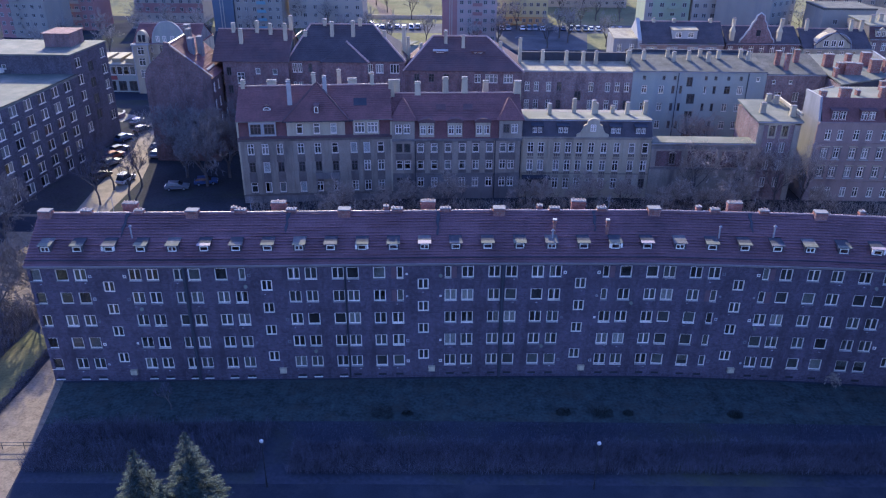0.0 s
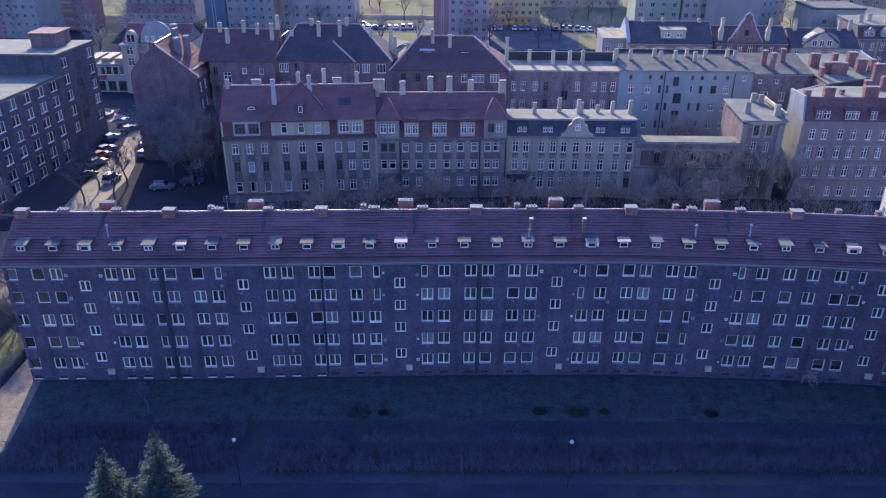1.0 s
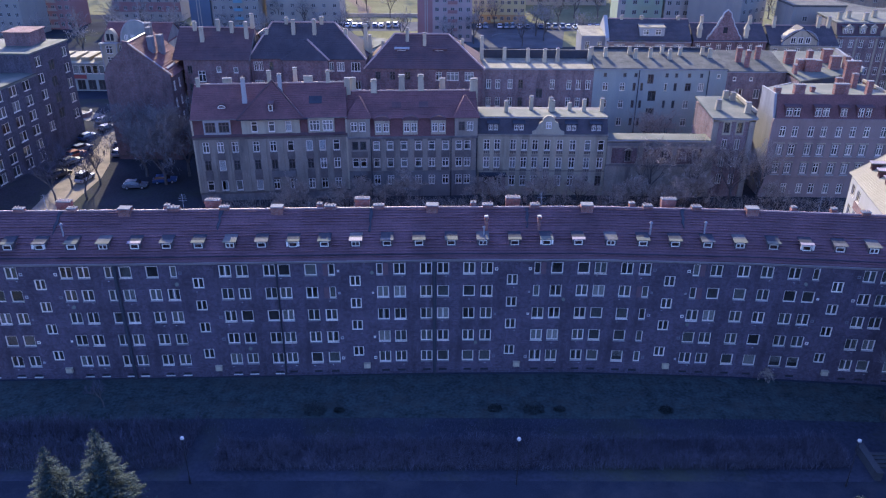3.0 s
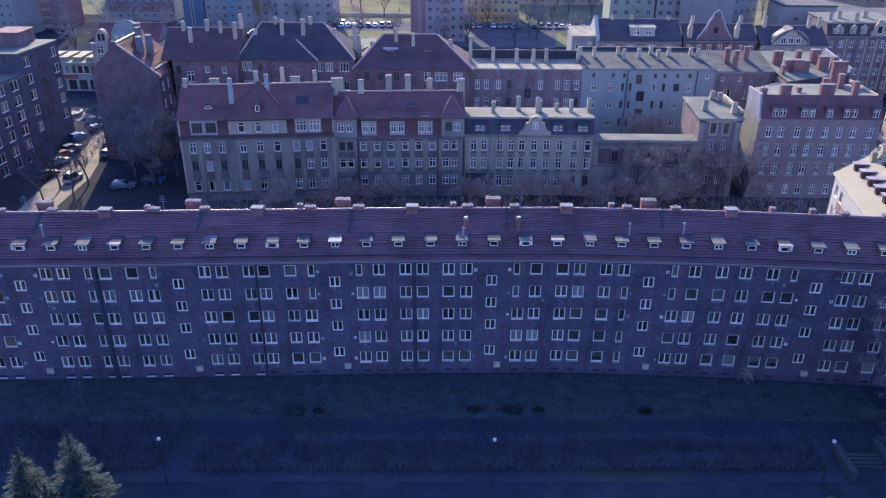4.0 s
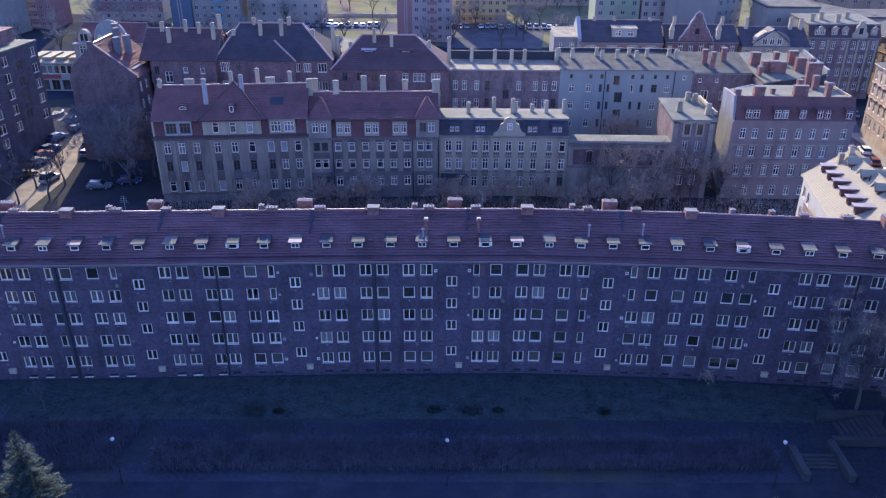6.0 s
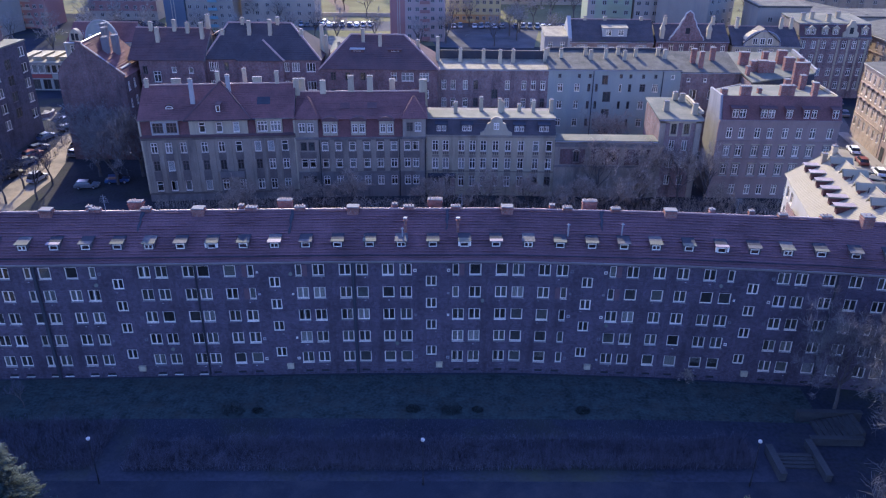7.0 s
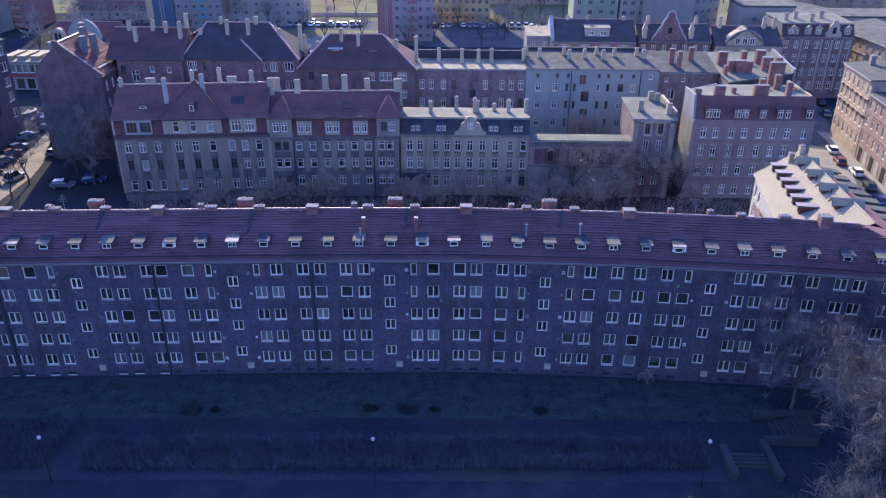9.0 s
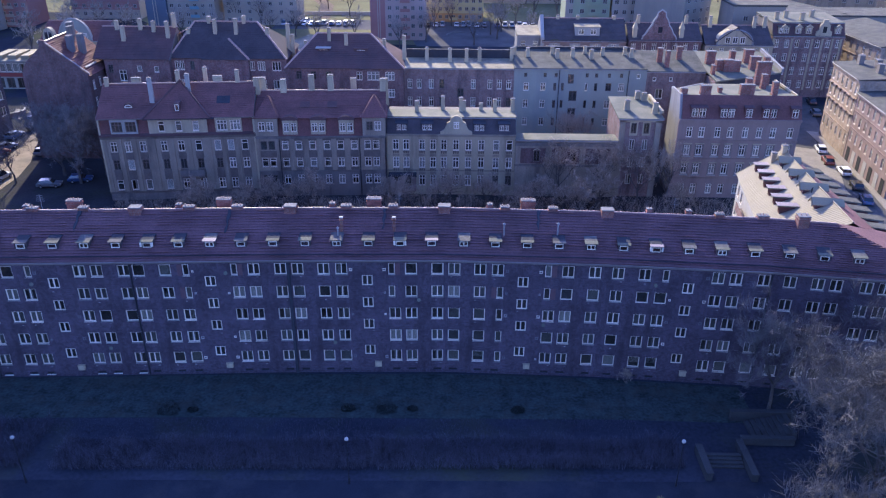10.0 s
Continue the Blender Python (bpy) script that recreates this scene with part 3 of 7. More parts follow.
block = thing("apartment_block", Matrix(), "long curved five-storey dark brick apartment block with a tiled roof", "apartment block")
rng = random.Random(4)
EV, RG, BK = offset_plan(-0.45), offset_plan(5.5), offset_plan(11.0)
RG[-1] = Vector((65.0, 77.3))
fmats = []
for i in range(7):
    p, q = Vector(PLAN[i]), Vector(PLAN[i + 1])
    ang = math.degrees(math.atan2(q.y - p.y, q.x - p.x))
    ln = (q - p).length
    m = pose(p.x, p.y, 0, 0, 0, ang)
    fmats.append((m, ln, ang))
    k = math.cos(radians(ang))
    wins = []
    if STAIRS[i] is not None:
        xs = [STAIRS[i] + o for o in OFFSETS]
        for z in (12.25, 9.45, 6.6, 3.1):
            wins.append(((STAIRS[i] - p.x) / k, z, 1.2, 1.32, "stair"))
    else:
        xs = [59.2, 62.0, 63.8, 66.8, 68.6, 71.6]
    for r, z in enumerate(ROWS_Z):
        for j, x in enumerate(xs):
            code = FLATS[i][r][j]
            side = {"N": 0.3, "n": 0.3, "M": -0.3, "P": -0.3}.get(code, 0)
            wins.append(((x - p.x) / k + side, z, 0.72 if side else 1.32, 1.42, code))
    holes = [(x - a / 2, x + a / 2, z - b / 2, z + b / 2) for x, z, a, b, kd in wins]
    cellar = [((x - p.x) / k, 0.42) for x in xs]
    holes += [(x - 0.45, x + 0.45, 0.25, 0.6) for x, z in cellar]
    part("wall", wall_bm(ln, 0, EAVE_Z, holes, 0.38), BRICK_DARK, block).matrix_basis = m
    for x, z, a, b, kd in wins:
        if kd == "stair":
            window(block, m @ pose(x, 0, z), a, b, "two", 0.12, (*W_ALL, -0.48, SHADE), False)
            continue
        _, kind, hung = flat_window(kd, rng)
        window(block, m @ pose(x, 0, z), a, b, kind, rng.choice((0.09, 0.105)), hung, kd != "s" or rng.random() < 0.5, sill_mat=rng.choice((WHITE, SILL_GREY, SILL_GREY)))
        if kd in "NM":
            bm = bmesh.new()
            u = x + (-0.66 if kd == "N" else 0.66)
            box(bm, u - 0.28, u + 0.28, -0.02, 0.05, z - 0.71, z + 0.68)
            part("infill_panel", bm, PANEL_RED, block, "reddish bricked-up half of a window").matrix_basis = m
    for x, z in cellar:
        bm = bmesh.new()
        box(bm, x - 0.45, x + 0.45, 0.1, 0.14, 0.25, 0.6)
        part("cellar_window", bm, DARK_VOID, block).matrix_basis = m
        if i < 2:
            bm = bmesh.new()
            box(bm, x - 0.5, x + 0.5, -0.1, 0.03, 0.2, 0.26)
            part("cellar_sill", bm, WHITE, block).matrix_basis = m
    # flue vents beside the stairs
    if STAIRS[i] is not None:
        for z in ROWS_Z:
            for vx in ((STAIRS[i] - 1.78 - p.x) / k, (STAIRS[i] + 1.9 - p.x) / k):
                if rng.random() > 0.72:
                    continue
                vz, g, bm = z - 0.12 + rng.uniform(-0.06, 0.06), rng.choice((0.17, 0.17, 0.12)), bmesh.new()
                plate(bm, vx - g, vx + g, vz - g, vz + g, [(vx - g + 0.07, vx + g - 0.07, vz - g + 0.07, vz + g - 0.07)], -0.05, 0.02)
                part("vent_frame", bm, rng.choice((WHITE, SILL_GREY, CONCRETE)), block).matrix_basis = m
    for x, z, a, b, kd in wins:
        if rng.random() < 0.3:
            bm, vx, vz = bmesh.new(), x + rng.uniform(-0.5, 0.5), z - b / 2 - rng.uniform(0.25, 0.45)
            box(bm, vx - 0.09, vx + 0.09, -0.03, 0.02, vz, vz + 0.07)
            part("air_brick", bm, SILL_GREY, block).matrix_basis = m
    if STAIRS[i] is not None:
        sx = (STAIRS[i] + 0.9 - p.x) / k
        bm = bmesh.new()
        box(bm, sx - 0.36, sx + 0.36, -0.32, 0.02, 0.95, 1.5)
        box(bm, sx - 0.4, sx + 0.4, -0.36, 0.02, 1.504, 1.56)
        part("meter_cabinet", bm, STUCCO_BEIGE, block, "white metal meter cabinet on the wall").matrix_basis = m
    # drainpipe at the seam
    if i in (1, 2, 3, 6):
        bm = bmesh.new()
        rp = 0.19 if i in (1, 3) else 0.09
        tube(bm, [(0, -rp - 0.03, 0.1), (0, -rp - 0.03, EAVE_Z - 0.3), (0, -0.4, EAVE_Z - 0.05)], [rp, rp, rp * 0.8], 8)
        part("drainpipe", bm, TAR if i in (1, 3) else IRON, block, "thick black drainpipe at the seam" if i in (1, 3) else "dark drainpipe").matrix_basis = m
    # plinth
    bm = bmesh.new()
    box(bm, 0.003, ln - 0.003, -0.05, 0.02, 0.0, 0.2)
    part("plinth", bm, BRICK_DARK, block).matrix_basis = m
    # roof
    e0, e1, r0, r1, b0, b1 = EV[i], EV[i + 1], RG[i], RG[i + 1], BK[i], BK[i + 1]
    bm = bmesh.new()
    laid_courses(bm, (*e0, EAVE_Z - 0.1), (*e1, EAVE_Z - 0.1), (*r0, RIDGE_Z), (*r1, RIDGE_Z), 0.36, 0.1, rng)
    part("roof", bm, TILE_BROWN, block)
    bm = bmesh.new()
    courses(bm, (*b1, EAVE_Z - 0.1), (*b0, EAVE_Z - 0.1), (*r1, RIDGE_Z), (*r0, RIDGE_Z), 0.36, 0.1)
    if i == 6:
        courses(bm, (*e1, EAVE_Z - 0.1), (*b1, EAVE_Z - 0.1), (*r1, RIDGE_Z), (*r1, RIDGE_Z), 0.36, 0.1)
    part("roof", bm, TILE_BROWN, block)
    bm = bmesh.new()
    n = 80
    pts = [r0.lerp(r1, s / n) for s in range(n + 1)]
    tube(bm, [(p.x, p.y, RIDGE_Z + 0.04 + rng.uniform(-0.012, 0.012)) for p in pts], [0.105 if s % 2 else 0.09 for s in range(n + 1)], 6)
    part("ridge", bm, RIDGE, block)
    bm = bmesh.new()
    g0, g1 = e0 + (e0 - r0).normalized() * 0.1, e1 + (e1 - r1).normalized() * 0.1
    tube(bm, [(g0.x, g0.y, EAVE_Z - 0.14), (g1.x, g1.y, EAVE_Z - 0.14)], [0.06, 0.06], 6)
    part("gutter", bm, GUTTER_DULL, block)
    bm = bmesh.new()
    h0, h1 = e0.lerp(r0, 0.07), e1.lerp(r1, 0.07)
    tube(bm, [(h0.x, h0.y, EAVE_Z + 0.35), (h1.x, h1.y, EAVE_Z + 0.35)], [0.06, 0.06], 5)
    part("snow_guard", bm, IRON, block)
    bm = bmesh.new()
    extrude_poly(bm, [(*e0, EAVE_Z - 0.2), (*e1, EAVE_Z - 0.2), (*Vector(q), EAVE_Z - 0.2), (*Vector(p), EAVE_Z - 0.2)], (0, 0, -0.2))
    part("soffit", bm, STUCCO_DARK, block)
    bm = bmesh.new()
    extrude_poly(bm, [(*b0, 0), (*b1, 0), (*b1, EAVE_Z), (*b0, EAVE_Z)], (0, -0.35, 0))
    part("back_wall", bm, BRICK_DARK, block)
# satellite dishes on the facade
for i, x, z in ((0, 11.5, 9.6), (1, 6.4, 12.3), (2, 10.3, 13.4), (3, 4.6, 4.3), (3, 14.2, 9.9), (4, 11.0, 7.0), (5, 5.5, 12.6), (1, 13.4, 3.9)):
    bm = bmesh.new()
    tube(bm, [(x, -0.02, z), (x, -0.3, z), (x, -0.42, z + 0.12)], [0.025, 0.025, 0.02], 5)
    tube(bm, [(x, -0.3, z + 0.02), (x + 0.02, -0.36, z + 0.05), (x + 0.05, -0.44, z + 0.1)], [0.04, 0.14, 0.22], 12)
    part("satellite_dish", bm, FELT_MID, block, "grey satellite dish on the wall").matrix_basis = fmats[i][0]
# end walls
bm = bmesh.new()
p, r, b = Vector(PLAN[0]), RG[0], BK[0]
extrude_poly(bm, [(*p, 0), (*b, 0), (*b, EAVE_Z), (*r, RIDGE_Z - 0.06), (*p, EAVE_Z)], (0.35, 0, 0))
part("end_wall", bm, BRICK_DARK, block)
bm = bmesh.new()
p, b = Vector(PLAN[-1]), BK[-1]
extrude_poly(bm, [(*p, 0), (*b, 0), (*b, EAVE_Z), (*p, EAVE_Z)], (-0.35, 0, 0))
part("end_wall", bm, BRICK_DARK, block)


def plan_at(x, d):
    """A point of the block at world x, d metres behind its facade, and the facade's turn there."""
    for i in range(7):
        if x <= PLAN[i + 1][0] or i == 6:
            p, q = Vector(PLAN[i]), Vector(PLAN[i + 1])
            f = p.lerp(q, (x - p.x) / (q.x - p.x))
            t = (q - p).normalized()
            return f + Vector((-t.y, t.x)) * d, math.degrees(math.atan2(t.y, t.x))


SLOPE = (RIDGE_Z - EAVE_Z + 0.1) / 5.95


def roof_z(d):
    return EAVE_Z - 0.1 + (d + 0.45) * SLOPE


# dormers: small shed-roofed boxes with a window
def dormer(x, seed):
    d0, dl, w = 1.0, 1.5, 0.6
    f, a = plan_at(x, d0)
    m = pose(f.x, f.y, 0, 0, 0, a)
    zb, zt = roof_z(d0) - 0.05, roof_z(d0) + 0.82
    zu = roof_z(d0 + dl) + 0.08
    bm = bmesh.new()
    for s in (-1, 1):
        extrude_poly(bm, [(s * w, 0.02, zb), (s * w, dl, roof_z(d0 + dl) - 0.1), (s * w, dl, zu - 0.02), (s * w, 0.02, zt)], (-s * 0.08, 0, 0))
    box(bm, -w, w, 0.0, 0.1, zb, zb + 0.1), box(bm, -w, w, 0.0, 0.1, zt - 0.1, zt)
    dm = part("dormer", bm, SLATE, block, "small shed dormer on the tiled roof")
    dm.matrix_basis = m
    bm = bmesh.new()
    ym = 0.3 if seed % 3 else 0.5
    zm = zt + (zu - zt) * (ym + 0.2) / (dl + 0.25)
    extrude_poly(bm, [(-w - 0.1, ym + 0.003, zm), (w + 0.1, ym + 0.003, zm), (w + 0.1, dl + 0.05, zu + 0.02), (-w - 0.1, dl + 0.05, zu + 0.02)], (0, 0, 0.06))
    part("dormer_roof", bm, TAR if seed % 4 else SHEET_DARK, dm)
    bm = bmesh.new()
    extrude_poly(bm, [(-w - 0.12, -0.2, zt - 0.01), (w + 0.12, -0.2, zt - 0.01), (w + 0.12, ym, zm), (-w - 0.12, ym, zm)], (0, 0, 0.065))
    part("lower_sheet", bm, (FELT_MID, FELT_MID, SHEET_DARK, FELT_MID, FELT_MID, GUTTER_OLD, SHEET_DARK)[seed % 7], dm, "mostly paler lower sheet at the dormer's eave")
    bm = bmesh.new()
    frame_build(2 * w - 0.3, zt - zb - 0.3, "two" if seed % 4 == 0 else "single", 0.08)(bm)
    bmesh.ops.translate(bm, verts=bm.verts, vec=(0, -0.01, (zb + zt) / 2))
    part("dormer_frame", bm, WHITE, dm)
    bm = bmesh.new()
    box(bm, -w + 0.1, w - 0.1, 0.05, 0.06, zb + 0.12, zt - 0.12)
    part("pane", bm, GLASS, dm).visible_shadow = False
    if seed % 8 == 2:
        bm = bmesh.new()
        for s in (-1, 1):
            box(bm, s * w - 0.1, s * w + 0.1, -0.16, 0.0, zb + 0.3, zt - 0.02)
        part("side_board", bm, WHITE, dm)


for k in range(33):
    dormer(0.1 + (3.37 if k < 13 else 3.46) * (k - 13), k)


def block_chimney(x, d, w, top, dep, mt=None, pots=2, cap=None):
    f, a = plan_at(x, d)
    z0 = roof_z(d) if d < 5.5 else 2 * RIDGE_Z - roof_z(d)
    chimney(block, f.x, f.y, z0 - 1.0, top, w / 2, dep / 2, mt, pots, cap)


for x in (-44.9, -28.8, -12.1, 5.1, 22.3, 40.0):
    block_chimney(x, 5.2, 1.3, 19.0, 0.9, CHIM_BRICK, 0)
for x in (-36.4, -19.7, -2.8, 14.2, 31.5):
    block_chimney(x, 7.4, 1.6, 18.95, 0.7, CHIM_BRICK, 5)
for x in (-40.6, -34.8, -23.6, -18.0, -6.3, -0.9, 11.2, 16.5, 28.8, 34.2, 52.3, 57.0):
    block_chimney(x, 5.6, rng.uniform(0.9, 1.25), 18.85, 0.6, CHIM_BRICK, 3)
for x in (-24.4, -7.5, 9.6, 27.1, 44.7, 49.0):
    block_chimney(x, 6.0, 0.55, 18.95, 0.5, CHIM_BRICK, 1)
block_chimney(60.6, 5.0, 1.2, 19.4, 1.0, CHIM_BRICK, 2)
for x in (10.9, 16.7):
    block_chimney(x, 2.8, 0.32, 18.6, 0.32, CHIM_BRICK, 0, cap=STUCCO_WHITE)
for x, d in ((-34.9, 2.6), (28.7, 2.4), (34.6, 2.6), (10.6, 1.8)):
    f, a = plan_at(x, d)
    bm = bmesh.new()
    tube(bm, [(f.x, f.y, roof_z(d) - 0.3), (f.x, f.y, roof_z(d) + 1.4)], [0.09, 0.09], 8)
    tube(bm, [(f.x, f.y, roof_z(d) + 1.42), (f.x, f.y, roof_z(d) + 1.6)], [0.2, 0.03], 8)
    part("flue_pipe", bm, GUTTER, block, "steel flue pipe")
# soot run down the tiles from the chimneys
for x, ln in ((-36.0, 2.6), (-18.3, 2.4), (-1.7, 2.7), (15.6, 2.3), (32.6, 2.2)):
    rows = []
    for k in range(7):
        d = 5.3 - ln * k / 6
        f, a = plan_at(x - 0.12 * k / 6 + 0.07 * math.sin(2.3 * k + x), d)
        wd = 0.2 * (1 - 0.6 * k / 6) + 0.05 * math.sin(1.7 * k + x)
        rows.append((f.x - wd, f.x + wd, f.y, roof_z(d) + 0.17))
    bm = bmesh.new()
    extrude_poly(bm, [(r[0], r[2], r[3]) for r in rows] + [(r[1], r[2], r[3]) for r in rows[::-1]], (0, 0, -0.1))
    part("soot_streak", bm, TAR, block, "dark soot streak below the chimney")
for x, d in ((-22.4, 5.4), (-37.6, 5.6), (17.2, 5.4), (47.3, 5.6)):
    f, a = plan_at(x, d)
    bm = bmesh.new()
    tube(bm, [(f.x, f.y, RIDGE_Z - 0.2), (f.x, f.y, RIDGE_Z + 2.0)], [0.03, 0.025], 5)
    for k in range(4):
        tube(bm, [(f.x - 0.5 + 0.06 * k, f.y, RIDGE_Z + 1.2 + 0.22 * k), (f.x + 0.5 - 0.06 * k, f.y, RIDGE_Z + 1.2 + 0.22 * k)], [0.015, 0.015], 4)
    part("aerial", bm, GUTTER, block, "thin metal aerial")

# ---- the row of tenements behind ----


def grid_wins(xs, zs, w, h, kind="cross"):
    return [(x, z, w, h, kind) for z in zs for x in xs]


def pilasters(root, xs, z0, z1, w, out, material, name="pilaster"):
    for x in xs:
        bm = bmesh.new()
        box(bm, x - w / 2, x + w / 2, -out, 0.02, z0, z1)
        box(bm, x - w / 2 - 0.06, x + w / 2 + 0.06, -out - 0.05, 0.02, z1 - 0.3, z1 - 0.003)
        part(name, bm, material, root)


def slope(root, material, l0, l1, u0, u1, step=0.4, name="roof"):
    bm = bmesh.new()
    courses(bm, l0, l1, u0, u1, step)
    return part(name, bm, material, root)


def gable_roof(root, x0, x1, y0, y1, ze, zr, material, over=0.3, step=0.4):
    ym = (y0 + y1) / 2
    slope(root, material, (x0 - 0.05, y0 - over, ze), (x1 + 0.05, y0 - over, ze), (x0 - 0.05, ym, zr), (x1 + 0.05, ym, zr), step)
    slope(root, material, (x1 + 0.05, y1 + over, ze), (x0 - 0.05, y1 + over, ze), (x1 + 0.05, ym, zr), (x0 - 0.05, ym, zr), step)
    for x in (x0 + 0.02, x1 - 0.32):
        bm = bmesh.new()
        extrude_poly(bm, [(x, y0, ze - 0.3), (x, y1, ze - 0.3), (x, ym, zr - 0.1)], (0.3, 0, 0))
        part("gable_wall", bm, STUCCO_DARK, root)
    bm = bmesh.new()
    tube(bm, [(x0, ym, zr + 0.05), (x1, ym, zr + 0.05)], [0.14, 0.14], 6)
    part("ridge", bm, RIDGE, root)


def hip_roof(root, x0, x1, y0, y1, ze, rx0, rx1, ry, zr, material, step=0.45):
    a, b = (rx0, ry, zr), (rx1, ry, zr)
    slope(root, material, (x0, y0, ze), (x1, y0, ze), a, b, step)
    slope(root, material, (x1, y1, ze), (x0, y1, ze), b, a, step)
    slope(root, material, (x0, y1, ze), (x0, y0, ze), a, a, step)
    slope(root, material, (x1, y0, ze), (x1, y1, ze), b, b, step)
    for p, q in (((x0, y0, ze), a), ((x1, y0, ze), b), (a, b)):
        bm = bmesh.new()
        tube(bm, [p, q], [0.2, 0.2], 6)
        part("ridge", bm, RIDGE, root)


def flat_roof(root, x0, x1, y0, y1, zf, zb, material, over=0.25):
    bm = bmesh.new()
    extrude_poly(bm, [(x0 - 0.1, y0 - over, zf), (x1 + 0.1, y0 - over, zf), (x1 + 0.1, y1, zb), (x0 - 0.1, y1, zb)], (0, 0, 0.22))
    part("roof", bm, material, root)
    bm = bmesh.new()
    tube(bm, [(x0, y0 - over - 0.08, zf + 0.02), (x1, y0 - over - 0.08, zf + 0.02)], [0.09, 0.09], 6)
    part("gutter", bm, GUTTER, root)


def wall_dormer(root, x, y, z0, z1, w, d, material, roof_mat, wn=2, arched=False, ww=0.95, wh=1.5):
    """A dormer that stands in a roof: box wall with windows and a small roof."""
    dm_holes = [(w * (k + 0.5) / wn - ww / 2, w * (k + 0.5) / wn + ww / 2, (z1 + z0) / 2 - wh / 2 - z0, (z1 + z0) / 2 + wh / 2 - z0) for k in range(wn)]
    m = pose(x - w / 2, y, z0)
    dm = part("dormer", wall_bm(w, 0, z1 - z0, dm_holes, 0.25), material, root)
    dm.matrix_basis = m
    for k in range(wn):
        window(root, m @ pose(w * (k + 0.5) / wn, 0, (z1 - z0) / 2), ww, wh, "cross", 0.1, random_curtain(rng))
    bm = bmesh.new()
    box(bm, 0, 0.2, 0.253, d, 0, z1 - z0), box(bm, w - 0.2, w, 0.253, d, 0, z1 - z0)
    part("cheek", bm, material, dm)
    bm = bmesh.new()
    if arched:
        n = 8
        pts = [(w / 2 - (w / 2 + 0.2) * math.cos(math.pi * i / n), -0.2, z1 - z0 + 0.05 + 0.75 * math.sin(math.pi * i / n)) for i in range(n + 1)]
        extrude_poly(bm, pts, (0, d + 0.3, 0))
    else:
        extrude_poly(bm, [(-0.2, -0.25, z1 - z0 + 0.02), (w + 0.2, -0.25, z1 - z0 + 0.02), (w + 0.2, d + 0.2, z1 - z0 + 0.3), (-0.2, d + 0.2, z1 - z0 + 0.3)], (0, 0, 0.12))
    part("dormer_roof", bm, roof_mat, dm)
    return dm


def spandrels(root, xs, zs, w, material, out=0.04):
    """Panels between the windows of one column, coloured dark for the shade of recesses."""
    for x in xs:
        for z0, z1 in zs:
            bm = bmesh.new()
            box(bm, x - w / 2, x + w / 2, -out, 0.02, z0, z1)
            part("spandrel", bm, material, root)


# tenement with a cross gable
b1 = thing("tenement", pose(-37.4, 124.2, -0.25, 0, 0, 6.2) @ Matrix.Diagonal((1.012, 1, 1, 1)), "grey stuccoed tenement with red tiled roof and cross gable", "tenement", "tenements of the middle row")
xs = [1.9, 4.3, 6.75, 10.25, 13.1, 16.0, 19.2, 21.4, 23.75]
ROW1 = ("cross", "cross", "cross", "cross", "cross", "bar", "single+", "single+", "bar")
ROW2 = ("cross*", "single+", "cross*", "cross*", "two*", "cross*", "cross*", "cross", "cross")
ROW3 = ("bar", "single", "single", "single+", "cross", "cross", "cross", "cross", "cross")
ws = [(x, z, 1.1, 1.85, k) for z, row in ((10.05, ROW1), (6.8, ROW2), (3.1, ROW3)) for x, k in zip(xs, row)]
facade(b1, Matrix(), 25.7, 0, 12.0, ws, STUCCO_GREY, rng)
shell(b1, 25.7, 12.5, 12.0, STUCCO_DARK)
band(b1, 25.7, 11.55, 0.5, 0.35, SPANDREL)
band(b1, 25.7, 1.55, 0.3, 0.12, SPANDREL, name="string_course")
bm = bmesh.new()
box(bm, 0.02, 25.68, -0.08, -0.003, 0, 1.546)
part("sooty_base", bm, STUCCO_DARK, b1)
for x in (0.12, 25.58):
    bm = bmesh.new()
    box(bm, x - 0.13, x + 0.13, -0.3, -0.003, 1.9, 14.9)
    part("corner_strip", bm, STUCCO_BEIGE, b1, "pale strip along the house corner")
pilasters(b1, (0.55, 3.1, 5.5, 8.6, 11.7, 14.55, 17.9, 20.3, 22.6, 25.1), 1.9, 11.5, 0.5, 0.16, STUCCO_GREY)
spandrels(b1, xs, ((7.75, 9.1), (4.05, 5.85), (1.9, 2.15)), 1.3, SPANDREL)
bm = bmesh.new()
courses(bm, (0.0, -0.62, 12.06), (25.7, -0.62, 12.06), (0.0, -0.03, 12.42), (25.7, -0.03, 12.42), 0.3)
part("skirt_roof", bm, TILE_DARK, b1, "narrow tiled skirt above the cornice")
bm = bmesh.new()
courses(bm, (0, -0.05, 12.2), (25.7, -0.05, 12.2), (0, 0.75, 15.0), (25.7, 0.75, 15.0), 0.4)
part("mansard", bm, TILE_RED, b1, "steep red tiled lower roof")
bm = bmesh.new()
box(bm, 0, 25.7, 0.9, 12.5, 11.9, 14.9)
part("attic_wall", bm, STUCCO_DARK, b1)
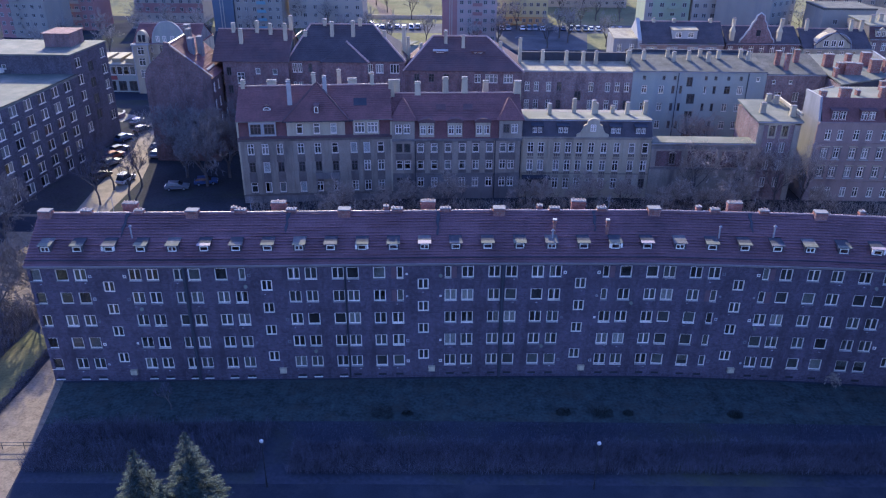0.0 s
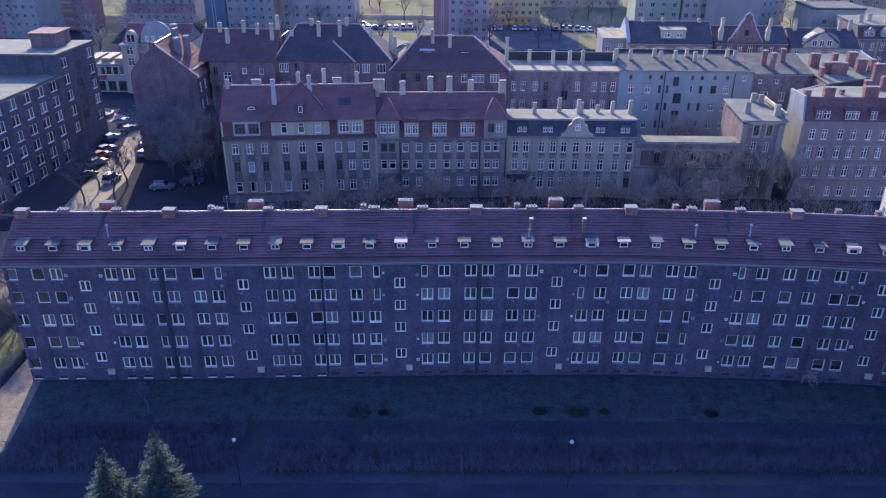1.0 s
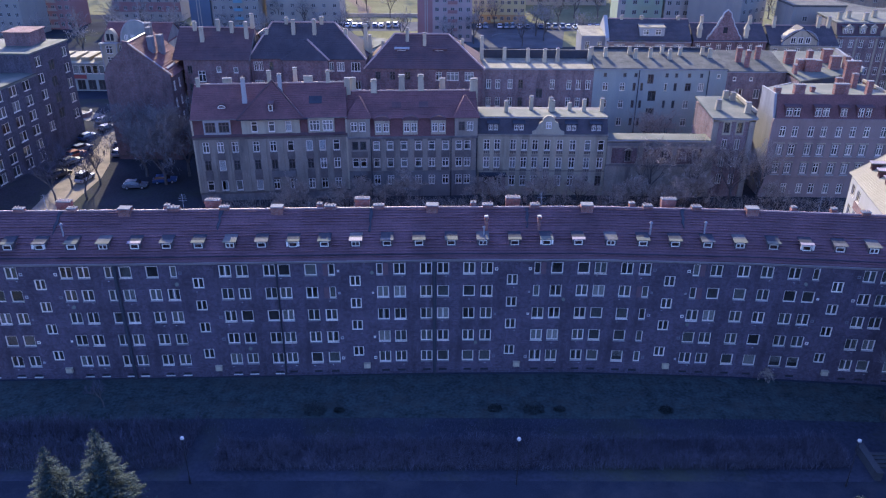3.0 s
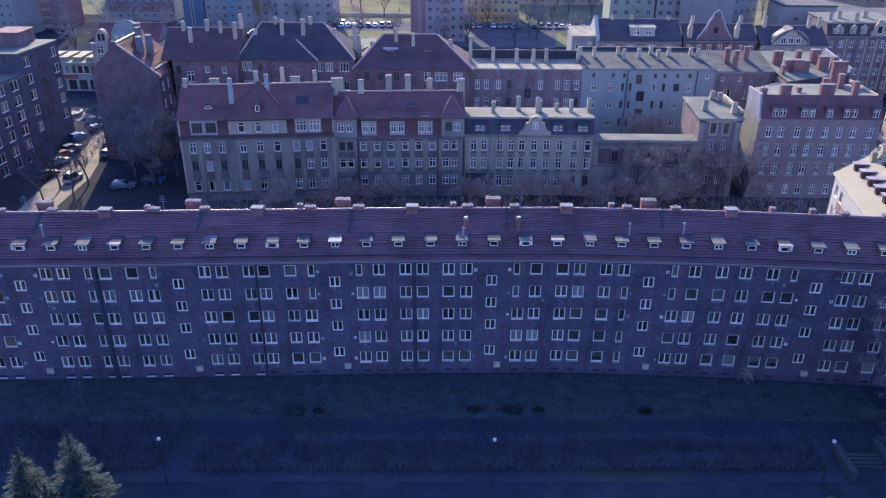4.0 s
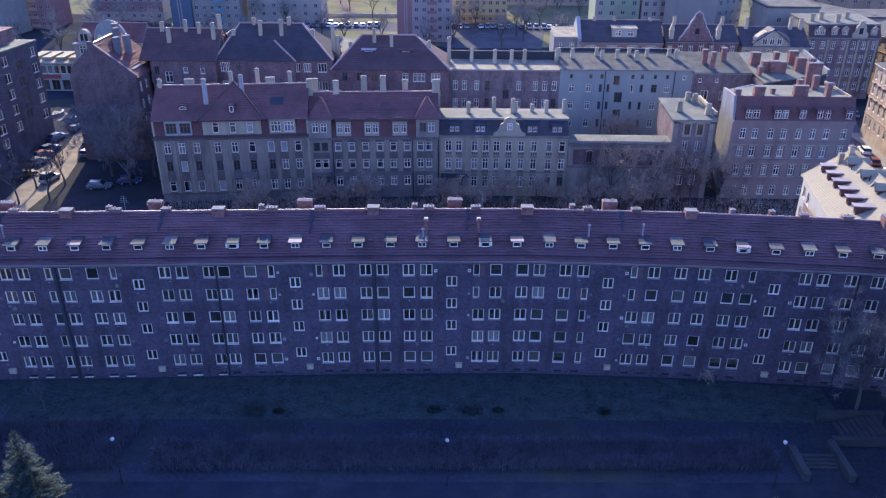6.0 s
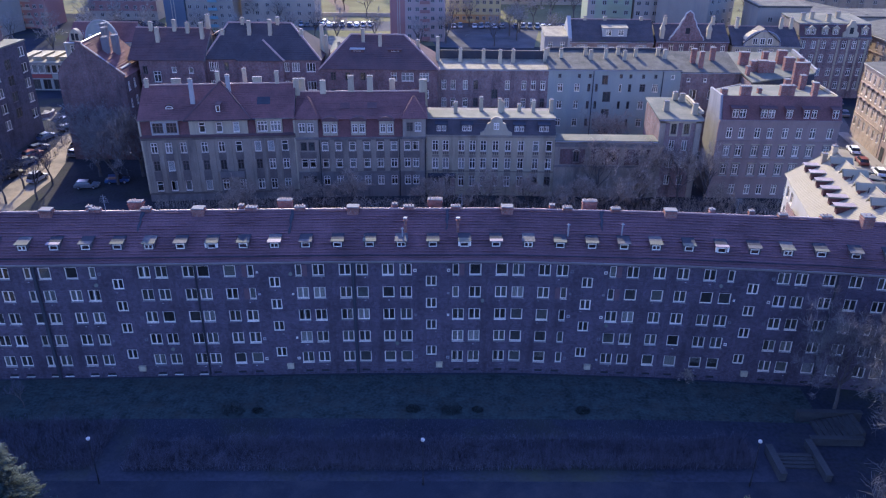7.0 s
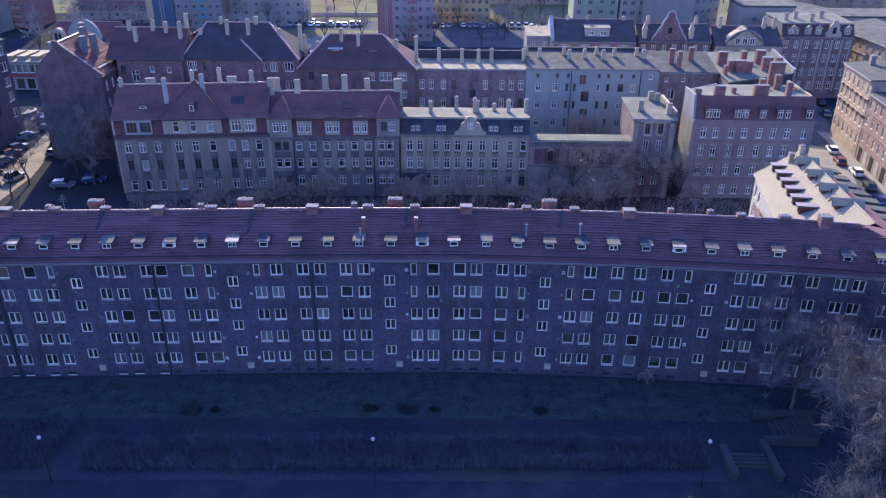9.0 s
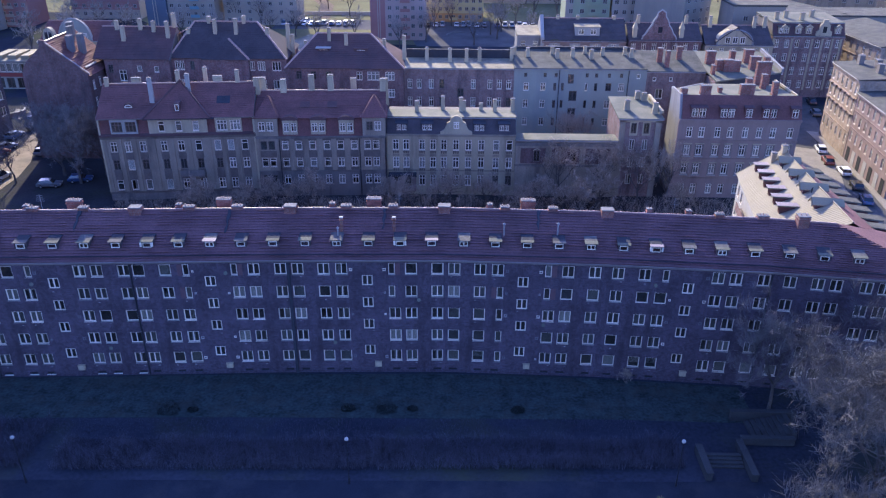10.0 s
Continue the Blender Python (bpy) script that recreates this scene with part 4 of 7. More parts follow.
for x0, x1, cs, ww, kd in ((1.95, 6.4, (1.1, 3.35), 1.75, "six*"), (8.2, 17.85, (2.1, 4.95, 7.75), 1.05, "bar"), (19.2, 23.6, (1.1, 3.3), 1.7, "six")):
    w = x1 - x0
    ws = [(c, 13.6, ww, 1.8, kd if not (kd == "bar" and c > 7) else "bar+") for c in cs]
    facade(b1, pose(x0, -0.12, 0), w, 12.3, 14.95, ws, STUCCO_BEIGE, rng, "attic_front", thick=0.3)
    if ww > 1.5:
        for c in cs:
            bm = bmesh.new()
            plate(bm, x0 + c - 1.08, x0 + c + 1.08, 12.45, 14.8, [(x0 + c - 0.89, x0 + c + 0.89, 12.68, 14.52)], -0.2, -0.123)
            part("surround", bm, STUCCO_WHITE if kd == "six*" else STUCCO_BEIGE, b1)
bm = bmesh.new()
box(bm, -0.1, 25.8, -0.45, 0.9, 14.96, 15.1)
part("eave_board", bm, STUCCO_DARK, b1)
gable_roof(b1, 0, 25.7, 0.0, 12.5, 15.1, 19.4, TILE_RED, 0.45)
bm = bmesh.new()
courses(bm, (7.7, -1.0, 15.15), (18.7, -1.0, 15.15), (13.15, 5.2, 20.1), (13.25, 5.2, 20.1), 0.4)
part("cross_roof", bm, TILE_RED, b1, "triangular red tiled front slope")
# Dark tile along both edges holds the shade lines of the front slope.
bm = bmesh.new()
extrude_poly(bm, [(7.7, -1.0, 15.1), (13.2, 5.2, 20.05), (13.2, 6.4, 19.3), (8.0, -0.4, 15.1)], (0.1, 0, 0))
part("verge", bm, TILE_DARK, b1)
bm = bmesh.new()
extrude_poly(bm, [(18.7, -1.0, 15.1), (13.2, 5.2, 20.05), (13.2, 6.4, 19.3), (18.4, -0.4, 15.1)], (-0.1, 0, 0))
part("verge", bm, TILE_DARK, b1)
bm = bmesh.new()
tube(bm, [(7.7, -1.0, 15.2), (13.2, 5.2, 20.15)], [0.17, 0.17], 6)
part("hip", bm, TILE_DARK, b1)
bm = bmesh.new()
tube(bm, [(13.2, 5.2, 20.15), (18.7, -1.0, 15.2)], [0.17, 0.17], 6)
part("hip", bm, TILE_DARK, b1)
bm = bmesh.new()
extrude_poly(bm, [(7.6, -0.99, 14.97), (19.3, -0.99, 14.97), (19.3, -0.46, 14.97), (7.6, -0.46, 14.97)], (0, 0, 0.16))
part("gable_eave", bm, TAR, b1, "dark eave under the front slope")
bm = bmesh.new()
box(bm, 12.9, 13.6, 0.2, 2.6, 16.0, 17.35), box(bm, 12.8, 13.7, -0.08, 3.0, 17.354, 17.5)
sd = part("roof_dormer", bm, TILE_DARK, b1, "small tiled dormer with a white window")
window(b1, pose(13.25, 0.02, 16.75), 0.68, 1.1, "single", 0.1, None, False)
for x, y, z1 in ((0.7, 6.0, 20.5), (5.5, 6.6, 20.3), (8.75, 2.7, 21.2), (12.7, 5.9, 21.6), (14.6, 4.3, 21.4), (16.9, 8.0, 21.6), (19.2, 6.6, 20.4), (22.6, 6.4, 21.4)):
    chimney(b1, x, y, 16.0, z1, 0.75 if x in (5.5, 19.2) else 0.3, 0.3, STUCCO_WHITE if x in (8.75, 14.6) else STUCCO_BEIGE, 1, CONCRETE)
bm = bmesh.new()
tube(bm, [(5.0, 1.6, 16.6), (5.0, 2.4, 16.75)], [0.75, 0.6], 12)
part("eyebrow_dormer", bm, TILE_DARK, b1)
bm = bmesh.new()
tube(bm, [(5.0 + 0.6 * math.cos(math.pi * k / 8), 1.5, 16.5 + 0.45 * math.sin(math.pi * k / 8)) for k in range(9)], [0.07] * 9, 6)
tube(bm, [(4.4, 1.5, 16.5), (5.6, 1.5, 16.5)], [0.07, 0.07], 6)
part("eyebrow_frame", bm, WHITE, b1)
bm = bmesh.new()
extrude_poly(bm, [(19.4, 2.2, 16.75), (21.6, 2.2, 16.75), (21.6, 3.5, 17.68), (19.4, 3.5, 17.68)], (0, -0.06, 0.1))
part("roof_hatch", bm, TAR, b1, "dark tarred roof hatch")
bm = bmesh.new()
box(bm, 12.6, 16.6, -1.3, -0.003, 4.9, 5.15), box(bm, 12.6, 12.8, -1.3, -1.1, 0, 4.896), box(bm, 16.4, 16.6, -1.3, -1.1, 0, 4.896)
box(bm, 12.6, 16.6, -1.3, -1.22, 5.154, 6.0)
part("porch", bm, STUCCO_DARK, b1, "dark porch with a balcony above the door")

# tenement with corner turrets and mansard
b2 = thing("tenement", pose(-11.6, 127.1, -0.42, 0, 0, 3.6) @ Matrix.Diagonal((1.018, 1, 1, 1)), "grey tenement with red mansard and two corner roofs", "tenement", "tenements of the middle row")
xs = [1.25, 2.6, 4.87, 7.2, 9.55, 12.0, 14.3, 16.65, 18.95, 20.4]
ROW1 = ("single*", "single*") + ("bar",) * 8
ROW2 = ("bar", "bar", "bar", "bar", "bar", "bar", "cross", "cross", "cross", "cross")
ROW3 = ("cross*", "cross*") + ("cross",) * 8
ws = [(x, z, 1.1, 1.6, k) for z, row in ((9.9, ROW1), (6.8, ROW2)) for x, k in zip(xs, row)]
facade(b2, Matrix(), 22.1, 5.0, 11.4, ws, STUCCO_GREY, rng)
facade(b2, Matrix(), 22.1, 0, 4.997, [(x, 3.6, 1.1, 1.7, k) for x, k in zip(xs, ROW3)], STUCCO_DARK, rng, "base_wall")
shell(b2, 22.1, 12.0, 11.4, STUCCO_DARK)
band(b2, 22.1, 11.2, 0.4, 0.3, STUCCO_DARK)
band(b2, 22.1, 5.0, 0.25, 0.12, STUCCO_DARK, name="string_course")
pilasters(b2, (0.3, 3.75, 6.05, 8.4, 10.8, 13.15, 15.5, 17.75, 21.8), 5.3, 11.1, 0.55, 0.12, STUCCO_GREY)
bm = bmesh.new()
courses(bm, (3.9, -0.05, 11.6), (18.2, -0.05, 11.6), (3.9, 0.8, 14.7), (18.2, 0.8, 14.7), 0.4)
part("mansard", bm, TILE_RED, b2, "steep red tiled lower roof")
bm = bmesh.new()
box(bm, 0.02, 22.08, 0.95, 11.9, 11.3, 14.6)
part("attic_wall", bm, STUCCO_DARK, b2)
for x0 in (0.0, 18.2):
    facade(b2, pose(x0, -0.15, 0), 3.9, 11.6, 14.9, [(1.2, 13.35, 1.1, 1.6, "cross" if x0 < 1 else "cross*"), (2.6, 13.35, 1.1, 1.6, "cross")], STUCCO_GREY, rng, "turret_wall")
    bm = bmesh.new()
    c = (x0 + 1.95, 4.2, 17.7)
    q = [(x0 - 0.3, -0.5, 14.9), (x0 + 4.2, -0.5, 14.9), (x0 + 4.2, 6, 15.2), (x0 - 0.3, 6, 15.2)]
    for k in range(4):
        courses(bm, q[k], q[(k + 1) % 4], c, c, 0.4)
    part("turret_roof", bm, TILE_RED, b2)
gable_roof(b2, 0, 22.1, 0.6, 11.4, 14.7, 18.0, TILE_RED, 0.4)
for x in (5.95, 10.7, 15.45):
    wall_dormer(b2, x, -0.1, 11.9, 14.4, 2.5, 1.6, STUCCO_BEIGE, TILE_DARK, 2, True, 0.95, 1.5)
for x in (8.4, 13.0):
    bm = bmesh.new()
    extrude_poly(bm, [(x - 0.8, 2.2, 15.95), (x + 0.8, 2.2, 15.95), (x + 0.8, 3.4, 16.65), (x - 0.8, 3.4, 16.65)], (0, -0.06, 0.1))
    part("roof_hatch", bm, TILE_DARK, b2)
for x, y, z1 in ((0.0, 5.5, 20.4), (0.9, 6.4, 20.2), (4.5, 5.8, 20.0), (9.3, 6.2, 20.7), (12.6, 6.2, 20.7), (16.4, 8, 19.6), (21.6, 6.0, 20.0), (22.0, 7.0, 19.8)):
    chimney(b2, x, y, 15.0, z1, 0.45, 0.35, STUCCO_BEIGE, 1)

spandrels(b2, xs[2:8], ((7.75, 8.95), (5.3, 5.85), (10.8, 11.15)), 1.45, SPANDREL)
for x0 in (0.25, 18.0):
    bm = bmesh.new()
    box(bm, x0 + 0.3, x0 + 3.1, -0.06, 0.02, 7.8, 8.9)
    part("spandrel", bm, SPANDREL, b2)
for x in (3.95, 17.6, 22.0):
    bm = bmesh.new()
    tube(bm, [(x, -0.2, 0.1), (x, -0.2, 11.2)], [0.08, 0.08], 6)
    part("drainpipe", bm, IRON, b2)

# tenement with slate mansard and shaped gable
b3 = thing("tenement", pose(10.9, 129.0, -0.6, 0, 0, 0.5) @ Matrix.Diagonal((1.027, 1, 1, 1)), "beige tenement with slate mansard and curved gable", "tenement", "tenements of the middle row")
xs = [1.58, 3.35, 6.07, 7.95, 9.8, 11.87, 14.0, 16.2, 18.75, 21.0]
ws = [(x, 9.95, 1.05, 1.9, "bar" if x > 18 else "cross") for x in xs] + [(x, 6.7, 1.05, 1.95, "cross") for x in xs]
ws += [(x, 3.35, 1.05, 1.95, "cross*" if x > 18 else "cross") for x in xs[2:]] + [(1.6, 2.75, 1.15, 2.7, "single*"), (3.6, 2.75, 1.2, 2.7, "two*")]
facade(b3, Matrix(), 22.0, 0, 11.8, ws, STUCCO_BEIGE, rng)
# porch with canopy and steps
bm = bmesh.new()
box(bm, 0.3, 5.1, -1.5, -0.003, 4.62, 4.82), box(bm, 0.2, 5.2, -1.6, -1.4, 4.55, 4.618)
porch = part("canopy", bm, TAR, b3, "dark canopy over the door")
bm = bmesh.new()
for a0, a1 in ((0.35, 0.95), (2.25, 2.9), (4.3, 5.0)):
    box(bm, a0, a1, -0.12, -0.003, 1.2, 4.5)
part("door_surround", bm, STUCCO_ROSE, b3, "pinkish plaster round the door")
for k in range(6):
    bm = bmesh.new()
    box(bm, 2.6 + 0.42 * k, 3.01 + 0.42 * k, -1.5, -0.13, 0.0, 1.15 - 0.18 * k)
    part("step", bm, CONCRETE, b3)
bm = bmesh.new()
tube(bm, [(2.4, -1.55, 2.2), (3.0, -1.55, 2.1), (5.3, -1.55, 1.0)], [0.06, 0.06, 0.06], 6)
part("handrail", bm, IRON, b3)
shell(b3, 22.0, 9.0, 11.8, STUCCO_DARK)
band(b3, 22.0, 11.55, 0.4, 0.3, STUCCO_GREY)
band(b3, 22.0, 5.1, 0.22, 0.1, STUCCO_GREY, name="string_course")
pilasters(b3, (0.45, 4.75, 7.0, 8.9, 10.85, 12.95, 15.1, 17.45, 19.9), 5.4, 11.5, 0.4, 0.12, STUCCO_BEIGE)
for x in xs:
    for z in (8.75, 5.45):
        for d in (-0.36, 0, 0.36):
            bm = bmesh.new()
            taper(bm, x + d, -0.1, z - 0.35, z + 0.1, 0.08, 0.09, 0.14, 0.12)
            part("bracket", bm, SPANDREL, b3)
bm = bmesh.new()
courses(bm, (0, -0.05, 12.0), (22, -0.05, 12.0), (0, 1.7, 14.4), (22, 1.7, 14.4), 0.35)
part("mansard", bm, SLATE, b3, "dark slate mansard slope")
bm = bmesh.new()
extrude_poly(bm, [(0.02, 0.3, 11.7), (0.02, 9, 11.7), (0.02, 9, 14.2), (0.02, 1.75, 14.3)], (21.96, 0, 0))
part("attic_wall", bm, STUCCO_DARK, b3)
flat_roof(b3, 0, 22, 1.7, 9.0, 14.4, 13.9, FELT_MID)
for x in (2.6, 6.95, 15.8, 20.0):
    wall_dormer(b3, x, 0.25, 12.45, 13.65, 1.75, 1.2, SLATE, TAR, 2, False, 0.72, 0.95)
bm = bmesh.new()
prof = [(-2.7, 0), (-2.7, 0.5), (-2.1, 0.75), (-1.75, 1.4), (-1.55, 2.1), (-1.05, 2.35), (-0.95, 2.9), (-0.5, 3.25), (0, 3.4), (0.5, 3.25), (0.95, 2.9), (1.05, 2.35), (1.55, 2.1), (1.75, 1.4), (2.1, 0.75), (2.7, 0.5), (2.7, 0)]
extrude_poly(bm, [(11.9 + a, -0.2, 11.9 + b) for a, b in prof], (0, 0.5, 0))
part("shaped_gable", bm, STUCCO_BEIGE, b3, "curved stucco gable")
bm = bmesh.new()
frame_build(0.9, 1.2, "cross", 0.1)(bm)
bmesh.ops.translate(bm, verts=bm.verts, vec=(11.9, -0.28, 13.6))
part("gable_window", bm, WHITE, b3)
for x, z1 in ((5.0, 16.3), (9.5, 16.7), (12.7, 16.8), (13.2, 16.2), (16.2, 15.5), (18.6, 16.4), (21.7, 16.6)):
    chimney(b3, x, rng.uniform(5, 7.5), 13.8, z1, 0.28, 0.35, STUCCO_BEIGE, 1)

spandrels(b3, xs, ((7.9, 8.2), (4.4, 4.95)), 1.15, STUCCO_GREY)

# low brick annex
b4 = thing("annex", pose(33.5, 129.0, -0.75) @ Matrix.Diagonal((1.02, 1, 1, 1)), "low soot-stained brick annex with arched niches", "annex", "tenements of the middle row")
niches = ((0.95, 5.2), (6.3, 11.1), (12.1, 16.4))
ws = [(x, 8.3, 1.05, 2.0, "two") for x in (3.75, 7.5, 10.0, 15.2)]
facade(b4, Matrix(), 17.4, 0, 11.2, ws, STUCCO_GREY, rng, sill=False, frame_mat=FRAME_BROWN)
for x0, x1 in niches:
    bm = bmesh.new()
    plate(bm, x0, x1, 6.95, 9.75, [(x - 0.56, x + 0.56, 7.25, 9.35) for x, *_ in ws if x0 < x < x1], -0.05, 0.02)
    part("brick_panel", bm, BRICK_GABLE, b4, "dark red brick panel between plaster piers")
for x, *_ in ws:
    bm = bmesh.new()
    tube(bm, [(x + 0.62 * math.cos(math.pi * k / 8), -0.09, 9.3 + 0.35 * math.sin(math.pi * k / 8)) for k in range(9)], [0.09] * 9, 6)
    part("window_arch", bm, STUCCO_BEIGE, b4)
shell(b4, 17.4, 3.6, 11.2, BRICK_OLD)
flat_roof(b4, 0, 17.4, 0, 3.6, 11.2, 11.1, FELT_MID, 0.3)
band(b4, 17.0, 10.2, 0.6, 0.2, STUCCO_DARK)
band(b4, 17.0, 6.4, 0.4, 0.15, STUCCO_DARK, name="string_course")
bm = bmesh.new()
box(bm, 0.003, 16.99, -0.12, -0.003, 0.0, 6.39)
part("plaster_base", bm, STUCCO_GREY, b4)
pilasters(b4, (0.4, 5.75, 11.6, 16.9), 6.8, 10.2, 0.7, 0.15, STUCCO_GREY)

# narrow brick tower house
b5 = thing("stair_tower", pose(51.3, 129.3, -0.85), "narrow brick house with stucco corners and flat roof", "tenement", "tenements of the middle row")
facade(b5, Matrix(), 7.2, 0, 15.2, [(x, z, 0.95, 1.9, "two" if z < 12 else "two*") for z in (13.6, 10.6, 7.4, 4.2) for x in (2.5, 4.7)], BRICK_OLD, rng, sill=False)
shell(b5, 7.2, 11.0, 15.2, BRICK_OLD)
flat_roof(b5, -0.2, 7.4, 0, 11.2, 15.2, 15.9, FELT_MID, 0.4)
pilasters(b5, (0.5, 6.7), 0, 15.0, 1.0, 0.15, STUCCO_GREY)
band(b5, 7.2, 14.75, 0.4, 0.2, STUCCO_BEIGE)
for x in (2.5, 4.7):
    bm = bmesh.new()
    plate(bm, x - 0.7, x + 0.7, 12.3, 14.72, [(x - 0.48, x + 0.48, 12.65, 14.55)], -0.1, 0.02)
    part("surround", bm, STUCCO_BEIGE, b5)
for x, y in ((1.8, 4.0), (6.4, 2.4), (5.8, 9.0), (4.8, 10.0)):
    chimney(b5, x, y, 15.2, 17.4, 0.4, 0.35, STUCCO_BEIGE, 1)
bm = bmesh.new()
box(bm, 6.9, 7.35, 0.2, 11.0, 16.2, 16.7)
part("parapet", bm, STUCCO_BEIGE, b5)

# red mansard tenement
b6 = thing("tenement", pose(61.4, 129.3, -0.92), "rose stuccoed tenement with red mansard and brick chimneys", "tenement", "tenements of the middle row")
xs = [2.05, 4.15, 6.9, 9.07, 11.65, 14.05, 16.4, 19.35]
facade(b6, Matrix(), 20.8, 0, 15.3, grid_wins(xs, (13.1, 9.85, 6.42, 2.65), 1.02, 1.8), STUCCO_ROSE, rng)
shell(b6, 20.8, 12.5, 15.3, RENDER_LIGHT, False, True, False)
part("side_wall", wall_bm(6.8, 0, 15.3, [], 0.35), RENDER_LIGHT, b6).matrix_basis = pose(0, 7.16, 0, 0, 0, -90)
bm = bmesh.new()
extrude_poly(bm, [(0.0, 7.17, 0), (7.0, 12.1, 0), (7.0, 12.1, 18.6), (0.0, 7.17, 18.6)], (0, 0.35, 0)), box(bm, 7.01, 20.4, 12.1, 12.5, 0, 18.1)
part("back_wall", bm, RENDER_LIGHT, b6)
bm = bmesh.new()
extrude_poly(bm, [(0.0, 0.2, 15.3), (0.0, 7.5, 15.3), (0.0, 7.5, 19.2), (0.0, 1.4, 19.4)], (0.4, 0, 0))
part("gable_wall", bm, RENDER_LIGHT, b6, "pale rendered firewall")
band(b6, 20.8, 15.0, 0.45, 0.35, STUCCO_ROSE)
for z in (4.55, 8.2, 11.55):
    band(b6, 20.8, z, 0.2, 0.1, STUCCO_ROSE, name="string_course")
for x, z, a, b, k in grid_wins(xs, (9.85, 6.42), 1.15, 1.95):
    bm = bmesh.new()
    box(bm, x - 0.75, x + 0.75, -0.22, 0.02, z + 1.12, z + 1.27)
    part("window_hood", bm, STUCCO_BEIGE, b6)
    bm = bmesh.new()
    box(bm, x - 0.72, x + 0.72, -0.24, 0.02, z - 1.22, z - 1.08)
    part("window_ledge", bm, STUCCO_WHITE, b6)
    for u in (-0.66, 0.66):
        bm = bmesh.new()
        box(bm, x + u - 0.07, x + u + 0.07, -0.08, 0.02, z - 1.07, z + 1.1)
        part("window_jamb", bm, STUCCO_DARK, b6)
bm = bmesh.new()
courses(bm, (0.45, -0.1, 15.45), (20.8, -0.1, 15.45), (0.45, 1.7, 19.2), (20.8, 1.7, 19.2), 0.4)
courses(bm, (20.8, -0.1, 15.45), (20.8, 12.5, 15.45), (20.0, 1.7, 19.2), (20.0, 12.5, 19.2), 0.4)
part("mansard", bm, TILE_RED, b6, "steep red tiled lower roof")
bm = bmesh.new()
extrude_poly(bm, [(0.42, 1.8, 18.9), (20.3, 1.8, 18.9), (20.3, 12.5, 18.2), (7.4, 12.5, 18.2), (0.42, 7.5, 18.5)], (0, 0, 0.2))
part("roof", bm, FELT_MID, b6)
for x, n, wd in ((3.2, 2, 1.1), (8.1, 2, 1.1), (11.75, 1, 1.1), (15.3, 2, 0.95), (19.6, 1, 1.1)):
    wall_dormer(b6, x, -0.02, 15.75, 17.35, 1.2 * n + 0.15, 1.3, TILE_RED, TILE_DARK, n, False, wd, 1.4)
bm = bmesh.new()
box(bm, 19.95, 20.25, 2, 12.5, 18.9, 19.3)
part("parapet", bm, STUCCO_BEIGE, b6)
for x, y, a, z1 in ((4.5, 2.6, 0.9, 20.6), (11.6, 2.6, 1.2, 20.8), (16.3, 2.6, 0.45, 21.3), (17.4, 12.0, 1.3, 22.6), (16.4, 8.3, 0.45, 21.2), (1.0, 3.0, 0.5, 20.0), (14.2, 9.4, 0.5, 20.2), (7.6, 4.5, 0.3, 19.8)):
    chimney(b6, x, y, 18.0, z1, a, 0.45, CHIM_BRICK, 2 if a > 0.5 else 1)

# ---- second row ----
c4 = thing("tenement", pose(12.3, 154.5, -0.3) @ Matrix.Diagonal((1.031, 1, 1, 1)), "brown brick tenement with sunlit pale flat roof", "tenement", "tenements of the back row")
facade(c4, Matrix(), 21.6, 0, 17.0, [(x, z, 0.95, 1.9, k) for z in (13.95, 10.3, 6.6) for x, k in ((1.15, "cross"), (2.95, "cross"), (5.35, "cross"), (7.4, "cross*"), (13.6, "cross"), (16.85, "cross"), (18.7, "cross"), (20.55, "cross*" if z < 12 else "cross"))] + [(11.1, z, 1.3, 2.0, "two*") for z in (12.1, 8.5)], BRICK_OLD, rng)
shell(c4, 21.6, 8.0, 17.0, BRICK_OLD)
flat_roof(c4, 0, 21.6, 0, 6.8, 17.0, 17.5, FELT_PALE)
bm = bmesh.new()
box(bm, 0.1, 21.3, 6.85, 7.5, 16.9, 19.4)
part("rear_parapet", bm, TAR, c4, "dark tarred wall along the roof's back")
for x in (4.3, 8.9, 12.2, 14.8, 21.2):
    chimney(c4, x, rng.uniform(3.6, 5), 17.4, 20.2, 0.3, 0.3, STUCCO_BEIGE, 1)

c5 = thing("tenement", pose(34.5, 154.4, -0.42), "blue-grey plastered tenement with grey felt roof", "tenement", "tenements of the back row")
ws = [(x, 16.1, 0.62, 0.85, "single*") for x in (2.3, 6.2, 8.4, 14.6, 16.5, 19.05, 21.5)] + [(24.9, 16.0, 0.75, 0.9, "single")]
for z in (13.75, 10.2, 6.5):
    ws += [(x, z, w, 1.6, k) for x, w, k in ((2.5, 1.05, "cross"), (5.9, 1.05, "cross"), (8.28, 0.6, "two*"), (9.8, 0.55, "single*"), (14.6, 0.55, "single" if z > 13 else "single*"), (16.5, 0.62, "single*"), (19.05, 1.15, "cross*" if z > 13 else "cross"), (21.6, 1.2, "six"))]
ws += [(11.4, 15.35, 1.2, 1.9, "two*")] + [(12.0, z, 1.6, 2.1, "two*") for z in (11.9, 8.3, 4.6)]
facade(c5, Matrix(), 26.55, 0, 17.3, ws, STUCCO_BLUE, rng)
shell(c5, 26.55, 10.5, 17.3, STUCCO_BLUE)
flat_roof(c5, 0, 26.4, 0, 10.5, 17.3, 18.9, FELT)
bm = bmesh.new()
box(bm, 0.1, 25.7, 10.3, 10.9, 18.7, 19.6)
part("parapet", bm, TAR, c5)
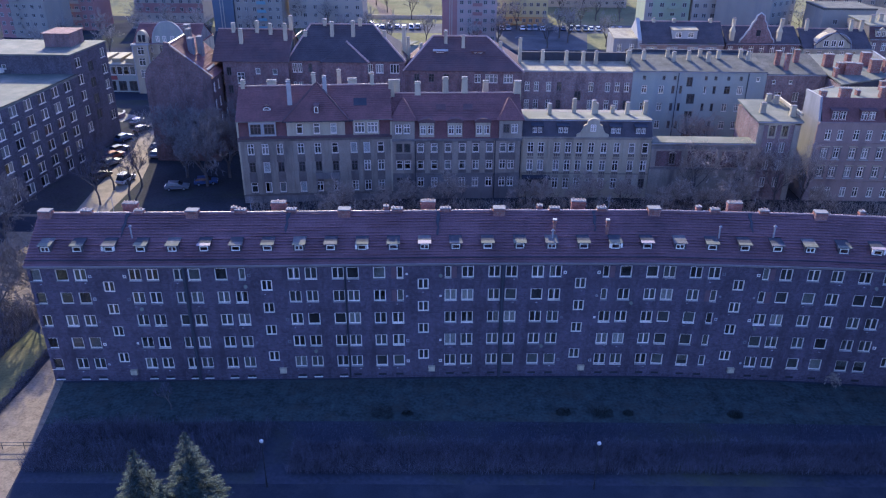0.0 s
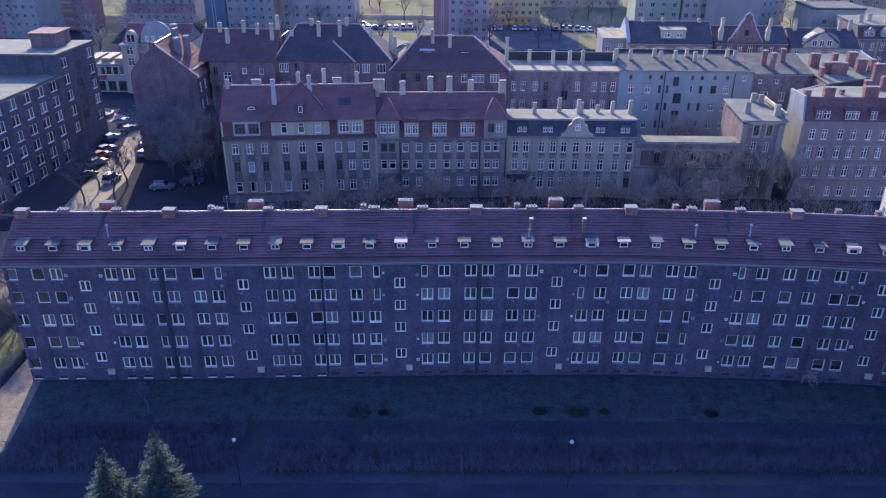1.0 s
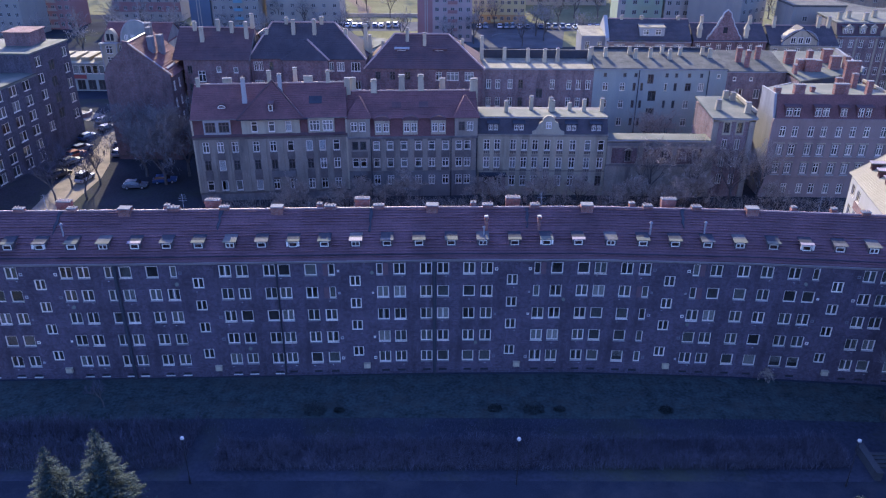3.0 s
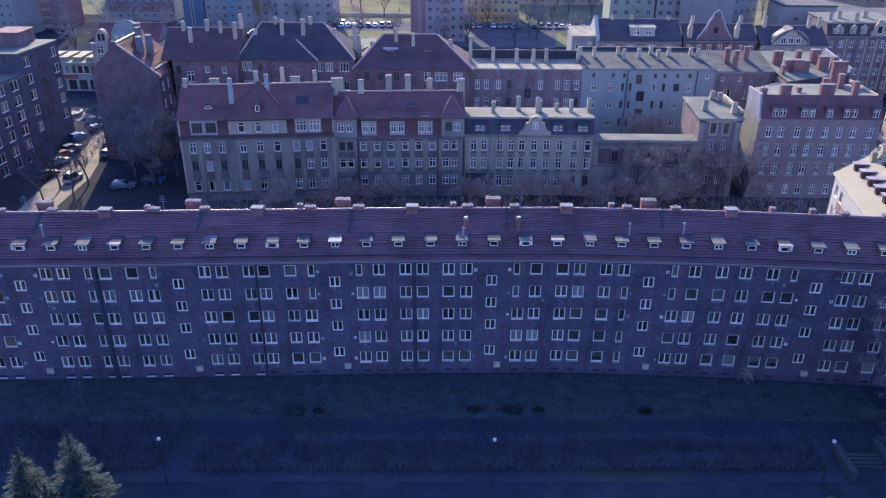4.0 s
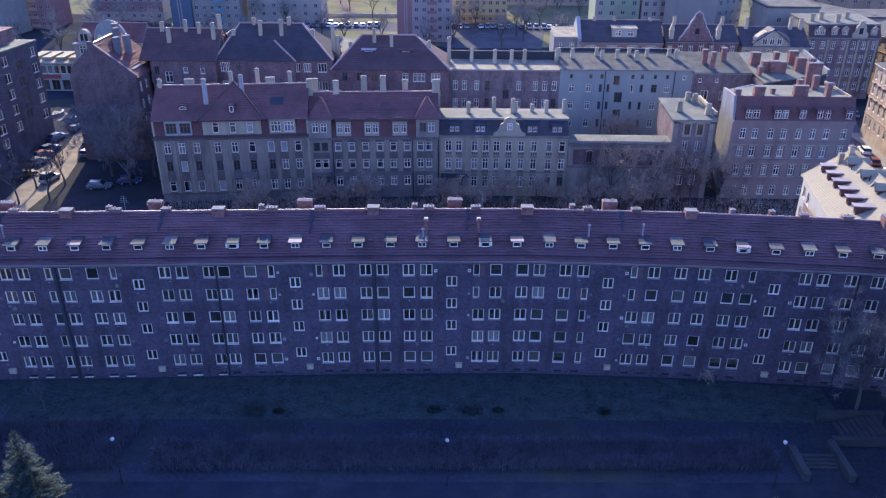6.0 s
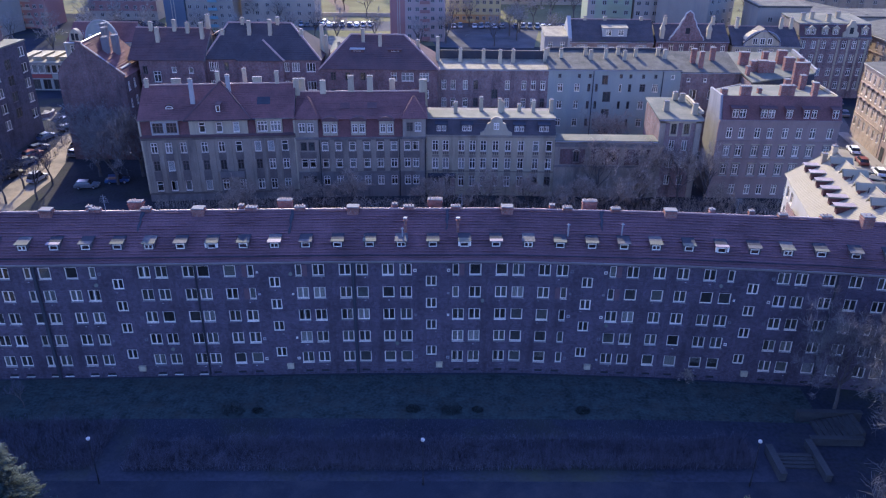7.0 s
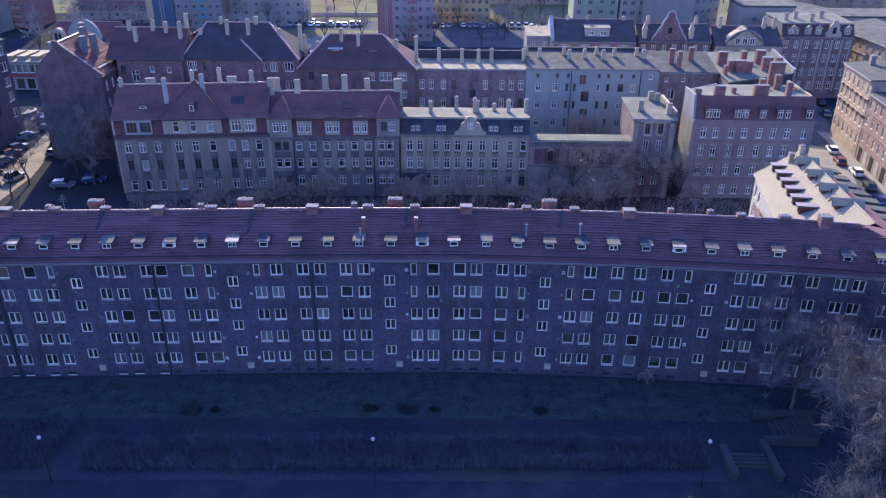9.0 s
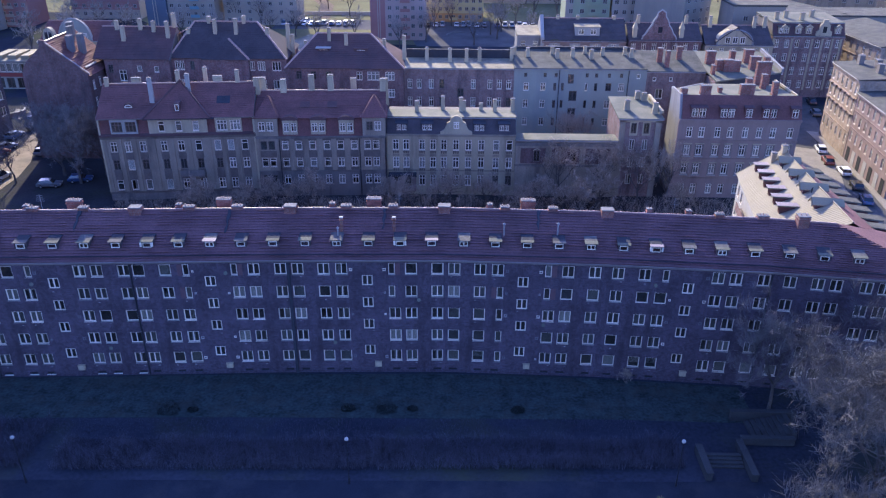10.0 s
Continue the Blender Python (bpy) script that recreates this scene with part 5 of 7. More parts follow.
for x, y in ((3.0, 6.0), (8.2, 7.5), (9.0, 5.2), (12.2, 6), (15, 8), (15.9, 5), (18.5, 7), (23.2, 7.6), (24.3, 6.0), (0.3, 7)):
    chimney(c5, x, y, 17.6, 20.2, 0.32, 0.32, STUCCO_BEIGE, 1)
for x in (9.05, 22.9):
    bm = bmesh.new()
    tube(bm, [(x, -0.12, 0.2), (x, -0.12, 17.2)], [0.08, 0.08], 6)
    part("drainpipe", bm, IRON, c5)

c6 = thing("tenement", pose(61.0, 154.4, -0.5), "dark brick tenement with grey felt roof", "tenement", "tenements of the back row")
facade(c6, Matrix(), 11.7, 0, 17.0, [(1.6, 15.6, 0.7, 0.8, "single"), (4.9, 15.6, 0.7, 0.8, "single"), (2.8, 12.6, 1.5, 2.0, "two"), (6.4, 12.6, 1.2, 1.9, "two")], BRICK_OLD, rng)
shell(c6, 11.7, 10.5, 17.0, BRICK_OLD)
flat_roof(c6, 0, 11.7, 0, 10.5, 17.0, 18.9, FELT)
for x, y, a in ((3.2, 4.5, 0.5), (4.2, 2.0, 0.4), (7.5, 6, 0.5)):
    chimney(c6, x, y, 17.4, 20.8, a, 0.4, CHIM_BRICK, 1)

c7 = thing("tenement", pose(72.8, 148.4, -0.55), "brick tenement with tall red chimneys and felt roof", "tenement", "tenements of the back row")
bm = bmesh.new()
extrude_poly(bm, [(-0.1, -1.0, 16.8), (15.3, 7.0, 16.8), (15.5, 20.5, 18.0), (-0.1, 20.5, 18.0)], (0, 0, 0.25))
part("roof", bm, FELT_MID, c7)
bm = bmesh.new()
extrude_poly(bm, [(0.0, -0.7, 0), (15.2, 7.2, 0), (15.2, 7.2, 16.79), (0.0, -0.7, 16.79)], (0, 0.4, 0))
part("wall", bm, TAR, c7, "dark tarred court wall")
bm = bmesh.new()
box(bm, 14.8, 15.2, 7.7, 20.4, 0, 16.9), box(bm, 0.0, 0.35, 0.0, 20.4, 0, 16.7), box(bm, 0.36, 14.79, 20.0, 20.4, 0, 17.5)
part("side_wall", bm, BRICK_OLD, c7)
bm = bmesh.new()
extrude_poly(bm, [(15.1, 7.0, 17.05), (15.6, 7.0, 17.05), (15.7, 20.5, 18.25), (15.2, 20.5, 18.25)], (0, 0, 0.75))
part("parapet", bm, RENDER_LIGHT, c7)
for x, y, a, z1 in ((1.9, 11.2, 0.9, 20.2), (2.5, 6.8, 0.7, 19.4), (4.0, 6.2, 0.9, 19.6), (5.6, 6.4, 0.8, 19.4), (10.2, 13.0, 0.9, 20.2), (10.0, 8.3, 0.95, 19.8), (12.6, 9.0, 0.5, 19.6), (7.4, 14.5, 0.5, 19.6), (0.5, 4.0, 0.3, 19.0)):
    chimney(c7, x, y, 16.0, z1, a, 0.6, CHIM_BRICK, 2)

c3 = thing("tenement", pose(-11.2, 153.5, -0.15) @ Matrix.Diagonal((1.012, 1, 1, 1)), "red brick tenement with broken red hip roof", "tenement", "tenements of the back row")
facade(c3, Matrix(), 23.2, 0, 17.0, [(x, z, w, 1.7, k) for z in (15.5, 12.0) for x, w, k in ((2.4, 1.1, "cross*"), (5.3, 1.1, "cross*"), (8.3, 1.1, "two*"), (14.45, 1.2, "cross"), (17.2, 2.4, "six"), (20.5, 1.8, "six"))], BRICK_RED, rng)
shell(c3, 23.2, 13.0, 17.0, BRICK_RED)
hip_roof(c3, -0.3, 23.5, -0.4, 13.3, 17.0, 5.4, 16.2, 6.5, 22.6, TILE_DARK)
for x, y, z1 in ((3.0, 6, 20.8), (8.0, 5.2, 23.6), (11.5, 4.4, 22.8), (19.0, 5.5, 21.4), (23.0, 6, 22.0), (0.4, 6, 22.0)):
    chimney(c3, x, y, 17.0, z1 + 0.3, 0.3, 0.36, STUCCO_BEIGE, 1)
# The left dormer's roof is white: its sunlit look is painted on.
for x in (7.0, 14.5):
    wall_dormer(c3, x, 3.0, 19.2, 20.2, 2.6, 2.0, TILE_DARK, STUCCO_WHITE if x < 10 else TILE_DARK, 1, False, 1.6, 0.6)

c2 = thing("tenement", pose(-34.3, 153.5, 0) @ Matrix.Diagonal((1.012, 1, 1, 1)), "brick tenement with high dark hip roof", "tenement", "tenements of the back row")
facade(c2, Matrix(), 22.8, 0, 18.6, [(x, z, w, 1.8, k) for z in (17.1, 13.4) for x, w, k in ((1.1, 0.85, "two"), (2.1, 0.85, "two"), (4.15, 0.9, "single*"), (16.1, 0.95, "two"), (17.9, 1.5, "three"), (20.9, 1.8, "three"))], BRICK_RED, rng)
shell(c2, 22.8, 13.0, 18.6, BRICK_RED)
hip_roof(c2, -0.3, 23.1, -0.4, 13.3, 18.6, 3.6, 16.2, 6.5, 24.6, TILE_BLACK)
# Slope takes the pale ridge tone: glancing sun is put into its colour.
bm = bmesh.new()
courses(bm, (-2.0, 9.0, 20.4), (-2.0, 4.0, 20.4), (1.4, 9.0, 22.9), (1.4, 4.0, 22.9), 0.45, 0.08)
part("valley_roof", bm, RIDGE, c2, "tiled slope beside the chimney, sun glare in its colour")
bm = bmesh.new()
courses(bm, (6.4, -1.3, 18.55), (16.0, -1.3, 18.55), (11.2, 2.4, 21.9), (11.3, 2.4, 21.9), 0.45)
courses(bm, (6.4, 3.0, 18.55), (6.4, -1.3, 18.55), (11.2, 4.5, 21.9), (11.2, 2.4, 21.9), 0.45)
courses(bm, (16.0, -1.3, 18.55), (16.0, 3.0, 18.55), (11.3, 2.4, 21.9), (11.3, 4.5, 21.9), 0.45)
part("cross_gable_roof", bm, TILE_BLACK, c2)
bm = bmesh.new()
box(bm, 6.8, 15.6, -1.0, -0.003, 0, 18.54)
part("bay", bm, BRICK_RED, c2, "projecting plain brick bay")
bm = bmesh.new()
tube(bm, [(11.25, 2.4, 21.95), (16.0, -1.3, 18.6)], [0.2, 0.2], 6)
part("ridge", bm, RIDGE, c2)
for x, y, z1 in ((6.5, 6.4, 25.2), (8.2, 4.4, 25.0), (12.4, 4.4, 25.2), (13.6, 6.4, 25.4), (18.6, 4.4, 23.4), (2.8, 4.4, 23.2), (22.4, 6, 24.0)):
    chimney(c2, x, y, 18.4, z1 + 0.3, 0.32, 0.36, STUCCO_BEIGE, 1)

c1 = thing("tenement", pose(-47.2, 152.0, 0), "brick tenement with plain red gable roof", "tenement", "tenements of the back row")
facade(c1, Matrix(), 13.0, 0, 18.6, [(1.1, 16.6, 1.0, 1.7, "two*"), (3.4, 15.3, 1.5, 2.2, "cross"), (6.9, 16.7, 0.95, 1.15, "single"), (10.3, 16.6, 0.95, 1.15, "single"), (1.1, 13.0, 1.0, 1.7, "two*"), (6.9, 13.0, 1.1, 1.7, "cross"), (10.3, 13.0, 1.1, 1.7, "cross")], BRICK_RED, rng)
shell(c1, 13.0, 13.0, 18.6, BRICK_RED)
gable_roof(c1, -2, 13.2, 0, 13.0, 18.6, 23.7, TILE_DARK, 0.4)
for x, y, z1 in ((1.2, 6.0, 24.6), (3.2, 3.6, 23.9), (6.0, 6.0, 25.0), (8.8, 5.6, 24.6), (12.0, 4.4, 24.8), (12.8, 6.6, 26.0)):
    chimney(c1, x, y, 18.5, z1 + 0.3, 0.32, 0.36, STUCCO_BEIGE, 1)

# gable-ended brick house at the side street
g = thing("gable_house", pose(-60.1, 145.5, 0), "tall brick house with a windowless gable wall", "house")
bm = bmesh.new()
extrude_poly(bm, [(-0.5, 0, 0), (12.3, 0, 0), (12.3, 0, 17.1), (5.1, 0, 22.8), (5.1, 0, 23.3), (4.1, 0, 23.5), (3.9, 0, 22.0), (0.8, 0, 19.3), (0.2, 0, 18.5), (-0.35, 0, 17.2), (-0.5, 0, 16.2)], (0, 0.45, 0))
part("gable_wall", bm, BRICK_GABLE, g, "bare dark red brick gable wall")
facade(g, pose(12.2, 0.46, 0, 0, 0, 90), 12.9, 0, 16.5, grid_wins((1.6, 4.4, 8), (14.6, 11.2, 7.8), 1.0, 1.8), BRICK_GABLE, rng)
bm = bmesh.new()
box(bm, -0.3, 0.05, 0.46, 13.4, 0, 16.4), box(bm, 0.06, 12.1, 13.05, 13.4, 0, 16.4)
part("back_wall", bm, BRICK_GABLE, g)
bm = bmesh.new()
laid_courses(bm, (12.5, 0.3, 16.55), (12.5, 13.6, 16.55), (4.7, 0.3, 22.9), (4.7, 13.6, 22.9), 0.42, 0.11, rng)
part("roof", bm, TILE_RED, g, "sunlit red tiled slope")
bm = bmesh.new()
courses(bm, (-0.5, 13.6, 17.4), (-0.5, 0.3, 17.4), (4.7, 13.6, 22.9), (4.7, 0.3, 22.9), 0.45)
part("roof", bm, TILE_RED, g)
bm = bmesh.new()
extrude_poly(bm, [(12.6, 0.12, 16.98), (12.6, 0.5, 16.98), (5.0, 0.5, 23.0), (5.0, 0.12, 23.0)], (0, 0, 0.16))
part("verge_flashing", bm, GUTTER_OLD, g, "pale metal strip along the gable edge")
bm = bmesh.new()
tube(bm, [(4.7, 0.4, 23.0), (4.7, 13.5, 23.0)], [0.16, 0.16], 6)
part("ridge", bm, RIDGE, g)
bm = bmesh.new()
extrude_poly(bm, [(11.3, 2.0, 17.75), (11.3, 6.6, 17.75), (11.05, 6.6, 17.95), (11.05, 2.0, 17.95)], (0, 0, 0.16))
part("snow_guard", bm, GUTTER, g)
for x, y, z1, w, mt in ((7.6, 5.0, 23.3, 0.45, CONCRETE), (8.6, 7.4, 23.2, 0.45, CONCRETE), (6.2, 8.6, 24.4, 0.35, STUCCO_DARK), (5.2, 11.0, 24.8, 0.5, STUCCO_DARK)):
    chimney(g, x, y, 18.0, z1, w, 0.75, mt, 2)
for y in (3.0, 9.6):
    bm = bmesh.new()
    tube(bm, [(4.7, y, 22.9), (4.7, y, 25.0)], [0.035, 0.03], 5)
    for k in range(3):
        tube(bm, [(4.1, y, 24.2 + 0.3 * k), (5.3, y, 24.2 + 0.3 * k)], [0.025, 0.025], 4)
    part("aerial", bm, GUTTER, g, "metal aerial")

# dark brick office at the far side of the street
lb = thing("office_block", pose(-78.4, 99.0, 0), "dark brick five-storey office block with flat roof", "office block")
cols = [1.6 + 4.25 * k for k in range(11)]
facade(lb, pose(0, 0, 0, 0, 0, 85.1), 48.0, 0, 16.9, grid_wins(cols, (15.5, 12.6, 9.7, 6.8, 3.9, 1.4), 2.2, 1.9, "two"), BRICK_OFFICE, rng)
bm = bmesh.new()
extrude_poly(bm, [(0.0, 0, 16.5), (4.1, 47.8, 16.5), (-17, 47.8, 16.5), (-21, 0, 16.5)], (0, 0, 0.4))
part("roof", bm, FELT_MID, lb)
bm = bmesh.new()
box(bm, -21, -0.4, 0, 0.4, 0, 16.45), box(bm, -21, -20.6, 0.4, 47.8, 0, 16.45)
part("side_wall", bm, BRICK_OFFICE, lb)
facade(lb, pose(3.3, 48.3, 0, 0, 0, 85.1), 13.2, 0, 20.4, [(x, z, 1.9, 1.9, "two") for x in (2.1, 11.4) for z in (18.6, 15.3, 12.1, 9.0, 5.6)] + [(6.3, z, 1.9, 2.1, "two*") for z in (17.0, 13.7, 10.4, 7.1)], BRICK_OFFICE, rng)
facade(lb, pose(-17, 47.9, 0), 20.3, 16.6, 20.4, [(3.0, 18.4, 1.4, 1.6, "single"), (7.0, 18.2, 0.9, 0.9, "single")], BRICK_OFFICE, rng)
bm = bmesh.new()
extrude_poly(bm, [(-17.2, 47.7, 20.4), (3.45, 47.7, 20.4), (4.6, 61.7, 20.4), (-17.2, 61.7, 20.4)], (0, 0, 0.3))
part("roof", bm, FELT_MID, lb)
bm = bmesh.new()
box(bm, -17, 4.0, 61.2, 61.5, 0, 20.35), box(bm, -17, -16.6, 48.4, 61.1, 0, 20.35)
part("side_wall", bm, BRICK_OFFICE, lb)
bm = bmesh.new()
box(bm, -4.6, 0.6, 54.6, 60.6, 20.7, 23.2), box(bm, -4.9, 0.9, 54.3, 60.9, 23.204, 23.4)
part("lift_house", bm, BRICK_RED, lb, "red brick lift house on the roof")
for x, y, w in ((-15, 46.9, 0.5), (-12.5, 46.8, 0.4), (-10.5, 46.9, 0.45)):
    bm = bmesh.new()
    box(bm, x - w, x + w, y, y + 0.95, 17.2, 18.0)
    part("cooling_unit", bm, WHITE, lb, "white cooling unit on the wall")

# white-roofed wing towards the street
wb = thing("corner_house", pose(63.8, 104.3, 0, 0, 0, -99.5), "pale house with corrugated metal roof and dark dormers", "house")
facade(wb, Matrix(), 20.0, 0, 14.0, [(x, z, 1.3, 1.6, "two") for z in (12.0, 9.0, 6.0, 3.0) for x in (1.8, 4.2)], STUCCO_WHITE, rng)
for k in range(4):
    bm = bmesh.new()
    z = 1.9 + 3.0 * k
    box(bm, 5.6, 12.5, -0.9, -0.003, z, z + 0.15), box(bm, 5.6, 12.5, -0.9, -0.82, z + 0.154, z + 1.1)
    part("balcony", bm, BRICK_RED, wb, "balcony with dark red front")
part("end_wall", wall_bm(9.69, 0, 14.0, [], 0.35), STUCCO_WHITE, wb).matrix_basis = pose(0, 10.045, 0, 0, 0, -90)
bm = bmesh.new()
extrude_poly(bm, [(0.0, 0, 14.0), (0.0, 10.4, 14.0), (0.0, 5.3, 17.8)], (0.35, 0, 0))
part("gable_wall", bm, STUCCO_WHITE, wb)
bm = bmesh.new()
extrude_poly(bm, [(19.6, 0.4, 0), (19.6, 10.0, 0), (19.6, 10.0, 13.9), (19.6, 5.3, 17.8), (19.6, 0.4, 13.9)], (0.3, 0, 0))
part("gable_wall", bm, STUCCO_WHITE, wb)
part("street_wall", wall_bm(20.0, 0, 14.0, [(x - 0.6, x + 0.6, z - 0.8, z + 0.8) for z in (12.2, 9.2) for x in (2, 6, 10, 14, 18)], 0.35), STUCCO_WHITE, wb).matrix_basis = pose(20, 10.4, 0, 0, 0, 180)
bm = bmesh.new()
n = 122
for k in range(n):
    x0, x1 = -0.4 + 24.9 * k / n, -0.4 + 24.9 * (k + 1) / n
    h0, h1 = (0.05, 0.0) if k % 2 else (0.0, 0.05)
    if k == 0:
        prev = (bm.verts.new((x0, -0.4, 13.9 + h0)), bm.verts.new((x0, 5.3, 18.0 + h0)))
    cur = (bm.verts.new((x1, -0.4, 13.9 + h1)), bm.verts.new((x1, 5.3, 18.0 + h1)))
    bm.faces.new((prev[0], cur[0], cur[1], prev[1]))
    prev = cur
part("metal_roof", bm, METAL_ROOF, wb, "sunlit corrugated pale metal roof")
bm = bmesh.new()
courses(bm, (24.5, 10.9, 13.9), (-0.4, 10.9, 13.9), (24.5, 5.3, 17.98), (-0.4, 5.3, 17.98), 0.4)
part("tile_roof", bm, TILE_RED, wb)
bm = bmesh.new()
tube(bm, [(-0.4, -0.4, 13.95), (-0.4, 5.3, 18.08), (24.5, 5.3, 18.08)], [0.06, 0.06, 0.07], 6)
part("ridge_flashing", bm, METAL_ROOF, wb)
PITCH = 4.1 / 5.7


def shed_dormer(x, y0, s, w, ln, h, cheek, top):
    """A shed dormer on the corner house; s is +1 on the metal side and -1 on the street side."""
    def rz(y):
        return 13.9 + PITCH * ((y + 0.4) if s > 0 else (10.9 - y))
    y1 = y0 + s * ln
    zt, zu = rz(y0) + h, max(rz(y1) + 0.06, rz(y0) + h - 0.05)
    bm = bmesh.new()
    for q in (-1, 1):
        extrude_poly(bm, [(x + q * w, y0, rz(y0) - 0.1), (x + q * w, y1, rz(y1) - 0.1), (x + q * w, y1, zu), (x + q * w, y0, zt)], (-q * 0.08, 0, 0))
    box(bm, x - w, x + w, min(y0, y0 + s * 0.1), max(y0, y0 + s * 0.1), rz(y0) - 0.1, rz(y0) + 0.15)
    dm = part("dormer", bm, cheek, wb, "dormer with dark boarded cheeks")
    bm = bmesh.new()
    extrude_poly(bm, [(x - w - 0.15, y0 - s * 0.3, zt), (x + w + 0.15, y0 - s * 0.3, zt), (x + w + 0.15, y1 + s * 0.1, zu + 0.02), (x - w - 0.15, y1 + s * 0.1, zu + 0.02)], (0, 0, 0.07))
    part("dormer_roof", bm, top, dm)
    bm = bmesh.new()
    extrude_poly(bm, [(x + w + 0.16, y0 - s * 0.3, zt - 0.12), (x + w + 0.16, y1, zu - 0.1), (x + w + 0.16, y1, zu + 0.08), (x + w + 0.16, y0 - s * 0.3, zt + 0.06)], (0.05, 0, 0))
    part("fascia", bm, FELT_MID, dm)
    bm = bmesh.new()
    frame_build(2 * w - 0.2, h - 0.2, "two", 0.09)(bm)
    bmesh.ops.translate(bm, verts=bm.verts, vec=(0, -0.04, rz(y0) + h / 2 + 0.1))
    if s < 0:
        bmesh.ops.rotate(bm, verts=bm.verts, cent=(0, 0, 0), matrix=Matrix.Rotation(math.pi, 3, "Z"))
    bmesh.ops.translate(bm, verts=bm.verts, vec=(x, y0, 0))
    part("dormer_frame", bm, WOOD_DARK if s > 0 else WHITE, dm)
    bm = bmesh.new()
    ya, yb = sorted((y0 + s * 0.1, y0 + s * 0.14))
    box(bm, x - w + 0.09, x + w - 0.09, ya, yb, rz(y0) + 0.16, zt - 0.02)
    part("pane", bm, DARK_VOID, dm)


for k in range(6):
    shed_dormer(1.9 + 2.9 * k, 1.5, 1, 0.45, 1.5, 1.1, WOOD_DARK, GUTTER_OLD)
for k in range(8):
    shed_dormer(1.6 + 2.6 * k, 9.6, -1, 0.6, 1.5, 1.0, TILE_DARK, FELT)
for x in (3.8, 8.6, 13.4, 18.2):
    # gabled dormers across the ridge
    bm = bmesh.new()
    extrude_poly(bm, [(x - 0.55, 3.9, 16.6), (x + 0.55, 3.9, 16.6), (x + 0.55, 3.9, 17.65), (x, 3.9, 18.25), (x - 0.55, 3.9, 17.65)], (0, 1.9, 0))
    cg = part("cross_gable", bm, WOOD_DARK, wb, "raised gable with dark boarded end")
    for s in (-1, 1):
        bm = bmesh.new()
        extrude_poly(bm, [(x, 3.6, 18.27), (x + s * 0.7, 3.6, 17.55), (x + s * 0.7, 6.2, 17.55), (x, 6.2, 18.27)], (0, 0, 0.09))
        part("gable_roof", bm, METAL_ROOF, cg)
        bm = bmesh.new()
        extrude_poly(bm, [(x, 3.5, 18.17), (x + s * 0.75, 3.5, 17.42), (x + s * 0.75, 3.5, 17.6), (x, 3.5, 18.38)], (0, 0.08, 0))
        part("verge_board", bm, FELT_MID, cg)
for x, y, z1 in ((0.8, 5.0, 18.9), (1.6, 3.6, 18.0)):
    chimney(wb, x, y, 15.0, z1, 0.35, 0.3, STUCCO_BEIGE, 1)
for x, y in ((5.0, 3.9), (9.8, 4.3), (14.5, 4.5), (2.4, 4.2)):
    bm = bmesh.new()
    z = 13.9 + PITCH * (y + 0.4)
    tube(bm, [(x, y, z - 0.1), (x, y, z + 0.7), (x + 0.2, y, z + 0.75)], [0.06, 0.06, 0.06], 6)
    part("vent_pipe", bm, IRON, wb)

# the house widens towards the block
for ob in wb.children_recursive:
    if ob.matrix_basis == Matrix() and ob.type == "MESH" and ob.data.users == 1:
        for v in ob.data.vertices:
            if v.co.y > 0.2:
                v.co.y *= 1 + 0.02 * v.co.x

# ---- street to the east ----


def street_house(x, y, ang, length, depth, h, cols, rows, wall, roof, label, name="tenement", hw=(1.1, 1.9), group="tenements of the east street", kind="cross", slope=0.8):
    """A plain tenement with its facade along local x and a gently sloping roof."""
    ob = thing(name, pose(x, y, 0, 0, 0, ang), label, "tenement", group)
    wins = [(length * (k + 0.5) / cols, z, hw[0], hw[1], kind) for z in rows for k in range(cols)]
    facade(ob, Matrix(), length, 0, h, wins, wall, rng)
    shell(ob, length, depth, h, wall)
    flat_roof(ob, 0, length, 0, depth, h, h + slope, roof, 0.4)
    band(ob, length, h - 0.5, 0.45, 0.3, wall)
    for z in rows[1:]:
        band(ob, length, z + hw[1] / 2 + 0.55, 0.16, 0.1, wall, name="string_course")
    return ob


r1 = street_house(103.8, 167.4, -96, 16.0, 12, 15.9, 6, (13.8, 10.6, 7.4, 3.8), BRICK_PINK, FELT, "sunlit pink brick corner tenement with moulded bays")
for z in (12.2, 9.0):
    for k in range(6):
        bm = bmesh.new()
        x = 16.0 * (k + 0.5) / 6
        box(bm, x - 0.75, x + 0.75, -0.45, 0.02, z - 0.12, z)
        part("window_hood", bm, STUCCO_ROSE, r1)
        bm = bmesh.new()
        taper(bm, x, -0.13, z - 0.7, z - 0.124, 0.1, 0.12, 0.4, 0.14)
        part("bracket", bm, STUCCO_DARK, r1)
for x, y in ((3, 4), (7, 6), (11, 5), (14, 8)):
    chimney(r1, x, y, 16.0, 18.2, 0.7, 0.5, STUCCO_DARK, 2)
r2 = street_house(102.2, 151.4, -96, 22.0, 12, 13.6, 8, (11.8, 8.6, 5.2), STUCCO_ROSE, FELT, "rose stucco street house with shop fronts")
for k in range(7):
    bm = bmesh.new()
    box(bm, 1.0 + 3 * k, 2.6 + 3 * k, -0.06, 0.02, 0.2, 3.0)
    part("shop_front", bm, STUCCO_WHITE if k % 2 else DARK_VOID, r2)
for x, y in ((4, 5), (10, 7), (17, 5)):
    chimney(r2, x, y, 13.6, 16.2, 0.8, 0.5, STUCCO_BEIGE, 2)

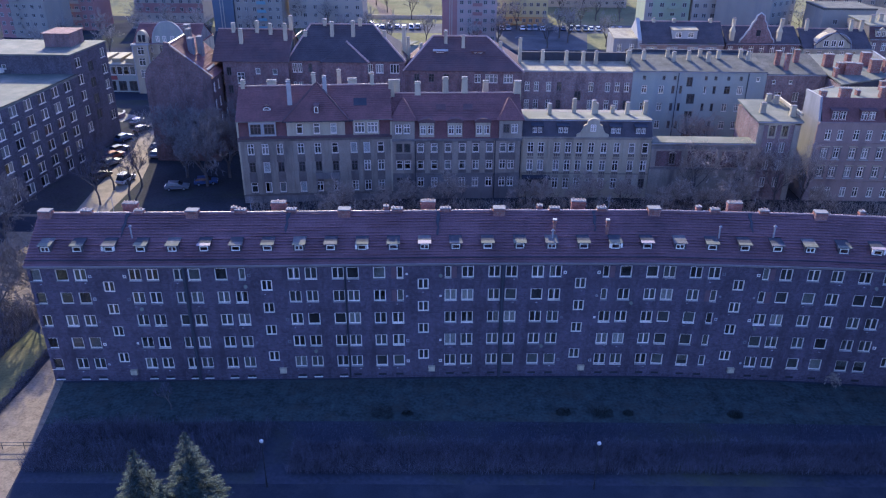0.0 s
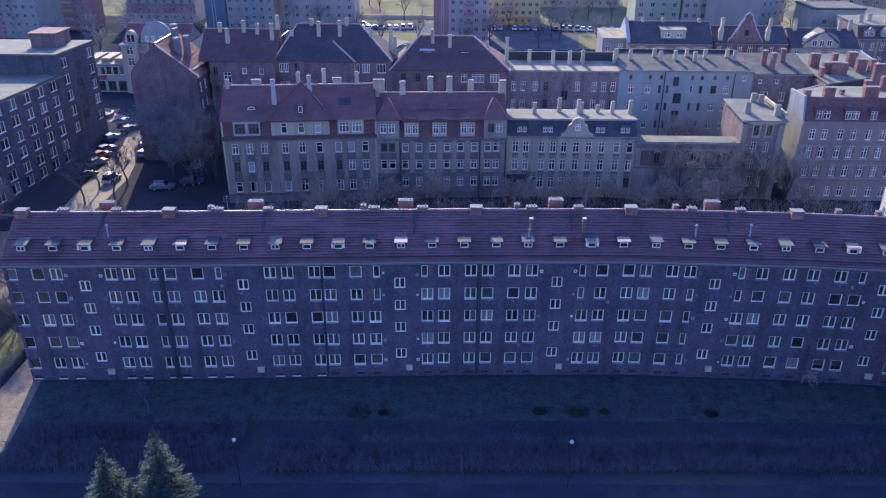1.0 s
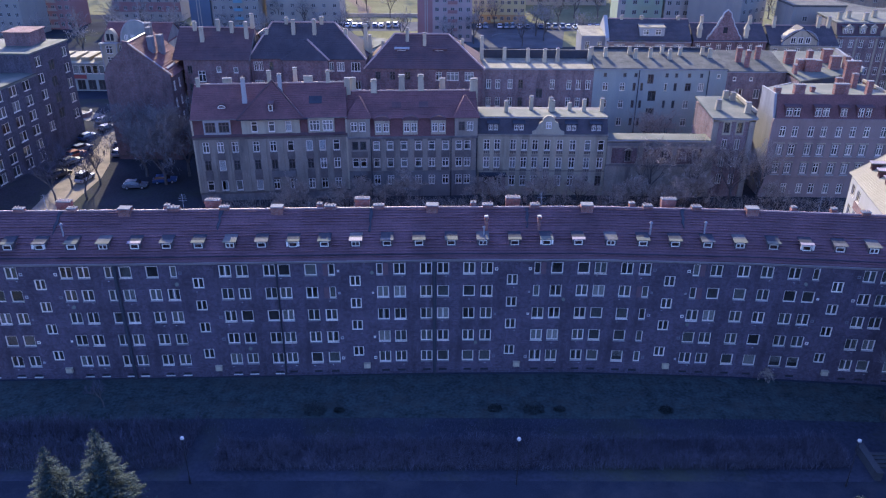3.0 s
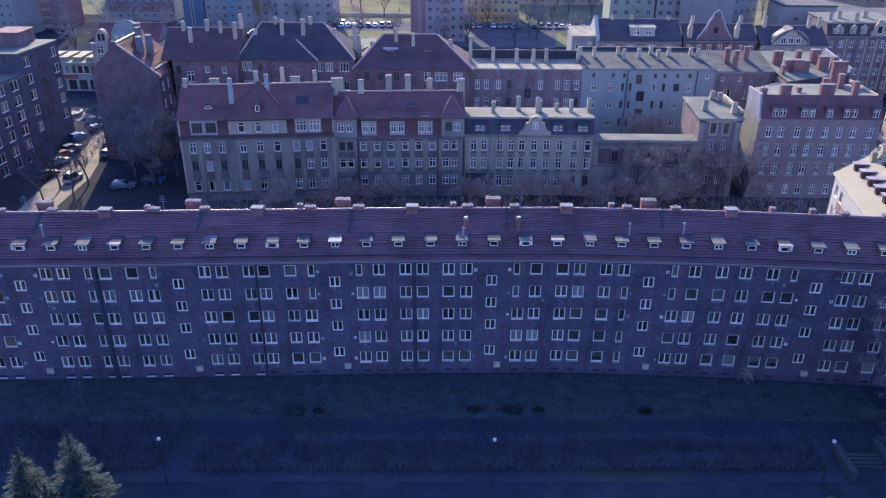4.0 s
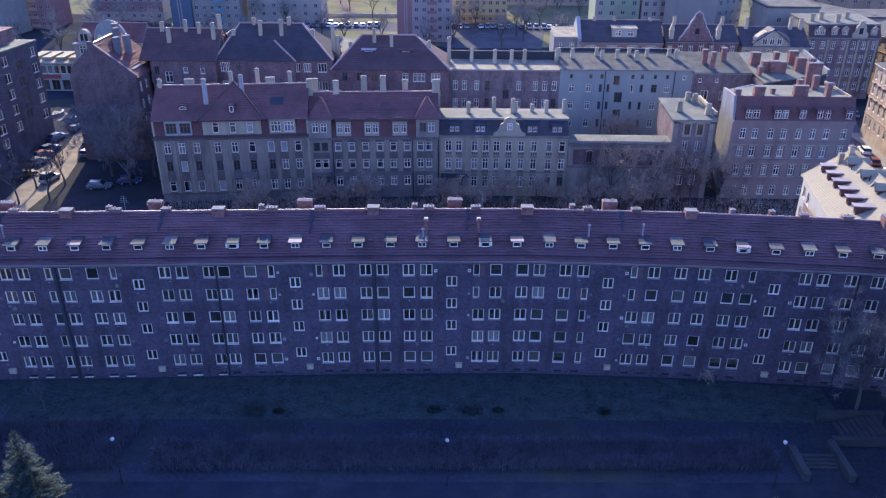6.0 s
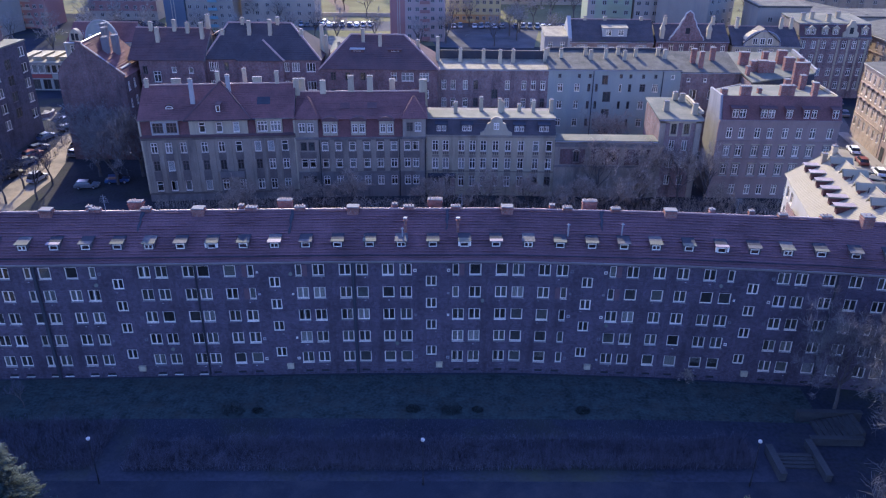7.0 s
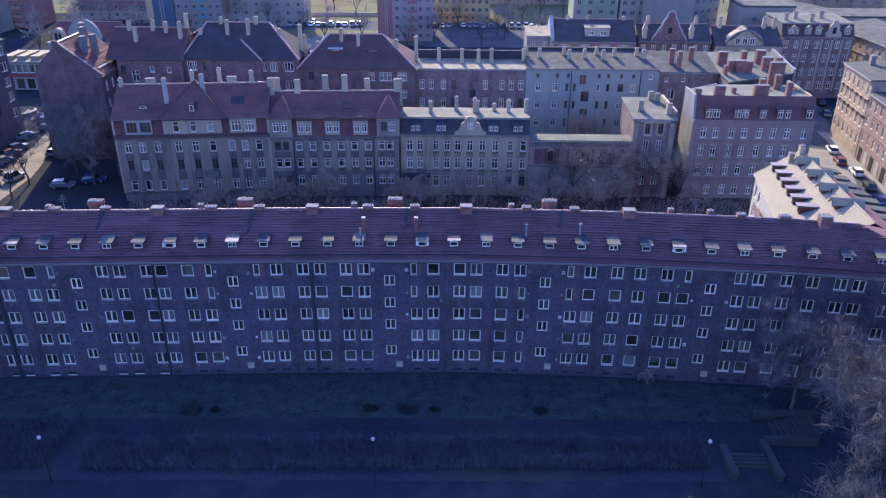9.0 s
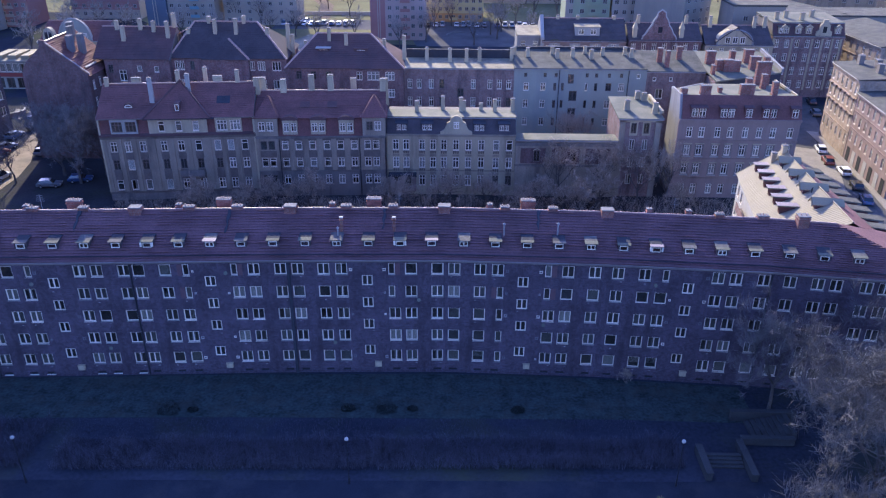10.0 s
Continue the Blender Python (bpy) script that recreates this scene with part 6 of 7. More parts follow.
k1 = street_house(101.6, 198.0, 0, 17.8, 14, 15.4, 7, (13.6, 10.2, 6.8, 3.4), BRICK_OLD, FELT, "red brick corner tenement with pale trim and gables")
bm = bmesh.new()
courses(bm, (0, -0.1, 15.5), (17.8, -0.1, 15.5), (0, 1.6, 18.4), (17.8, 1.6, 18.4), 0.4)
part("mansard", bm, TILE_DARK, k1, "steep dark tiled lower roof")
bm = bmesh.new()
extrude_poly(bm, [(0.02, 0.4, 15.4), (0.02, 13.9, 15.4), (0.02, 13.9, 18.3), (0.02, 1.7, 18.3)], (17.7, 0, 0))
part("attic_wall", bm, STUCCO_DARK, k1)
flat_roof(k1, 0, 17.8, 1.6, 14, 18.35, 18.8, FELT_MID, 0.1)
for x in (2.6, 6.2, 8.8, 16.0):
    wall_dormer(k1, x, 0.2, 16.0, 17.5, 1.5 if x > 3 else 2.6, 1.3, STUCCO_BEIGE, FELT, 1 if x > 3 else 2, False, 0.9, 1.2)
    bm = bmesh.new()
    extrude_poly(bm, [(x - 0.95, -0.1, 17.55), (x + 0.95, -0.1, 17.55), (x, -0.1, 18.35)], (0, 0.4, 0))
    part("pediment", bm, STUCCO_BEIGE, k1)
bm = bmesh.new()
extrude_poly(bm, [(12.4 + a, -0.4, 15.4 + b) for a, b in ((-1.9, 0), (-1.9, 1.2), (-1.3, 1.6), (-1.2, 2.8), (-0.7, 3.3), (-0.5, 4.2), (0.5, 4.2), (0.7, 3.3), (1.2, 2.8), (1.3, 1.6), (1.9, 1.2), (1.9, 0))], (0, 0.6, 0))
part("shaped_gable", bm, STUCCO_BEIGE, k1, "tall shaped gable with pale trim")
bm = bmesh.new()
box(bm, 11.95, 12.85, -0.46, -0.39, 16.4, 17.9)
part("gable_window", bm, DARK_VOID, k1)
pilasters(k1, (0.4, 5.0, 10.0, 12.5, 15.0, 17.1), 2, 15.0, 0.45, 0.15, STUCCO_BEIGE)
for x, y in ((2, 5), (5, 7), (8, 4), (12, 8)):
    chimney(k1, x, y, 18.0, 20.4, 0.5, 0.4, STUCCO_BEIGE, 2)
r3 = street_house(121.5, 217.0, -86, 30.0, 12, 15.0, 10, (13, 9.6, 6.2), BRICK_PINK, FELT, "brown brick street front with pale cornice", slope=1.6)
street_house(116, 262, -70, 30.0, 12, 13.0, 10, (11, 8, 5), STUCCO_BEIGE, FELT, "yellowish street house with a row of windows", group="far tenements", slope=1.5)
street_house(158, 262, -60, 40.0, 12, 15.0, 12, (12, 9, 6), STUCCO_GREY, FELT, "grey street house with flat roof", group="far tenements", slope=1.5)

# ---- third row ----
w1 = street_house(43.8, 193.4, 0, 20.5, 11, 14.6, 7, (12.6, 9.0, 5.4), STUCCO_ROSE, SLATE, "white house with dark pitched roof and wide dormer", group="tenements of the third row", slope=0.2)
gable_roof(w1, 0.6, 20.5, 0.2, 10.8, 14.9, 19.2, SLATE, 0.3)
wall_dormer(w1, 11.0, 1.0, 15.6, 17.8, 6.0, 3.0, STUCCO_WHITE, FELT_PALE, 2, False, 1.4, 1.3)
for x in (3.0, 8.0, 13.0, 17.5):
    wall_dormer(w1, x, -0.25, 12.2, 14.4, 2.6, 0.8, STUCCO_WHITE, FELT, 1, True, 1.2, 1.4)
bm = bmesh.new()
extrude_poly(bm, [(-0.5, -0.2, 0), (-0.5, 11, 0), (-0.5, 11, 15.5), (-0.5, 5.5, 20.0), (-0.5, -0.2, 15.5)], (0.9, 0, 0))
part("firewall", bm, STUCCO_WHITE, w1, "white firewall")
w2 = street_house(37.6, 194.5, 0, 6.0, 9, 15.6, 2, (13.4, 10.4), RENDER_LIGHT, FELT_PALE, "small white annex with flat roof", group="tenements of the third row", name="annex")
n1 = street_house(65.2, 194.8, 0, 18.0, 11, 14.6, 7, (13.2, 9.8, 6.2), BRICK_RED, SLATE, "brick house with dark roof and tall curved gable", group="tenements of the third row", slope=0.2)
gable_roof(n1, 0, 18.0, 0.2, 10.8, 14.9, 18.0, SLATE, 0.3)
bm = bmesh.new()
prof = [(-4.1, 0), (-3.9, 0.7), (-3.3, 1.3), (-2.7, 2.5), (-2.0, 3.4), (-1.6, 4.6), (-1.0, 5.4), (-0.8, 6.4), (0, 7.0), (0.8, 6.4), (1.0, 5.4), (1.6, 4.6), (2.0, 3.4), (2.7, 2.5), (3.3, 1.3), (3.9, 0.7), (4.1, 0)]
extrude_poly(bm, [(7.4 + a, -0.25, 14.9 + b) for a, b in prof], (0, 0.6, 0))
part("shaped_gable", bm, BRICK_RED, n1, "tall curved brick gable with pale coping")
bm = bmesh.new()
tube(bm, [(7.4 + a, 0.05, 14.95 + b) for a, b in prof], [0.32] * len(prof), 6)
part("coping", bm, STUCCO_WHITE, n1)
bm = bmesh.new()
box(bm, 6.9, 7.9, -0.3, -0.25, 16.6, 18.0)
part("gable_window", bm, DARK_VOID, n1)
for x in (1.5, 13.0):
    bm = bmesh.new()
    taper(bm, x, 1.0, 15.0, 17.4, 0.5, 0.5, 0.5, 0.5), taper(bm, x, 1.0, 17.404, 19.4, 0.65, 0.65, 0.03, 0.03)
    part("roof_turret", bm, STUCCO_BEIGE, n1)
n2 = street_house(84.0, 194.0, 0, 16.5, 12, 13.8, 6, (12.2, 8.8, 5.4), STUCCO_BEIGE, SLATE, "beige house with dark roof and arched dormer gable", group="tenements of the third row", slope=0.2)
gable_roof(n2, 0, 16.5, 0.2, 11.8, 14.1, 17.6, SLATE, 0.3)
bm = bmesh.new()
pts = [(7.0 - 4.4 * math.cos(math.pi * k / 12), -0.2, 13.9 + 3.6 * math.sin(math.pi * k / 12)) for k in range(13)]
extrude_poly(bm, pts, (0, 3.0, 0))
part("arched_gable", bm, STUCCO_BEIGE, n2, "round-arched stucco gable")
bm = bmesh.new()
for s in (-1, 1):
    extrude_poly(bm, [(7.0, -0.5, 18.0), (7.0 + s * 4.6, -0.5, 14.6), (7.0 + s * 4.6, 4.0, 14.6), (7.0, 4.0, 18.0)], (0, 0, 0.25))
part("gable_roof", bm, SLATE, n2)
bm = bmesh.new()
tube(bm, [(p[0], -0.3, p[2] + 0.1) for p in pts], [0.22] * 13, 6)
part("coping", bm, RENDER_LIGHT, n2)
for x in (5.2, 7.0, 8.8):
    bm = bmesh.new()
    frame_build(1.2, 1.5, "two", 0.12)(bm)
    bmesh.ops.translate(bm, verts=bm.verts, vec=(x, -0.3, 15.1))
    part("gable_window", bm, WHITE, n2)
    bm = bmesh.new()
    box(bm, x - 0.55, x + 0.55, -0.25, -0.203, 14.4, 15.8)
    part("pane", bm, DARK_VOID, n2)
for hs, x in ((w1, 4), (w1, 9), (w1, 18), (n1, 3), (n1, 15), (n2, 2), (n2, 13), (n2, 15.5)):
    chimney(hs, x, 5.5, 15.5, 19.8, 0.36, 0.36, STUCCO_BEIGE, 2)
ah = street_house(-83.9, 197.7, 0, 17.0, 12, 12.6, 6, (11.4, 8.2, 5.0), STUCCO_BEIGE, TILE_RED, "beige house with tiled front and round stucco gable", group="tenements of the third row", slope=0.2)
gable_roof(ah, 0, 16.8, 0.1, 11.8, 12.9, 16.6, TILE_RED, 0.2)
bm = bmesh.new()
extrude_poly(bm, [(9.3 - 4.1 * math.cos(math.pi * k / 14), -0.3, 12.8 + 5.3 * math.sin(math.pi * k / 14)) for k in range(15)], (0, 1.2, 0))
part("round_gable", bm, STUCCO_BLUE, ah, "tall rounded grey-green gable")
bm = bmesh.new()
tube(bm, [(9.3 - 4.2 * math.cos(math.pi * k / 14), -0.3, 12.8 + 5.4 * math.sin(math.pi * k / 14)) for k in range(15)], [0.18] * 15, 6)
part("coping", bm, STUCCO_WHITE, ah)
facade(ah, pose(0, -1.4, 0), 4.2, 0, 12.4, [(2.1, z, 1.7, 2.0, "cross") for z in (11.0, 8.2, 5.2)], STUCCO_BEIGE, rng, "bay_front")
bm = bmesh.new()
box(bm, -0.2, 4.4, -1.7, -0.05, 12.404, 12.7)
part("bay_roof", bm, STUCCO_WHITE, ah)
bm = bmesh.new()
for x in (0.12, 4.08):
    box(bm, x - 0.14, x + 0.14, -1.5, -1.404, 0.2, 12.39)
part("bay_corner", bm, STUCCO_WHITE, ah)
bm = bmesh.new()
box(bm, 0.0, 0.3, -1.04, -0.01, 0, 12.39), box(bm, 3.9, 4.2, -1.04, -0.01, 0, 12.39)
part("bay_side", bm, STUCCO_BEIGE, ah)
bm = bmesh.new()
extrude_poly(bm, [(2.5 - 1.6 * math.cos(math.pi * k / 12), -0.4, 12.8 + 3.1 * math.sin(math.pi * k / 12)) for k in range(13)], (0, 1.5, 0))
ad = part("arched_dormer", bm, STUCCO_BEIGE, ah, "tall arched stucco dormer")
bm = bmesh.new()
box(bm, 1.6, 2.35, -0.46, -0.404, 13.1, 14.8), box(bm, 2.65, 3.4, -0.46, -0.404, 13.1, 14.8)
part("pane", bm, DARK_VOID, ad)
for x in (6.6, 8.3, 10.3, 12.0):
    bm = bmesh.new()
    frame_build(0.9, 1.4, "two", 0.12)(bm)
    bmesh.ops.translate(bm, verts=bm.verts, vec=(x, -0.4, 13.9))
    part("gable_window", bm, WHITE, ah)
gh = thing("workshop", pose(-98.2, 197.6, 0), "low hall with pale sheet roof and a band of wide windows", "workshop", "far tenements")
facade(gh, Matrix(), 13.9, 0, 7.2, [(0.95 + 1.7 * k, 5.6, 1.45, 2.2, "single") for k in range(8)] + [(1.3 + 2.8 * k, 1.6, 2.1, 2.6, "two*") for k in range(5)], STUCCO_BLUE, rng)
shell(gh, 13.9, 10.0, 7.2, STUCCO_GREY)
flat_roof(gh, 0, 13.9, 0, 10.0, 7.2, 8.0, FELT_PALE, 0.4)
for k in range(4):
    bm = bmesh.new()
    box(bm, 0.4 + 3.5 * k, 2.7 + 3.5 * k, 1.2, 8.8, 7.6, 8.5)
    part("roof_light", bm, METAL_ROOF, gh, "raised pale roof light")
bm = bmesh.new()
box(bm, 0.3, 8.6, -0.12, -0.004, 3.25, 4.25)
part("fascia_panel", bm, PANEL_SIGN, gh, "plain red panel over the ground floor")
bm = bmesh.new()
box(bm, 1.0, 6.4, -0.08, -0.004, 6.82, 7.1)
part("sign_bar", bm, STUCCO_WHITE, gh)
# curved garden wall in the forecourt
gw = thing("garden_wall", pose(-82.6, 175.2, 0), "low curved brick wall with a pale coping", "wall")
for nm, r0, r1, z0, z1, mt in (("wall", 2.9, 3.25, 0.0, 0.95, BRICK_RED), ("coping", 2.82, 3.33, 0.954, 1.05, STUCCO_WHITE)):
    bm = bmesh.new()
    arc = [math.radians(-110 + 150 * k / 14) for k in range(15)]
    extrude_poly(bm, [(r0 * math.cos(a), r0 * math.sin(a), z0) for a in arc] + [(r1 * math.cos(a), r1 * math.sin(a), z0) for a in arc[::-1]], (0, 0, z1 - z0))
    part(nm, bm, mt, gw)

# ---- towers and far blocks ----


def slab_block(name, x, y, ang, length, depth, h, cols, wall, label, strips=(), floor=2.9, balcony=None, side=None, skip=()):
    """A tall panel-built block: walls, a window grid of separate windows, coloured strips and balconies."""
    ob = thing(name, pose(x, y, 0, 0, 0, ang), label, "apartment block", "far apartment blocks")
    bm = bmesh.new()
    box(bm, 0, length, 0, depth, 0, h)
    part("wall", bm, wall, ob)
    if side:
        bm = bmesh.new()
        box(bm, -0.06, -0.004, 0.0, depth, 0, h)
        part("end_panel", bm, side, ob)
    bm = bmesh.new()
    box(bm, -0.2, length + 0.2, -0.2, depth + 0.2, h + 0.004, h + 0.5)
    part("roof", bm, FELT, ob)
    for x0, x1, z0, z1, m in strips:
        bm = bmesh.new()
        box(bm, x0, x1, -0.09 - (0.05 if x1 - x0 < 0.5 else 0), -0.004 - (0.088 if x1 - x0 < 0.5 else 0), z0, z1)
        part("colour_panel", bm, m, ob)
    floors = int(min(h, 21) / floor)
    fr = cached(("far_window",), lambda bm: frame_build(1.3, 1.35, "two", 0.12)(bm), STUCCO_WHITE)
    # Opaque pane, with the unlit room put into its colour.
    pn = cached(("far_pane",), lambda bm: box(bm, -0.6, 0.6, 0.01, 0.05, -0.62, 0.62), DIM)
    for f in range(floors):
        for k in range(cols):
            if k in skip:
                continue
            xx = length * (k + 0.5) / cols
            z = 1.9 + f * floor
            w = piece("window", fr, ob, pose(xx, -0.17, z))
            piece("pane", pn, w, Matrix())
            if balcony and k in balcony[0]:
                bm = bmesh.new()
                box(bm, xx - 1.6, xx + 1.6, -1.3, -0.2, z - 1.1, z - 0.95), box(bm, xx - 1.6, xx + 1.6, -1.3, -1.2, z - 0.946, z - 0.05)
                part("balcony", bm, balcony[1], ob)
    return ob


P_RED = mat("panel_red", (0.28, 0.155, 0.135), var=0.12, scale=0.3)
P_PINK = mat("panel_pink", (0.36, 0.28, 0.235), var=0.1, scale=0.3)
P_YEL = mat("panel_yellow", (0.42, 0.375, 0.19), var=0.1, scale=0.3)
P_BLUE = mat("panel_blue", (0.11, 0.128, 0.152), var=0.1, scale=0.3)
P_GREEN = mat("panel_green", (0.29, 0.32, 0.2), var=0.1, scale=0.3)
P_GREY = mat("panel_grey", (0.275, 0.245, 0.19), var=0.1, scale=0.3, stain=(0.2, 0.19, 0.17), stain_amt=0.5, streak=True)
P_WHITE = mat("panel_white", (0.33, 0.29, 0.222), var=0.1, scale=0.3)
P_ORANGE = mat("panel_orange", (0.36, 0.24, 0.11), var=0.1, scale=0.3)
slab_block("tower_block", -6.8, 265, 0, 18.2, 14, 45, 7, P_PINK, "pinkish panel tower with red strips and balconies", [(0, 5.0, 0, 45, P_RED), (2.4, 2.7, 0, 45.2, P_WHITE), (3.1, 3.4, 0, 45.2, P_WHITE)], balcony=((4,), P_RED), skip=(0, 1))
slab_block("tower_block", 9.4, 300, 0, 22.5, 14, 33, 9, P_YEL, "yellow panel apartment block", [(0, 22.5, 0, 3.2, P_ORANGE)], balcony=((4,), P_YEL))
slab_block("tower_block", -81.8, 284, 0, 17, 14, 33, 6, P_GREY, "grey panel tower with turquoise balconies", [], balcony=((3,), mat("panel_teal", (0.17, 0.27, 0.29), var=0.1)))
slab_block("tower_block", -89.4, 283, 0, 7.4, 14, 33, 0, P_BLUE, "blue panel stair tower with white lines", [(2.6, 2.9, 0, 33.2, P_WHITE), (3.6, 3.9, 0, 33.2, P_WHITE)])
slab_block("tower_block", -159, 268, -8, 18, 14, 33, 6, P_GREY, "grey panel tower with red end", [(0, 5, 0, 33, P_RED)], balcony=((2,), P_GREY))
slab_block("tower_block", -142, 282, 0, 10, 14, 33, 4, P_RED, "dark red panel block with pale balconies", [], balcony=((1,), P_WHITE))
slab_block("tower_block", -124.6, 300, 0, 26, 14, 20, 8, P_WHITE, "white low apartment block with red bands", [(0, 26, 3.4, 7.0, P_RED)])
slab_block("tower_block", -63.5, 290, 0, 27, 14, 33, 7, P_WHITE, "white panel apartment block", [])
slab_block("tower_block", 55.4, 244, 0, 13.5, 12, 33, 4, P_GREEN, "pale green panel apartment block", [(0, 2.2, 0, 33, P_WHITE)], balcony=((2,), P_GREEN))
slab_block("tower_block", 69.4, 243, 0, 10, 12, 33, 4, P_WHITE, "white panel apartment block", [])
slab_block("tower_block", 79.6, 242, 0, 12, 12, 33, 3, P_GREY, "grey panel block with orange strips", [(3, 8, 12.5, 15, P_ORANGE), (3, 8, 16, 19, P_ORANGE), (8.4, 11, 0, 33, mat("panel_violet", (0.16, 0.12, 0.3), var=0.1))])
slab_block("tower_block", 86.5, 226, 38, 12, 18, 24, 4, P_GREY, "grey concrete block with small windows", [])
slab_block("tower_block", 97.3, 217, 0, 14, 12, 19.5, 2, P_GREY, "grey concrete block with flat roof", [])
slab_block("tower_block", 120, 235, 0, 40, 14, 14, 10, P_GREY, "long grey far block", [])
slab_block("tower_block", 130, 300, -20, 60, 14, 14, 14, STUCCO_GREY, "long far street front", [])
slab_block("tower_block", 30, 345, 0, 40, 14, 24, 12, P_WHITE, "far white apartment block", [])

# far sheds near the park
for x, y, a, w, d in ((-33.0, 232, -25, 12, 20), (-19, 205, 10, 10, 14)):
    ob = thing("shed", pose(x, y, 0, 0, 0, a), "low shed with pale sheet roof", "shed", "sheds")
    bm = bmesh.new()
    box(bm, 0, w, 0, d, 0, 3.6)
    part("wall", bm, STUCCO_BLUE, ob)
    flat_roof(ob, 0, w, 0, d, 3.6, 4.4, FELT_MID, 0.3)
bm = bmesh.new()
ob = thing("garden_wall", pose(-38, 312, 0), "low pale wall in the park", "wall")
box(bm, 0, 40, 0, 0.5, 0, 1.4)
part("wall", bm, STUCCO_WHITE, ob)

# ---- trees and shrubs ----


def grow(rg, start, d, length, radius, depth, out, twigs, spread=0.5, up=0.12, many=5):
    pts, rad = [Vector(start)], [radius]
    n = 4 if depth > 1 else 3 if depth else 2
    for i in range(n):
        d = (d + Vector((rg.gauss(0, 0.13), rg.gauss(0, 0.13), rg.gauss(0.03, 0.08) + up * 0.4))).normalized()
        pts.append(pts[-1] + d * length / n)
        rad.append(radius * (1 - 0.5 * (i + 1) / n))
    (out if depth > 1 else twigs).append((pts, rad))
    if depth == 0:
        return
    for i in range(rg.randint(3, 4) if depth > 1 else rg.randint(many - 1, many + 1)):
        t = rg.uniform(0.35, 1.0)
        k = min(n - 1, int(t * n))
        base = pts[k].lerp(pts[k + 1], t * n - k)
        az = rg.uniform(0, 2 * math.pi)
        side = d.cross(Vector((math.cos(az), math.sin(az), 0.3))).normalized()
        nd = (d * (1 - spread) + side * (spread + rg.uniform(0, 0.3)) + Vector((0, 0, up))).normalized()
        grow(rg, base, nd, length * (rg.uniform(0.55, 0.8) if depth > 1 else rg.uniform(0.4, 0.75)), rad[k] * 0.55, depth - 1, out, twigs, spread, up, many)


def make_tree(seed, h, label, depth=4, trunk_r=0.28, twig_mat=None, spread=0.5, split=0.28, up=0.12, fat=0.018, many=5):
    rg = random.Random(seed)
    ob = thing("tree", Matrix(), label, "tree", "bare trees")
    out, twigs = [], []
    top = Vector((rg.uniform(-0.4, 0.4), rg.uniform(-0.4, 0.4), h * split))
    bm = bmesh.new()
    tube(bm, [(0, 0, -0.3), (0.05, 0, h * split * 0.5), top], [trunk_r * 1.25, trunk_r, trunk_r * 0.8], 8)
    part("trunk", bm, BARK, ob)
    for k in range(5):
        az = 2 * math.pi * k / 5 + rg.uniform(-0.4, 0.4)
        d = Vector((math.cos(az) * spread * 1.2, math.sin(az) * spread * 1.2, 1.0 if k else 1.6)).normalized()
        grow(rg, top - Vector((0, 0, rg.uniform(0, h * 0.06))), d, h * rg.uniform(0.3, 0.4), trunk_r * 0.6, depth, out, twigs, spread, up, many)
    bm = bmesh.new()
    for pts, rad in out:
        tube(bm, pts, rad, 5, False)
    part("branchwork", bm, BARK, ob)
    bm = bmesh.new()
    for pts, rad in twigs:
        tube(bm, pts, [min(max(r * 0.6, fat), 2 * fat) for r in rad], 3, False)
    part("crown", bm, twig_mat or TWIG, ob, "dense crown of bare twigs")
    return ob


# large trees in front of the block's east end
t_big = make_tree(11, 20.0, "large bare tree with a dense sunlit crown", 5, 0.3, TWIG_BIG, 0.6, 0.16, 0.15, 0.0125, 15)
t_big.matrix_basis = pose(62.2, 54.0, 0.0)
copy_thing(t_big, pose(57.4, 46.2, -7.5, 0, 0, 130))
copy_thing(t_big, pose(68.5, 60.5, 0, 0, 0, 60))
copy_thing(t_big, pose(65.0, 50.5, -3.0, 0, 0, 215))
t_slim = make_tree(12, 14.0, "slender bare tree close to the brick wall", 5, 0.18, TWIG_MID, 0.5, 0.3, 0.12, 0.011, 9)
t_slim.matrix_basis = pose(57.4, 67.4, 0)
# trees at the west end
t_mid = make_tree(13, 13.0, "bare tree beside the street", 5, 0.2, TWIG_MID, 0.5, 0.2, 0.16, 0.016, 5)
t_mid.matrix_basis = pose(-54.2, 87.0, 0)
for x, y, r in ((-58.5, 84.0, 40), (-66.0, 90.0, 200), (-73.0, 97.0, 300), (-70, 106, 20)):
    copy_thing(t_mid, pose(x, y, 0, 0, 0, r))
t_street = make_tree(14, 8.5, "young bare street tree", 3, 0.16, TWIG_RED, 0.35, 0.35, 0.12, 0.02)
t_street.matrix_basis = pose(-62.4, 122.3, 0)
for x, y, r in ((-62.9, 129.5, 50), (-58.6, 131.6, 90), (-68.6, 133.9, 160), (-58.0, 124.5, 220)):
    copy_thing(t_street, pose(x, y, 0, 0, 0, r))
copy_thing(t_street, pose(-30.6, 66.6, 0.02, 0, 0, 30) @ Matrix.Scale(0.42, 4))
for x, y, r in ((-46.5, 132.0, 10), (-51.5, 136.0, 80), (-43.5, 136.5, 150)):
    copy_thing(t_mid, pose(x, y, 0, 0, 0, r) @ Matrix.Scale(1.3, 4))
